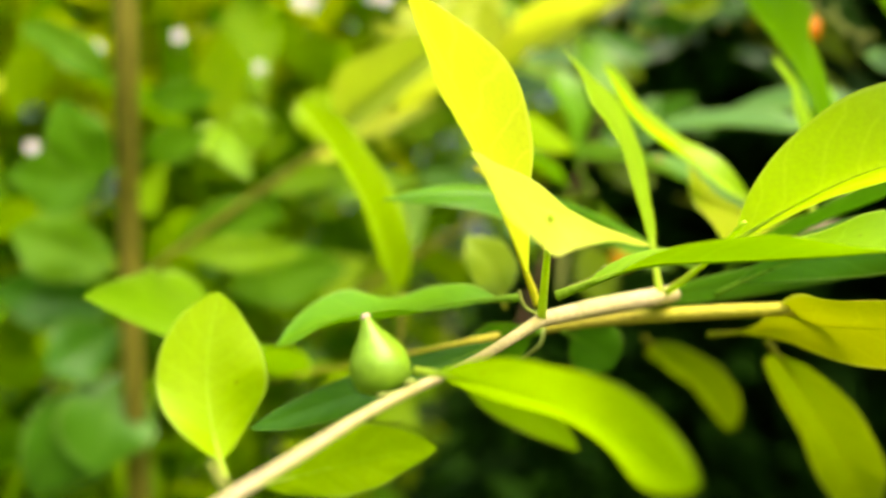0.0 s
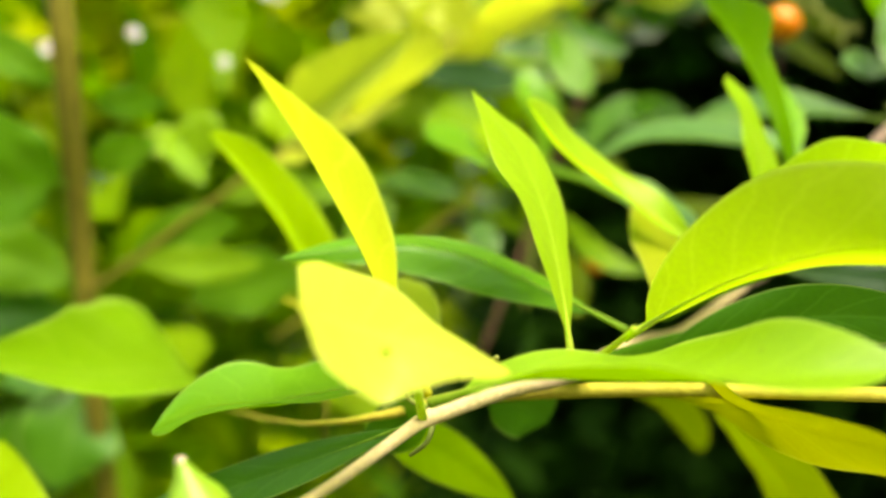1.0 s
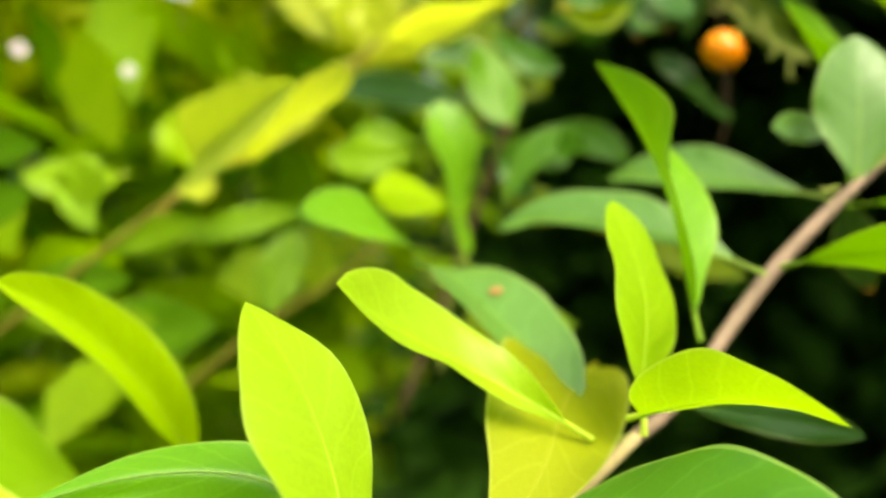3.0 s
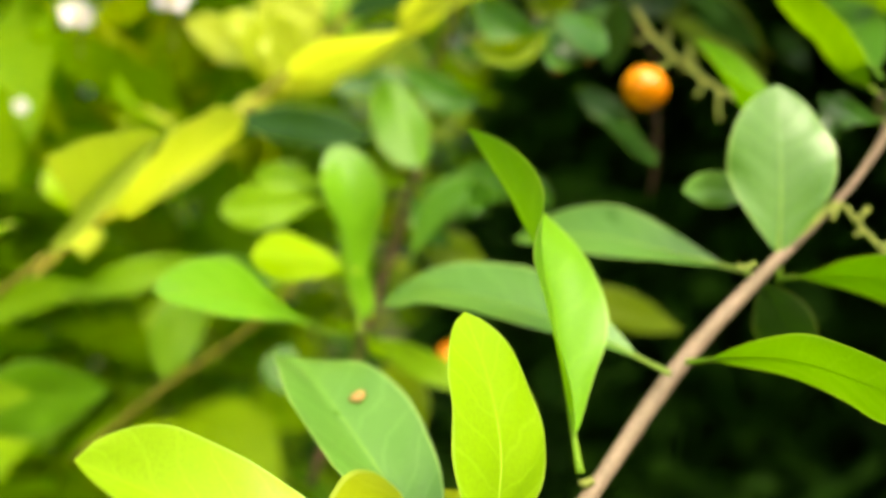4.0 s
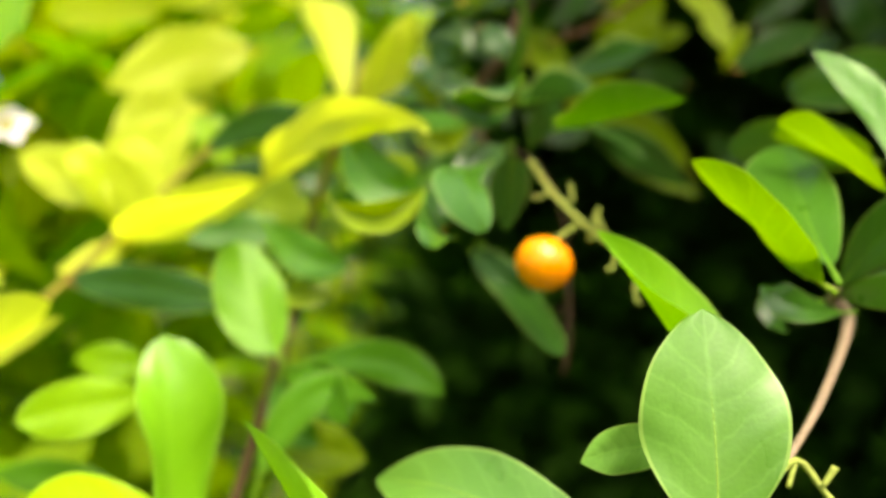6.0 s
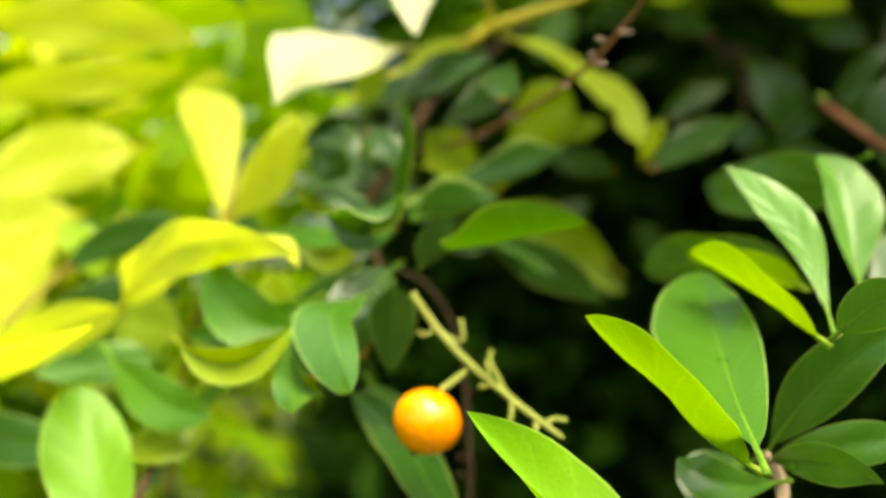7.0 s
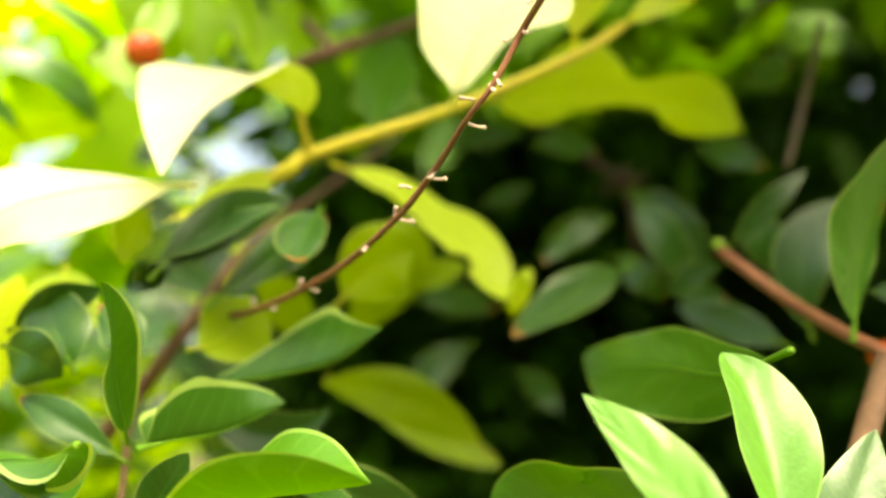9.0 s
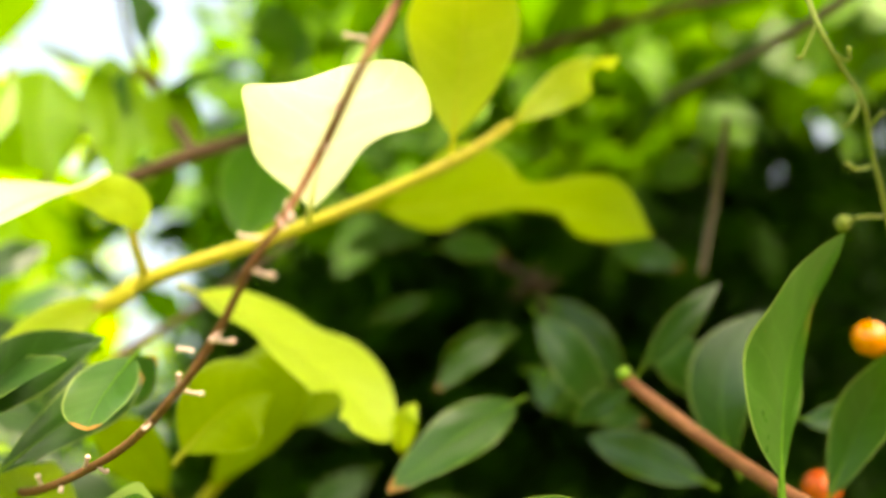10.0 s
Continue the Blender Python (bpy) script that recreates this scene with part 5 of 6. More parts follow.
brown_branch = tagged(new("shrub_branch"), "brown woody branch deep in the shrub", "branch")
stem(brown_branch, "stem", bark_brown, [(0.0845, 0.2565, 1.2870, 0.00120), (0.0944, 0.2533, 1.2966, 0.00114), (0.1042, 0.2492, 1.3076, 0.00099), (0.1164, 0.2730, 1.3250, 0.00087), (0.1351, 0.3012, 1.3418, 0.00081), (0.1639, 0.3326, 1.3662, 0.00078)])
stem(brown_branch, "stem", bark_brown, [(0.1169, 0.2643, 1.3530, 0.00074), (0.1332, 0.2571, 1.3564, 0.00121), (0.1429, 0.2649, 1.3627, 0.00101), (0.1657, 0.2790, 1.3765, 0.00106), (0.2168, 0.2861, 1.3950, 0.00125), (0.2559, 0.2742, 1.4016, 0.00144), (0.2967, 0.2811, 1.4137, 0.00160)])
stem(brown_branch, "twig", bark_dark, [(0.2040, 0.3274, 1.3654, 0.00062), (0.2098, 0.3239, 1.3590, 0.00077), (0.2141, 0.3180, 1.3515, 0.00097), (0.2193, 0.3107, 1.3421, 0.00145), (0.2192, 0.3080, 1.3326, 0.00127), (0.2177, 0.3074, 1.3211, 0.00069)])
stem(brown_branch, "knob", bark_dark, [(0.2188, 0.3096, 1.3426, 0.00159), (0.2128, 0.3114, 1.3398, 0.00086)])
stem(brown_branch, "knob", bark_dark, [(0.2188, 0.3084, 1.3408, 0.00157), (0.2228, 0.3050, 1.3417, 0.00085)])
stem(brown_branch, "knob", bark_dark, [(0.2170, 0.3078, 1.3415, 0.00156), (0.2193, 0.3074, 1.3457, 0.00086)])
leaf(brown_branch, (0.0765, 0.3160, 1.3367), (0.0659, 0.3153, 1.3325), (0.0550, 0.3164, 1.3267), (0.11, -0.77, 0.63), 0.0081, 16, deep)
leaf(brown_branch, (0.0790, 0.3115, 1.3285), (0.0704, 0.3101, 1.3207), (0.0626, 0.3106, 1.3118), (-0.33, -0.83, 0.45), 0.0087, 16, dark)
leaf(brown_branch, (0.0713, 0.3154, 1.3106), (0.0802, 0.3117, 1.3126), (0.0896, 0.3099, 1.3130), (-0.19, -0.76, 0.62), 0.0103, 16, dark)
leaf(brown_branch, (0.0832, 0.2974, 1.3055), (0.0919, 0.2937, 1.3111), (0.1014, 0.2922, 1.3162), (-0.35, -0.91, 0.23), 0.0106, 16, deep)
leaf(brown_branch, (0.0931, 0.2901, 1.3267), (0.1029, 0.2903, 1.3218), (0.1132, 0.2923, 1.3154), (-0.18, -0.75, 0.64), 0.0096, 16, dark)
leaf(brown_branch, (0.0909, 0.3115, 1.3125), (0.1008, 0.3115, 1.3076), (0.1100, 0.3132, 1.3013), (0.26, -0.75, 0.61), 0.0089, 16, dark)
leaf(brown_branch, (0.0752, 0.3136, 1.2983), (0.0676, 0.3104, 1.3040), (0.0605, 0.3093, 1.3085), (-0.20, -0.83, 0.52), 0.0080, 16, deep)
leaf(brown_branch, (0.0640, 0.3247, 1.2987), (0.0747, 0.3216, 1.2960), (0.0856, 0.3207, 1.2922), (-0.07, -0.91, 0.41), 0.0094, 16, dark)
leaf(brown_branch, (0.0821, 0.3185, 1.3025), (0.0885, 0.3184, 1.2968), (0.0947, 0.3202, 1.2896), (0.12, -0.78, 0.61), 0.0081, 16, dark)
leaf(brown_branch, (0.0686, 0.3332, 1.2878), (0.0594, 0.3315, 1.2904), (0.0511, 0.3320, 1.2921), (-0.40, -0.86, 0.31), 0.0109, 16, deep)
leaf(brown_branch, (0.0871, 0.2970, 1.2889), (0.0974, 0.2968, 1.2947), (0.1082, 0.2987, 1.2994), (-0.18, -0.89, 0.42), 0.0096, 16, dark)
leaf(brown_branch, (0.1019, 0.3126, 1.3157), (0.1108, 0.3115, 1.3087), (0.1192, 0.3126, 1.3010), (0.24, -0.94, 0.26), 0.0108, 16, dark)

broad_twig = tagged(new("shrub_branch"), "thin brown twig with broad sunlit green leaves", "branch")
stem(broad_twig, "stem", bark_olive, [(0.1326, 0.2886, 1.3811, 0.00060), (0.1275, 0.2844, 1.3871, 0.00060), (0.1253, 0.2799, 1.3934, 0.00050), (0.1225, 0.2741, 1.4048, 0.00050), (0.1095, 0.2795, 1.4158, 0.00040)])
leaf(broad_twig, (0.0900, 0.2745, 1.3476), (0.0833, 0.2661, 1.3564), (0.0693, 0.2658, 1.3596), (-0.25, -0.80, 0.55), 0.0084, 14, deep)
leaf(broad_twig, (0.0764, 0.2831, 1.3490), (0.0669, 0.2750, 1.3591), (0.0538, 0.2745, 1.3612), (-0.10, -0.85, 0.50), 0.0067, 14, deep)
leaf(broad_twig, (0.0951, 0.2821, 1.3663), (0.0882, 0.2746, 1.3703), (0.0798, 0.2726, 1.3758), (0.25, -0.80, 0.55), 0.0056, 14, deep)
leaf(broad_twig, (0.1272, 0.2895, 1.3894), (0.1171, 0.2845, 1.3886), (0.1088, 0.2827, 1.3931), (0.10, -0.75, 0.65), 0.0063, 14, deep)
leaf(broad_twig, (0.1312, 0.2920, 1.3832), (0.1384, 0.2797, 1.3826), (0.1470, 0.2721, 1.3830), (-0.15, -0.65, 0.75), 0.0098, 14, deep, curl=-0.1)
leaf(broad_twig, (0.1262, 0.3062, 1.3744), (0.1357, 0.2917, 1.3760), (0.1470, 0.2827, 1.3768), (-0.30, -0.75, 0.60), 0.0085, 14, deep)
leaf(broad_twig, (0.1569, 0.3017, 1.3922), (0.1575, 0.2891, 1.3974), (0.1545, 0.2838, 1.4047), (-0.30, -0.90, 0.20), 0.0142, 14, deep)
leaf(broad_twig, (0.1292, 0.2879, 1.3916), (0.1292, 0.2777, 1.3940), (0.1258, 0.2733, 1.4005), (0.30, -0.90, 0.25), 0.0097, 14, deep)
leaf(broad_twig, (0.1129, 0.3055, 1.3719), (0.1199, 0.2910, 1.3779), (0.1245, 0.2824, 1.3870), (-0.40, -0.85, 0.20), 0.0103, 14, deep)

red_branch = tagged(new("shrub_branch"), "red-brown stem with dark green leaves", "branch")
stem(red_branch, "stem", bark_red, [(0.1826, 0.2219, 1.3056, 0.00052), (0.1808, 0.2201, 1.3053, 0.00079), (0.1849, 0.2126, 1.2960, 0.00084), (0.1853, 0.2038, 1.2901, 0.00091), (0.1848, 0.1980, 1.2863, 0.00095), (0.1798, 0.1979, 1.2793, 0.00115), (0.1776, 0.1989, 1.2746, 0.00121)])
blade(red_branch, deep, [(0.1796, 0.1970, 1.2890), (0.1809, 0.1956, 1.2959), (0.1830, 0.1941, 1.3026), (0.1859, 0.1916, 1.3086), (0.1894, 0.1881, 1.3139)], [(0.34, -0.84, -0.43), (0.42, -0.79, -0.45), (0.42, -0.79, -0.45)], 0.0147, -2, 0.90, 0.83, -0.13)
leaf(red_branch, (0.1987, 0.2262, 1.2904), (0.1987, 0.2247, 1.3038), (0.2076, 0.2222, 1.3127), (-0.55, -0.83, 0.06), 0.0093, 14, dark)
leaf(red_branch, (0.1865, 0.2275, 1.3064), (0.1921, 0.2233, 1.3119), (0.2010, 0.2219, 1.3178), (-0.19, -0.95, -0.23), 0.0043, 14, dark, twist=20, shape="lance")
leaf(red_branch, (0.1975, 0.2115, 1.2852), (0.2023, 0.2056, 1.2956), (0.2021, 0.1963, 1.3023), (-0.75, -0.66, -0.06), 0.0063, 16, dark)
leaf(red_branch, (0.1894, 0.2321, 1.3053), (0.1857, 0.2362, 1.3044), (0.1825, 0.2401, 1.3023), (-0.58, -0.81, -0.06), 0.0042, 14, dark)
blade(red_branch, dark, [(0.1730, 0.2348, 1.3069), (0.1672, 0.2341, 1.3052), (0.1614, 0.2337, 1.3029), (0.1558, 0.2336, 1.3002), (0.1501, 0.2333, 1.2974)], [(0.11, 0.91, -0.39), (0.21, 0.75, -0.63), (0.26, 0.65, -0.71)], 0.0086, 6, 0.86, 0.80, -0.09)
leaf(red_branch, (0.1823, 0.2538, 1.3194), (0.1744, 0.2551, 1.3167), (0.1675, 0.2564, 1.3122), (-0.15, -0.99, -0.01), 0.0043, 12, dark)
leaf(red_branch, (0.1855, 0.2516, 1.3239), (0.1882, 0.2462, 1.3125), (0.1949, 0.2510, 1.3028), (-0.48, -0.88, 0.01), 0.0076, 14, dark)
leaf(red_branch, (0.1959, 0.2280, 1.2898), (0.1922, 0.2377, 1.2957), (0.1878, 0.2461, 1.3004), (-0.61, -0.78, 0.13), 0.0068, 14, dark)
leaf(red_branch, (0.2028, 0.2350, 1.3016), (0.1992, 0.2333, 1.3087), (0.2003, 0.2337, 1.3150), (-0.56, -0.82, 0.06), 0.0070, 14, dark)
leaf(red_branch, (0.2078, 0.2226, 1.2974), (0.2119, 0.2185, 1.2962), (0.2197, 0.2181, 1.2979), (-0.35, -0.93, 0.07), 0.0040, 14, dark)
stem(red_branch, "twig", bark_grey, [(0.2140, 0.2414, 1.3237, 0.00054), (0.2176, 0.2378, 1.3347, 0.00059), (0.2148, 0.2287, 1.3417, 0.00061), (0.2129, 0.2235, 1.3453, 0.00041)])
stem(red_branch, "twig", bark_grey, [(0.2334, 0.2610, 1.3687, 0.00074), (0.2290, 0.2350, 1.3618, 0.00089), (0.2268, 0.2177, 1.3579, 0.00084), (0.2295, 0.2068, 1.3583, 0.00083)])
leaf(red_branch, (0.1674, 0.2866, 1.3315), (0.1741, 0.2842, 1.3335), (0.1801, 0.2823, 1.3345), (-0.27, -0.92, -0.28), 0.0043, 14, dark)
leaf(red_branch, (0.1814, 0.2902, 1.3193), (0.1817, 0.2704, 1.3208), (0.1899, 0.2671, 1.3224), (-0.29, -0.94, -0.20), 0.0072, 14, dark)
leaf(red_branch, (0.1971, 0.2704, 1.3298), (0.2013, 0.2621, 1.3200), (0.2059, 0.2606, 1.3083), (-0.58, -0.81, -0.14), 0.0079, 14, dark)
leaf(red_branch, (0.1910, 0.3045, 1.3518), (0.1996, 0.3027, 1.3514), (0.2083, 0.3014, 1.3475), (-0.32, -0.88, -0.35), 0.0064, 14, dark)
leaf(red_branch, (0.1961, 0.2625, 1.3058), (0.2009, 0.2598, 1.3043), (0.2061, 0.2564, 1.3015), (-0.29, -0.93, -0.21), 0.0049, 14, dark)
leaf(red_branch, (0.2101, 0.3111, 1.3218), (0.1997, 0.2781, 1.3117), (0.2115, 0.2898, 1.3062), (-0.36, -0.89, -0.28), 0.0070, 14, dark)
leaf(red_branch, (0.1604, 0.3288, 1.3181), (0.1723, 0.3291, 1.3170), (0.1848, 0.3317, 1.3132), (-0.28, -0.95, -0.16), 0.0084, 14, dark)
leaf(red_branch, (0.1774, 0.3329, 1.3053), (0.1658, 0.3328, 1.2995), (0.1583, 0.3350, 1.2924), (-0.40, -0.92, -0.03), 0.0097, 14, dark)
leaf(red_branch, (0.2313, 0.2931, 1.3443), (0.2377, 0.2885, 1.3422), (0.2437, 0.2831, 1.3358), (-0.34, -0.86, -0.39), 0.0078, 14, dark)
leaf(red_branch, (0.1875, 0.3314, 1.2967), (0.1946, 0.3323, 1.2904), (0.1982, 0.3302, 1.2825), (-0.26, -0.95, -0.18), 0.0070, 14, dark)
leaf(red_branch, (0.2468, 0.2901, 1.3591), (0.2506, 0.2825, 1.3611), (0.2530, 0.2767, 1.3608), (-0.27, -0.93, -0.25), 0.0086, 14, dark)
leaf(red_branch, (0.1723, 0.3204, 1.3567), (0.1827, 0.3170, 1.3597), (0.1944, 0.3147, 1.3583), (-0.27, -0.89, -0.36), 0.0067, 14, dark)

berry_sprig = tagged(new("fruit_stalk"), "drooping sprig with orange berries and pale spurs", "fruit stalk")
stem(berry_sprig, "stem", stalk_green, [(0.1920, 0.1853, 1.3435, 0.00028), (0.1899, 0.1836, 1.3358, 0.00027), (0.1919, 0.1844, 1.3317, 0.00025), (0.2000, 0.1895, 1.3295, 0.00025), (0.2033, 0.1932, 1.3248, 0.00027), (0.2066, 0.1965, 1.3194, 0.00027), (0.2100, 0.2007, 1.3119, 0.00028)])
stem(berry_sprig, "spur", stalk_green, [(0.1899, 0.1836, 1.3358, 0.00019), (0.1879, 0.1848, 1.3326, 0.00019), (0.1876, 0.1853, 1.3326, 0.00025)])
stem(berry_sprig, "spur", stalk_green, [(0.1910, 0.1840, 1.3325, 0.00019), (0.1931, 0.1841, 1.3316, 0.00019), (0.1926, 0.1831, 1.3327, 0.00025)])
stem(berry_sprig, "spur", stalk_green, [(0.1995, 0.1893, 1.3298, 0.00019), (0.1976, 0.1897, 1.3274, 0.00019), (0.1974, 0.1908, 1.3272, 0.00025)])
stem(berry_sprig, "spur", stalk_green, [(0.2018, 0.1912, 1.3271, 0.00020), (0.2016, 0.1896, 1.3277, 0.00020), (0.2018, 0.1887, 1.3279, 0.00026)])
stem(berry_sprig, "spur", stalk_green, [(0.2043, 0.1945, 1.3238, 0.00021), (0.2003, 0.1935, 1.3230, 0.00020), (0.1991, 0.1935, 1.3240, 0.00026)])
stem(berry_sprig, "spur", stalk_green, [(0.2073, 0.1978, 1.3184, 0.00021), (0.2029, 0.1972, 1.3183, 0.00020), (0.2026, 0.1988, 1.3182, 0.00027)])
berry(berry_sprig, (0.2092, 0.2069, 1.3050), 0.0024, (0.2095, 0.2040, 1.3070), orange_skin)
berry(berry_sprig, (0.2195, 0.2341, 1.2863), 0.0028, (0.2197, 0.2330, 1.2883), red_skin)
berry(berry_sprig, (0.2022, 0.1992, 1.3184), 0.0010, (0.2026, 0.1988, 1.3182), stalk_green)
berry(red_branch, (0.1803, 0.2201, 1.3066), 0.0009, (0.1808, 0.2201, 1.3053), bud_green)

red_berry_twig = tagged(new("fruit_stalk"), "small twig with one red berry", "fruit stalk")
stem(red_berry_twig, "stem", stalk_green, [(0.1054, 0.2740, 1.3818, 0.00054), (0.1018, 0.2751, 1.3732, 0.00043), (0.0995, 0.2760, 1.3690, 0.00032)])
berry(red_berry_twig, (0.0991, 0.2636, 1.3596), 0.0034, (0.0997, 0.2726, 1.3673), red_skin)
leaf(red_berry_twig, (0.1059, 0.2739, 1.3817), (0.1021, 0.2688, 1.3687), (0.0956, 0.2628, 1.3562), (0.15, -0.93, 0.33), 0.0064, 16, fresh)
leaf(red_berry_twig, (0.1109, 0.2837, 1.3618), (0.1089, 0.2830, 1.3737), (0.1099, 0.2833, 1.3873), (0.21, -0.98, 0.04), 0.0160, 12, fresh, shape="obov")
leaf(red_berry_twig, (0.1204, 0.2808, 1.3602), (0.1221, 0.2853, 1.3748), (0.1219, 0.2842, 1.3909), (0.18, -0.97, 0.15), 0.0136, 12, fresh, shape="obov")
leaf(red_berry_twig, (0.0908, 0.2798, 1.3847), (0.0985, 0.2776, 1.3764), (0.1051, 0.2793, 1.3640), (-0.39, -0.92, -0.04), 0.0119, 12, fresh, shape="obov")
leaf(red_berry_twig, (0.1268, 0.2787, 1.3604), (0.1317, 0.2835, 1.3725), (0.1343, 0.2860, 1.3862), (0.27, -0.96, 0.11), 0.0132, 12, fresh, shape="obov")
leaf(red_berry_twig, (0.0979, 0.2747, 1.3555), (0.0942, 0.2762, 1.3628), (0.0922, 0.2784, 1.3695), (0.04, -0.95, 0.31), 0.0105, 12, fresh, shape="obov")
leaf(red_berry_twig, (0.1410, 0.2671, 1.3424), (0.1438, 0.2691, 1.3534), (0.1519, 0.2737, 1.3675), (0.21, -0.98, 0.07), 0.0144, 12, green, shape="obov")
stem(red_berry_twig, "twig", bark_brown, [(0.1059, 0.2969, 1.3664, 0.00079), (0.1264, 0.2873, 1.3887, 0.00093), (0.1324, 0.2881, 1.3794, 0.00104), (0.1336, 0.2589, 1.3571, 0.00085)])

middle_spray = tagged(new("shrub_branch"), "mid-green rounded leaves on a thin brown twig", "branch")
stem(middle_spray, "stem", stalk_green, [(0.0358, 0.1858, 1.1990, 0.00060), (0.0390, 0.1906, 1.2156, 0.00061), (0.0412, 0.1743, 1.2224, 0.00055)])
stem(middle_spray, "twig", bark_olive, [(-0.0264, 0.2178, 1.1900, 0.00071), (-0.0050, 0.2151, 1.2055, 0.00070), (0.0128, 0.2111, 1.2163, 0.00057), (0.0267, 0.2078, 1.2271, 0.00045)])
stem(middle_spray, "twig", bark_brown, [(0.0267, 0.2064, 1.1848, 0.00080), (0.0415, 0.2123, 1.2194, 0.00082), (0.0523, 0.2103, 1.2466, 0.00080), (0.0599, 0.2183, 1.2637, 0.00060)])
blade(middle_spray, mid, [(0.0413, 0.1754, 1.2218), (0.0400, 0.1814, 1.2285), (0.0390, 0.1863, 1.2370), (0.0387, 0.1900, 1.2459), (0.0379, 0.1935, 1.2551)], [(0.91, -0.31, 0.26), (0.93, -0.28, 0.25), (0.15, -0.86, 0.48)], 0.0160, 11, 1.08, 0.53, 0.25)
blade(middle_spray, lime, [(0.0410, 0.1827, 1.2316), (0.0367, 0.1799, 1.2332), (0.0323, 0.1770, 1.2346), (0.0281, 0.1739, 1.2354), (0.0241, 0.1706, 1.2360)], [(-0.61, 0.77, -0.19), (-0.61, 0.74, -0.29), (-0.60, 0.79, -0.12)], 0.0090, 14, 1.46, 0.67, -0.16)
blade(middle_spray, mid, [(0.0366, 0.1739, 1.2219), (0.0309, 0.1689, 1.2258), (0.0255, 0.1640, 1.2298), (0.0195, 0.1590, 1.2320), (0.0130, 0.1541, 1.2333)], [(-0.36, -0.10, -0.93), (-0.58, 0.25, -0.77), (-0.69, 0.56, -0.45)], 0.0128, -3, 1.03, 0.62, -0.16)
blade(middle_spray, dull, [(0.0546, 0.1991, 1.2488), (0.0526, 0.2014, 1.2536), (0.0509, 0.2038, 1.2587), (0.0495, 0.2062, 1.2639), (0.0481, 0.2089, 1.2689)], [(-0.29, -0.89, 0.34), (0.09, -0.88, 0.46), (0.43, -0.75, 0.50)], 0.0117, 15, 0.98, 0.48, -0.17)
leaf(middle_spray, (0.0355, 0.2109, 1.2442), (0.0230, 0.2056, 1.2442), (0.0134, 0.2000, 1.2435), (0.41, -0.91, 0.07), 0.0099, 14, fresh, shape="obov")
leaf(middle_spray, (0.0352, 0.2170, 1.2475), (0.0262, 0.2151, 1.2495), (0.0180, 0.2156, 1.2512), (0.06, -1.00, 0.06), 0.0067, 14, fresh, shape="obov")
leaf(middle_spray, (0.0523, 0.2103, 1.2466), (0.0603, 0.1991, 1.2453), (0.0646, 0.1718, 1.2434), (-0.88, -0.35, 0.32), 0.0071, 14, green, shape="obov")
leaf(middle_spray, (0.0523, 0.2103, 1.2466), (0.0608, 0.2158, 1.2612), (0.0690, 0.2188, 1.2663), (0.29, -0.96, 0.07), 0.0036, 20, green)
leaf(middle_spray, (0.0523, 0.2103, 1.2466), (0.0545, 0.2043, 1.2389), (0.0592, 0.2041, 1.2342), (-0.14, -0.92, 0.37), 0.0066, 14, green)
leaf(middle_spray, (0.0488, 0.2104, 1.2377), (0.0587, 0.2096, 1.2325), (0.0665, 0.2091, 1.2297), (-0.03, -0.99, 0.14), 0.0092, 14, olive)
leaf(middle_spray, (0.0412, 0.1743, 1.2224), (0.0437, 0.1893, 1.2163), (0.0479, 0.1870, 1.2173), (0.84, -0.53, -0.09), 0.0036, 14, lime)
leaf(middle_spray, (0.0412, 0.1743, 1.2224), (0.0372, 0.1877, 1.2210), (0.0356, 0.1857, 1.2230), (-0.69, -0.42, 0.59), 0.0024, 14, lime)
leaf(middle_spray, (0.0412, 0.1743, 1.2224), (0.0525, 0.1908, 1.2118), (0.0655, 0.1900, 1.2063), (0.50, -0.87, 0.02), 0.0061, 14, fresh)
leaf(middle_spray, (0.0452, 0.1968, 1.2135), (0.0468, 0.1963, 1.2049), (0.0505, 0.1960, 1.1961), (0.11, -0.98, 0.13), 0.0118, 14, olive)
leaf(middle_spray, (0.0256, 0.2159, 1.2271), (0.0140, 0.2167, 1.2303), (0.0024, 0.2175, 1.2323), (-0.03, -0.98, 0.20), 0.0070, 14, green)
leaf(middle_spray, (0.0281, 0.1868, 1.2191), (0.0265, 0.1833, 1.2148), (0.0302, 0.1805, 1.2108), (0.17, -0.78, 0.60), 0.0082, 14, green)
leaf(middle_spray, (0.0523, 0.2103, 1.2466), (0.0695, 0.2042, 1.2473), (0.0798, 0.2012, 1.2407), (-0.30, -0.95, 0.11), 0.0074, 14, green, shape="obov")
leaf(middle_spray, (0.0523, 0.2103, 1.2466), (0.0594, 0.2001, 1.2443), (0.0653, 0.1951, 1.2406), (-0.45, -0.67, 0.59), 0.0090, 14, green, shape="obov")
leaf(middle_spray, (0.0523, 0.2103, 1.2466), (0.0471, 0.2080, 1.2477), (0.0420, 0.2084, 1.2482), (0.16, -0.97, 0.20), 0.0035, 14, lime, shape="obov")
leaf(middle_spray, (0.0739, 0.2144, 1.2262), (0.0916, 0.2043, 1.2195), (0.1039, 0.1955, 1.2147), (-0.41, -0.87, 0.28), 0.0080, 12, olive)
leaf(middle_spray, (0.0474, 0.2232, 1.2574), (0.0287, 0.2299, 1.2618), (0.0100, 0.2366, 1.2654), (-0.32, -0.95, 0.06), 0.0094, 12, dark)
leaf(middle_spray, (0.0492, 0.1906, 1.2297), (0.0583, 0.1910, 1.2440), (0.0687, 0.1910, 1.2425), (-0.02, -1.00, 0.03), 0.0062, 12, green)

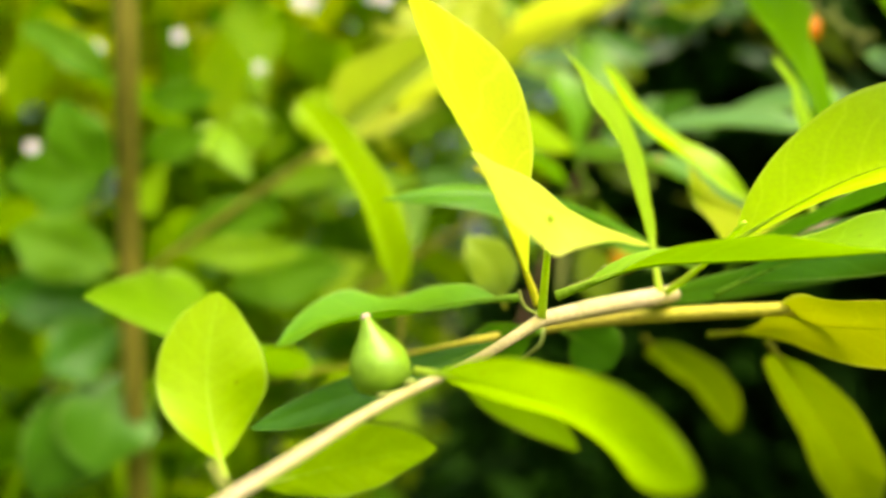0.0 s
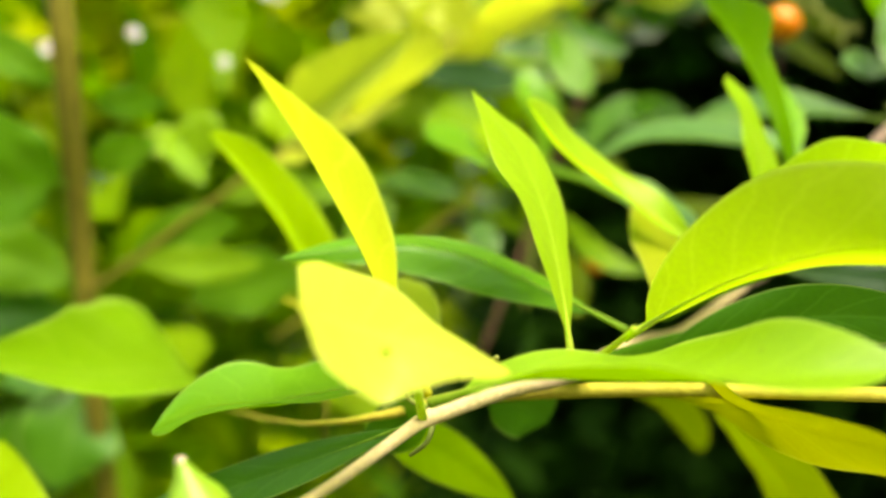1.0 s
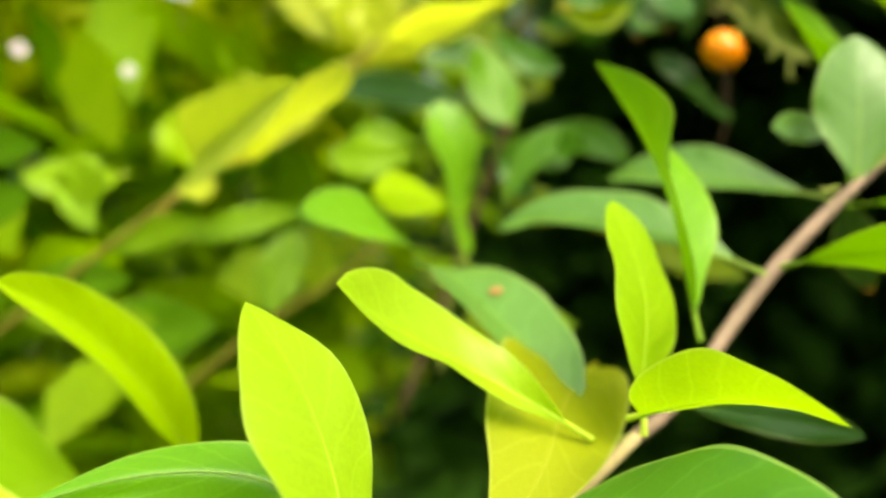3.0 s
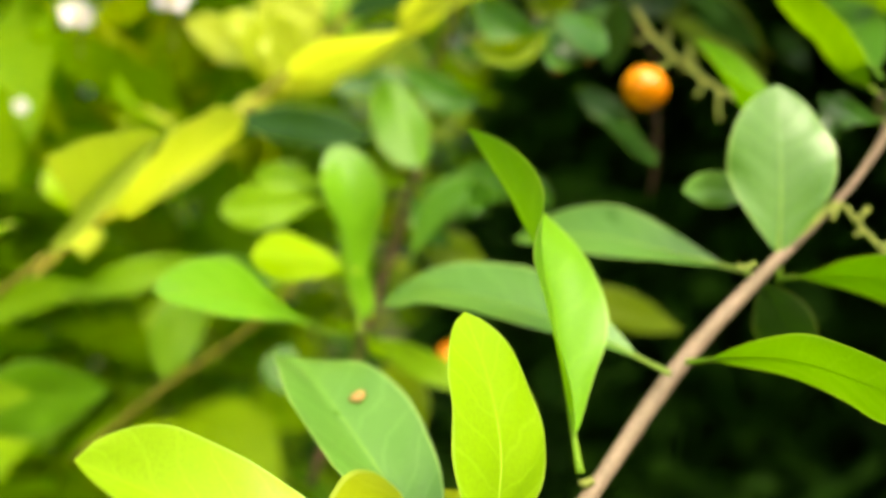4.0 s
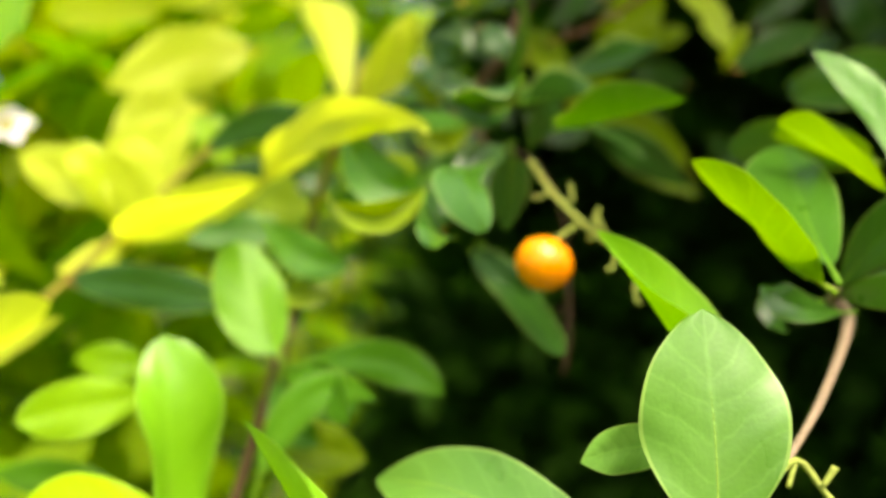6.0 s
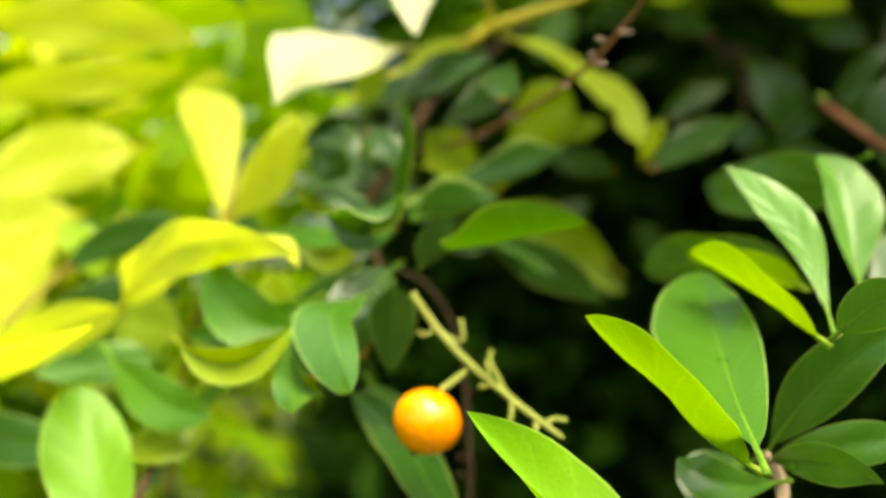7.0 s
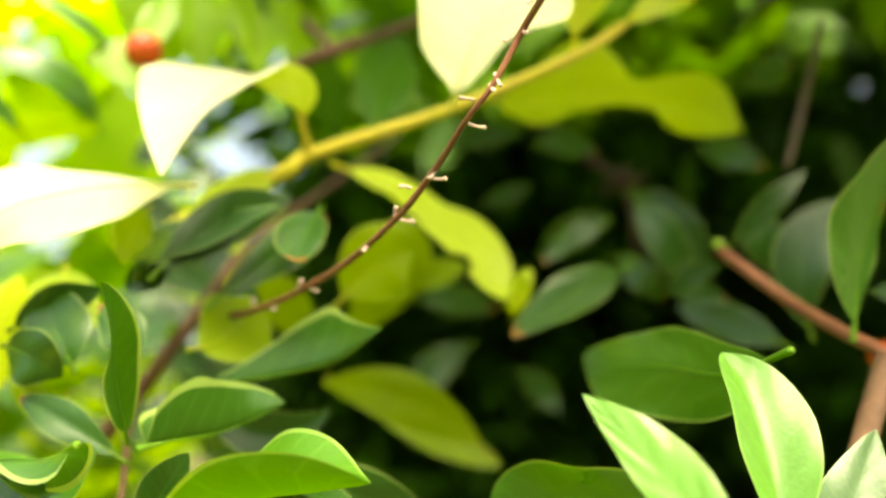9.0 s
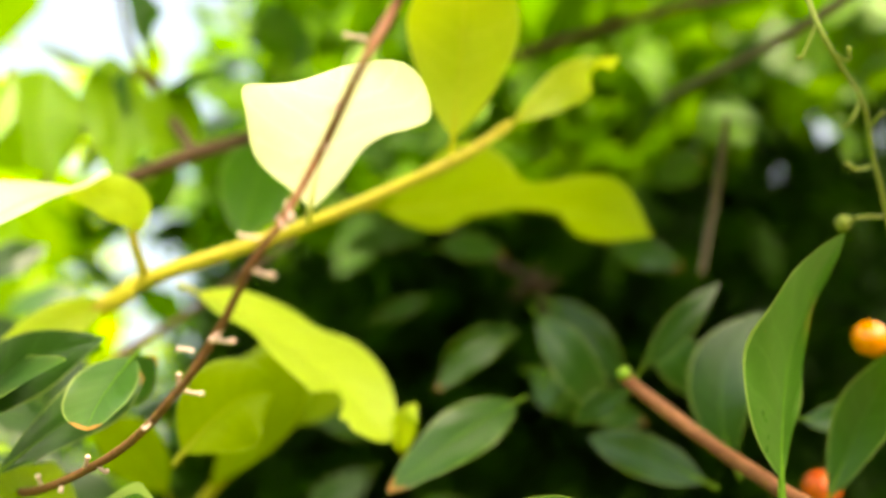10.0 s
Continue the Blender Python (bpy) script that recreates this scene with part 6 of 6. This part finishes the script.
left_stem = tagged(new("shrub_branch"), "upright brown stem with broad dull green leaves", "branch")
stem(left_stem, "stem", bark_olive, [(-0.0627, 0.1659, 1.3123, 0.00244), (-0.0639, 0.1749, 1.2825, 0.00252), (-0.0649, 0.1828, 1.2536, 0.00261), (-0.0713, 0.2070, 1.2159, 0.00289), (-0.0740, 0.2236, 1.1709, 0.00323), (-0.0794, 0.2528, 1.1162, 0.00410), (-0.0815, 0.2872, 0.9974, 0.00472)])
stem(left_stem, "twig", bark_olive, [(-0.0715, 0.2103, 1.2029, 0.00073), (-0.0575, 0.2059, 1.2116, 0.00079), (-0.0394, 0.1999, 1.2234, 0.00078), (-0.0176, 0.1929, 1.2373, 0.00069)])
leaf(left_stem, (-0.0692, 0.1943, 1.2287), (-0.0752, 0.1846, 1.2338), (-0.0778, 0.1790, 1.2434), (0.53, -0.73, -0.43), 0.0143, 14, dull)
leaf(left_stem, (-0.0722, 0.1981, 1.2507), (-0.0815, 0.1937, 1.2589), (-0.0940, 0.1941, 1.2642), (0.12, -0.98, -0.15), 0.0096, 14, dull)
leaf(left_stem, (-0.0677, 0.2032, 1.2491), (-0.0578, 0.1985, 1.2489), (-0.0474, 0.1971, 1.2486), (-0.29, -0.92, -0.27), 0.0088, 14, dull)
leaf(left_stem, (-0.0619, 0.2063, 1.2115), (-0.0424, 0.2026, 1.2103), (-0.0250, 0.1981, 1.2099), (-0.19, -0.98, -0.06), 0.0100, 14, fresh)
leaf(left_stem, (-0.0625, 0.2086, 1.2088), (-0.0455, 0.2028, 1.2180), (-0.0298, 0.1978, 1.2191), (-0.20, -0.95, -0.25), 0.0121, 14, dull)
leaf(left_stem, (-0.0758, 0.2186, 1.2061), (-0.0910, 0.2162, 1.2121), (-0.1036, 0.2123, 1.2167), (0.31, -0.95, -0.05), 0.0195, 14, dull)
leaf(left_stem, (-0.0756, 0.2241, 1.1924), (-0.0875, 0.2199, 1.1849), (-0.0944, 0.2139, 1.1808), (0.52, -0.84, 0.16), 0.0183, 14, green)
leaf(left_stem, (-0.0765, 0.2242, 1.1955), (-0.0963, 0.2231, 1.1986), (-0.1095, 0.2146, 1.2011), (0.39, -0.92, -0.01), 0.0169, 14, green)
leaf(left_stem, (-0.0495, 0.2166, 1.1987), (-0.0343, 0.2158, 1.2048), (-0.0160, 0.2150, 1.2063), (-0.05, -0.99, -0.09), 0.0181, 14, dull)
leaf(left_stem, (-0.0754, 0.2296, 1.1796), (-0.0804, 0.2228, 1.1665), (-0.0824, 0.2220, 1.1515), (0.32, -0.93, 0.18), 0.0262, 14, green)
leaf(left_stem, (-0.0754, 0.2296, 1.1796), (-0.0900, 0.2249, 1.1616), (-0.1021, 0.2285, 1.1442), (0.25, -0.97, -0.00), 0.0250, 14, green)
leaf(left_stem, (-0.0410, 0.1998, 1.2341), (-0.0393, 0.1977, 1.2409), (-0.0419, 0.1960, 1.2463), (0.17, -0.96, -0.21), 0.0112, 14, fresh)
leaf(left_stem, (-0.0394, 0.1999, 1.2234), (-0.0268, 0.2005, 1.2287), (-0.0126, 0.2019, 1.2304), (0.12, -0.98, -0.15), 0.0072, 14, fresh)
leaf(left_stem, (-0.0747, 0.2008, 1.2297), (-0.0851, 0.1981, 1.2276), (-0.0978, 0.1990, 1.2295), (0.16, -0.97, -0.15), 0.0180, 14, dull)
leaf(left_stem, (-0.0661, 0.1995, 1.2324), (-0.0584, 0.1966, 1.2363), (-0.0484, 0.1948, 1.2389), (-0.11, -0.93, -0.35), 0.0098, 14, dull)
stem(long_branch, "bud_scale", stalk_green, [(0.0119, 0.0725, 1.1959, 0.00022), (0.0104, 0.0715, 1.1967, 0.00019), (0.0099, 0.0714, 1.1983, 0.00016)])
stem(long_branch, "bud_scale", stalk_green, [(0.0125, 0.0726, 1.1945, 0.00025), (0.0119, 0.0716, 1.1930, 0.00022), (0.0104, 0.0732, 1.1915, 0.00017)])
stem(long_branch, "bud_scale", stalk_green, [(0.0152, 0.0733, 1.1984, 0.00040), (0.0172, 0.0722, 1.1992, 0.00031), (0.0179, 0.0694, 1.2005, 0.00019)])
stem(long_branch, "bud_scale", stalk_green, [(-0.0111, 0.0377, 1.1870, 0.00025), (-0.0116, 0.0377, 1.1876, 0.00022), (-0.0119, 0.0376, 1.1884, 0.00019)])
stem(long_branch, "bud_scale", stalk_green, [(-0.0013, 0.0510, 1.1907, 0.00024), (-0.0022, 0.0505, 1.1906, 0.00018), (-0.0033, 0.0501, 1.1905, 0.00014)])
stem(long_branch, "bud_scale", stalk_green, [(-0.0004, 0.0509, 1.1910, 0.00029), (-0.0009, 0.0508, 1.1914, 0.00033), (-0.0013, 0.0509, 1.1912, 0.00020)])
stem(long_branch, "bud_scale", stalk_green, [(0.0567, 0.1140, 1.2053, 0.00049), (0.0546, 0.1131, 1.2048, 0.00035), (0.0531, 0.1130, 1.2033, 0.00021)])
stem(long_branch, "bud_scale", stalk_green, [(0.0683, 0.1220, 1.2127, 0.00044), (0.0673, 0.1219, 1.2123, 0.00043), (0.0669, 0.1219, 1.2127, 0.00025)])
stem(long_branch, "bud_scale", stalk_green, [(0.0926, 0.1341, 1.2342, 0.00032), (0.0907, 0.1341, 1.2337, 0.00032), (0.0903, 0.1342, 1.2343, 0.00026)])
spot(long_branch, (0.0426, 0.1311, 1.2217), (-0.14, -0.45, 0.88), 0.0010, rust)
berry(middle_spray, (0.0582, 0.2132, 1.2092), 0.0031, (0.0582, 0.2132, 1.2133), orange_skin)
berry(dark_rosette, (0.0711, 0.2169, 1.2776), 0.0025, (0.0710, 0.2169, 1.2819), red_skin)
flower((-0.0871, 0.2247, 1.2688), (0.32, -0.90, 0.02))
flower((-0.0470, 0.2562, 1.2729), (0.15, -0.95, 0.02))
flower((-0.1118, 0.2426, 1.2442), (0.39, -0.90, 0.13))
flower((-0.0671, 0.2343, 1.2757), (0.30, -0.92, 0.03))
flower((-0.0936, 0.3738, 1.3111), (0.25, -0.93, 0.04))
flower((-0.0099, 0.2682, 1.3014), (0.25, -0.80, 0.55), 3.0)
flower((-0.0252, 0.2710, 1.3059), (0.25, -0.80, 0.55), 2.1)
flower((-0.0327, 0.2617, 1.2963), (0.25, -0.80, 0.55), 2.5)
leaf(brown_branch, (0.0925, 0.3079, 1.3523), (0.0999, 0.3075, 1.3565), (0.1070, 0.3093, 1.3602), (0.11, -0.95, 0.28), 0.0085, 16, dark)
leaf(brown_branch, (0.0946, 0.3317, 1.3514), (0.1034, 0.3287, 1.3537), (0.1124, 0.3278, 1.3550), (-0.09, -0.90, 0.43), 0.0090, 16, deep)
leaf(brown_branch, (0.0902, 0.3127, 1.3451), (0.0974, 0.3118, 1.3422), (0.1053, 0.3132, 1.3388), (-0.27, -0.93, 0.24), 0.0085, 16, dark)
leaf(brown_branch, (0.0930, 0.3204, 1.3276), (0.0998, 0.3199, 1.3329), (0.1074, 0.3214, 1.3375), (-0.35, -0.88, 0.33), 0.0100, 16, deep)
leaf(brown_branch, (0.1037, 0.3096, 1.3209), (0.1085, 0.3080, 1.3287), (0.1132, 0.3087, 1.3356), (0.07, -0.92, 0.39), 0.0094, 16, dark)
leaf(brown_branch, (0.0830, 0.3293, 1.3233), (0.0926, 0.3278, 1.3256), (0.1022, 0.3285, 1.3271), (0.01, -0.95, 0.31), 0.0081, 16, deep)
leaf(brown_branch, (0.0928, 0.3404, 1.3256), (0.1005, 0.3385, 1.3221), (0.1075, 0.3387, 1.3176), (0.28, -0.85, 0.46), 0.0095, 16, dark)


# ---- flower bud on the long branch ----
def bud(parent, foot, top, r):
    """A plump green seed pod, pear-shaped, with a dry beak and small sepals at its foot."""
    prof = [(0.0, r * 0.35), (0.04, r * 0.62), (0.14, r * 0.92), (0.28, r), (0.42, r * 0.97), (0.54, r * 0.86), (0.66, r * 0.66), (0.78, r * 0.43), (0.90, r * 0.25), (1.0, r * 0.13)]
    ob = lathe("seed_pod", foot, top, prof, bud_green, parent, 24)
    a, b = Vector(foot), Vector(top)
    lathe("beak", a + (b - a) * 0.97, a + (b - a) * 1.05, [(0, r * 0.14), (0.5, r * 0.17), (1, r * 0.05)], spur_pink, ob, 8)
    return ob


bud(long_branch, (-0.0026, 0.0533, 1.1904), (-0.0042, 0.0529, 1.1960), 0.0023)

# ---- ground ----
me = bpy.data.meshes.new("ground")
bm = bmesh.new()
bmesh.ops.create_grid(bm, x_segments=60, y_segments=60, size=400)
for vert in bm.verts:
    vert.co.z = 0.15 * noise.noise(vert.co * 0.05)
bm.to_mesh(me)
bm.free()
me.materials.append(soil)
tagged(new("ground", me), "bare soil with leaf litter under the shrubs", "ground", kind="structure")


# ---- foliage too dense to count ----
def foliage(name, label, mat, count, place, size, seed):
    """A mass of small folded leaves; place(rng, n) gives n points, some of which it may drop."""
    rng = np.random.default_rng(seed)
    shape = np.array([(0, 0, 0), (0.28, -0.19, 0.04), (0.28, 0.19, 0.04), (0.30, 0, 0), (0.64, -0.21, 0.03), (0.64, 0.21, 0.03), (0.64, 0, -0.03), (1.0, 0, -0.12)])
    tris = np.array([(0, 1, 3), (0, 3, 2), (1, 4, 6), (1, 6, 3), (3, 6, 5), (3, 5, 2), (4, 7, 6), (6, 7, 5)])
    spots = np.zeros((0, 3))
    while len(spots) < count:
        spots = np.vstack([spots, place(rng, count)])
    spots = spots[:count]
    yaw, pitch, roll = rng.uniform(0, 6.283, count), rng.normal(0.1, 0.6, count), rng.normal(0, 0.7, count)
    zero, one = np.zeros(count), np.ones(count)

    def turn(a, rows):
        return np.array([[np.broadcast_to(c, count) for c in r] for r in rows]).transpose(2, 0, 1)

    rz = turn(yaw, [[np.cos(yaw), -np.sin(yaw), zero], [np.sin(yaw), np.cos(yaw), zero], [zero, zero, one]])
    ry = turn(pitch, [[np.cos(pitch), zero, -np.sin(pitch)], [zero, one, zero], [np.sin(pitch), zero, np.cos(pitch)]])
    rx = turn(roll, [[one, zero, zero], [zero, np.cos(roll), -np.sin(roll)], [zero, np.sin(roll), np.cos(roll)]])
    sizes = np.stack([one, rng.uniform(0.8, 1.3, count), one], 1) * rng.uniform(*size, count)[:, None]
    pts = np.einsum("nij,nkj->nki", rz @ ry @ rx, shape[None] * sizes[:, None, :]) + spots[:, None, :]
    faces = tris[None] + 8 * np.arange(count)[:, None, None]
    ob = mesh_object(name, pts.reshape(-1, 3), faces.reshape(-1, 3).tolist(), mat)
    return tagged(ob, label, "foliage", kind="stuff")


def scatter(x0, x1, y0, y1, z0, z1, keep=None):
    def place(rng, n):
        p = rng.uniform((x0, y0, z0), (x1, y1, z1), (n, 3))
        return p if keep is None else p[keep(p[:, 0], p[:, 1], p[:, 2])]
    return place


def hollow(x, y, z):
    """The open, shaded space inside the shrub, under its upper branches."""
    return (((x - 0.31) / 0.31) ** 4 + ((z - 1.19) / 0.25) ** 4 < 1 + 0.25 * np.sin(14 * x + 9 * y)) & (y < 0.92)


def mound(x, y, z, cx, cy, rx, ry, top):
    """Inside a rounded shrub that stands on the ground."""
    rough_top = top + 0.10 * np.sin(5 * x + 1) * np.cos(6 * y)
    return ((x - cx) / rx) ** 2 + ((y - cy) / ry) ** 2 + (np.clip(z - 0.9, 0, 9) / (rough_top - 0.9)) ** 2 < 1


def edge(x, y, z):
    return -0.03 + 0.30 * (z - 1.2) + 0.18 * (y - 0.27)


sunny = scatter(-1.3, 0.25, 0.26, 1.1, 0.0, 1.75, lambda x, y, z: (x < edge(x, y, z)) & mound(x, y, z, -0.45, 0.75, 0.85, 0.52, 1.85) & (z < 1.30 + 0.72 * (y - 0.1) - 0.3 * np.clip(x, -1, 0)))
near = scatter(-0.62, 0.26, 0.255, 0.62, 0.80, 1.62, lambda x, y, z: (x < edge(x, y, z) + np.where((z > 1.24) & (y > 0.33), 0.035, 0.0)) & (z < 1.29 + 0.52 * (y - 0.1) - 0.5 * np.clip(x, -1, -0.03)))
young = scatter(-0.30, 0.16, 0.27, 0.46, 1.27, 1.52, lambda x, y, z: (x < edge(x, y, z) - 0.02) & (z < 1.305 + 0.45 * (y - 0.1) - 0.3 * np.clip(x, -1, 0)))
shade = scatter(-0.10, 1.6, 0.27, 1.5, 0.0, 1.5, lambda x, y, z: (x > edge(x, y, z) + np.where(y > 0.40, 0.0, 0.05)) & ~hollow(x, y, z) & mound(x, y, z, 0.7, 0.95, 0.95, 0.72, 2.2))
upper = scatter(0.06, 1.5, 0.29, 1.5, 1.40, 2.15, lambda x, y, z: (x > edge(x, y, z) + 0.03) & (z > 1.27 + 0.36 * np.hypot(x - 0.1, y - 0.1)) & mound(x, y, z, 0.75, 0.95, 0.92, 0.70, 2.15))
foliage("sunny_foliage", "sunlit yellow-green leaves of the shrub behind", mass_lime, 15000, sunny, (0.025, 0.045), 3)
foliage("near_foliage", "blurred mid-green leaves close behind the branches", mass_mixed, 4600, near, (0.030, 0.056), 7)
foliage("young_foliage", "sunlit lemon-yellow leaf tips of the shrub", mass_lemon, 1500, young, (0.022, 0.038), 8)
foliage("shady_foliage", "leaves in the shrub's depth, its shade put into their dark green", mass_shaded, 42000, shade, (0.030, 0.050), 4)
foliage("green_foliage", "mid-green leaves of the shrub's upper side", mass_green, 24000, upper, (0.022, 0.045), 5)
# Added leaves above the view, there only to keep light off the right side.
shade_canopy = scatter(0.20, 0.80, 0.02, 0.40, 1.40, 1.70, lambda x, y, z: (z > 1.31 + 0.80 * np.hypot(x - 0.12, y - 0.127)) & (((x - 0.46) / 0.30) ** 2 + ((y - 0.20) / 0.18) ** 2 + ((z - 1.45) / 0.22) ** 2 < 1))
foliage("overhanging_foliage", "added mid-green leaves, out of view, that shade the shrub's right side", mass_green, 1900, shade_canopy, (0.025, 0.045), 11)
# Second added patch, between sun and hollow, kept out of view to darken it.
shade_spray = scatter(0.10, 0.40, 0.06, 0.36, 1.40, 1.62, lambda x, y, z: (z > 1.31 + 0.80 * np.hypot(x - 0.12, y - 0.127)) & (((x - 0.25) / 0.13) ** 2 + ((y - 0.20) / 0.13) ** 2 + ((z - 1.50) / 0.10) ** 2 < 1))
foliage("overhanging_spray", "added mid-green leaves, out of view, that shade the hollow", mass_green, 480, shade_spray, (0.025, 0.045), 12)
foliage("inner_foliage", "crowded leaves in the shrub's heart, its shade put into their colour", mass_shaded, 26000, scatter(-0.05, 1.5, 0.88, 1.45, 0.3, 1.7, lambda x, y, z: x > edge(x, y, z)), (0.05, 0.08), 10)
# Invented hedge behind the camera; only blocks skylight from low down.
foliage("hedge_behind", "added low hedge behind the camera, unseen, that blocks low skylight", mass_shaded, 22000, scatter(-6.0, 6.0, -2.6, -1.9, 0.0, 1.1), (0.12, 0.18), 9)
foliage("hedge_foliage", "far hedge of dark leaves beyond the shrub", mass_shaded, 16000, scatter(-4.0, 4.0, 1.9, 2.9, 0.0, 1.7), (0.09, 0.14), 6)
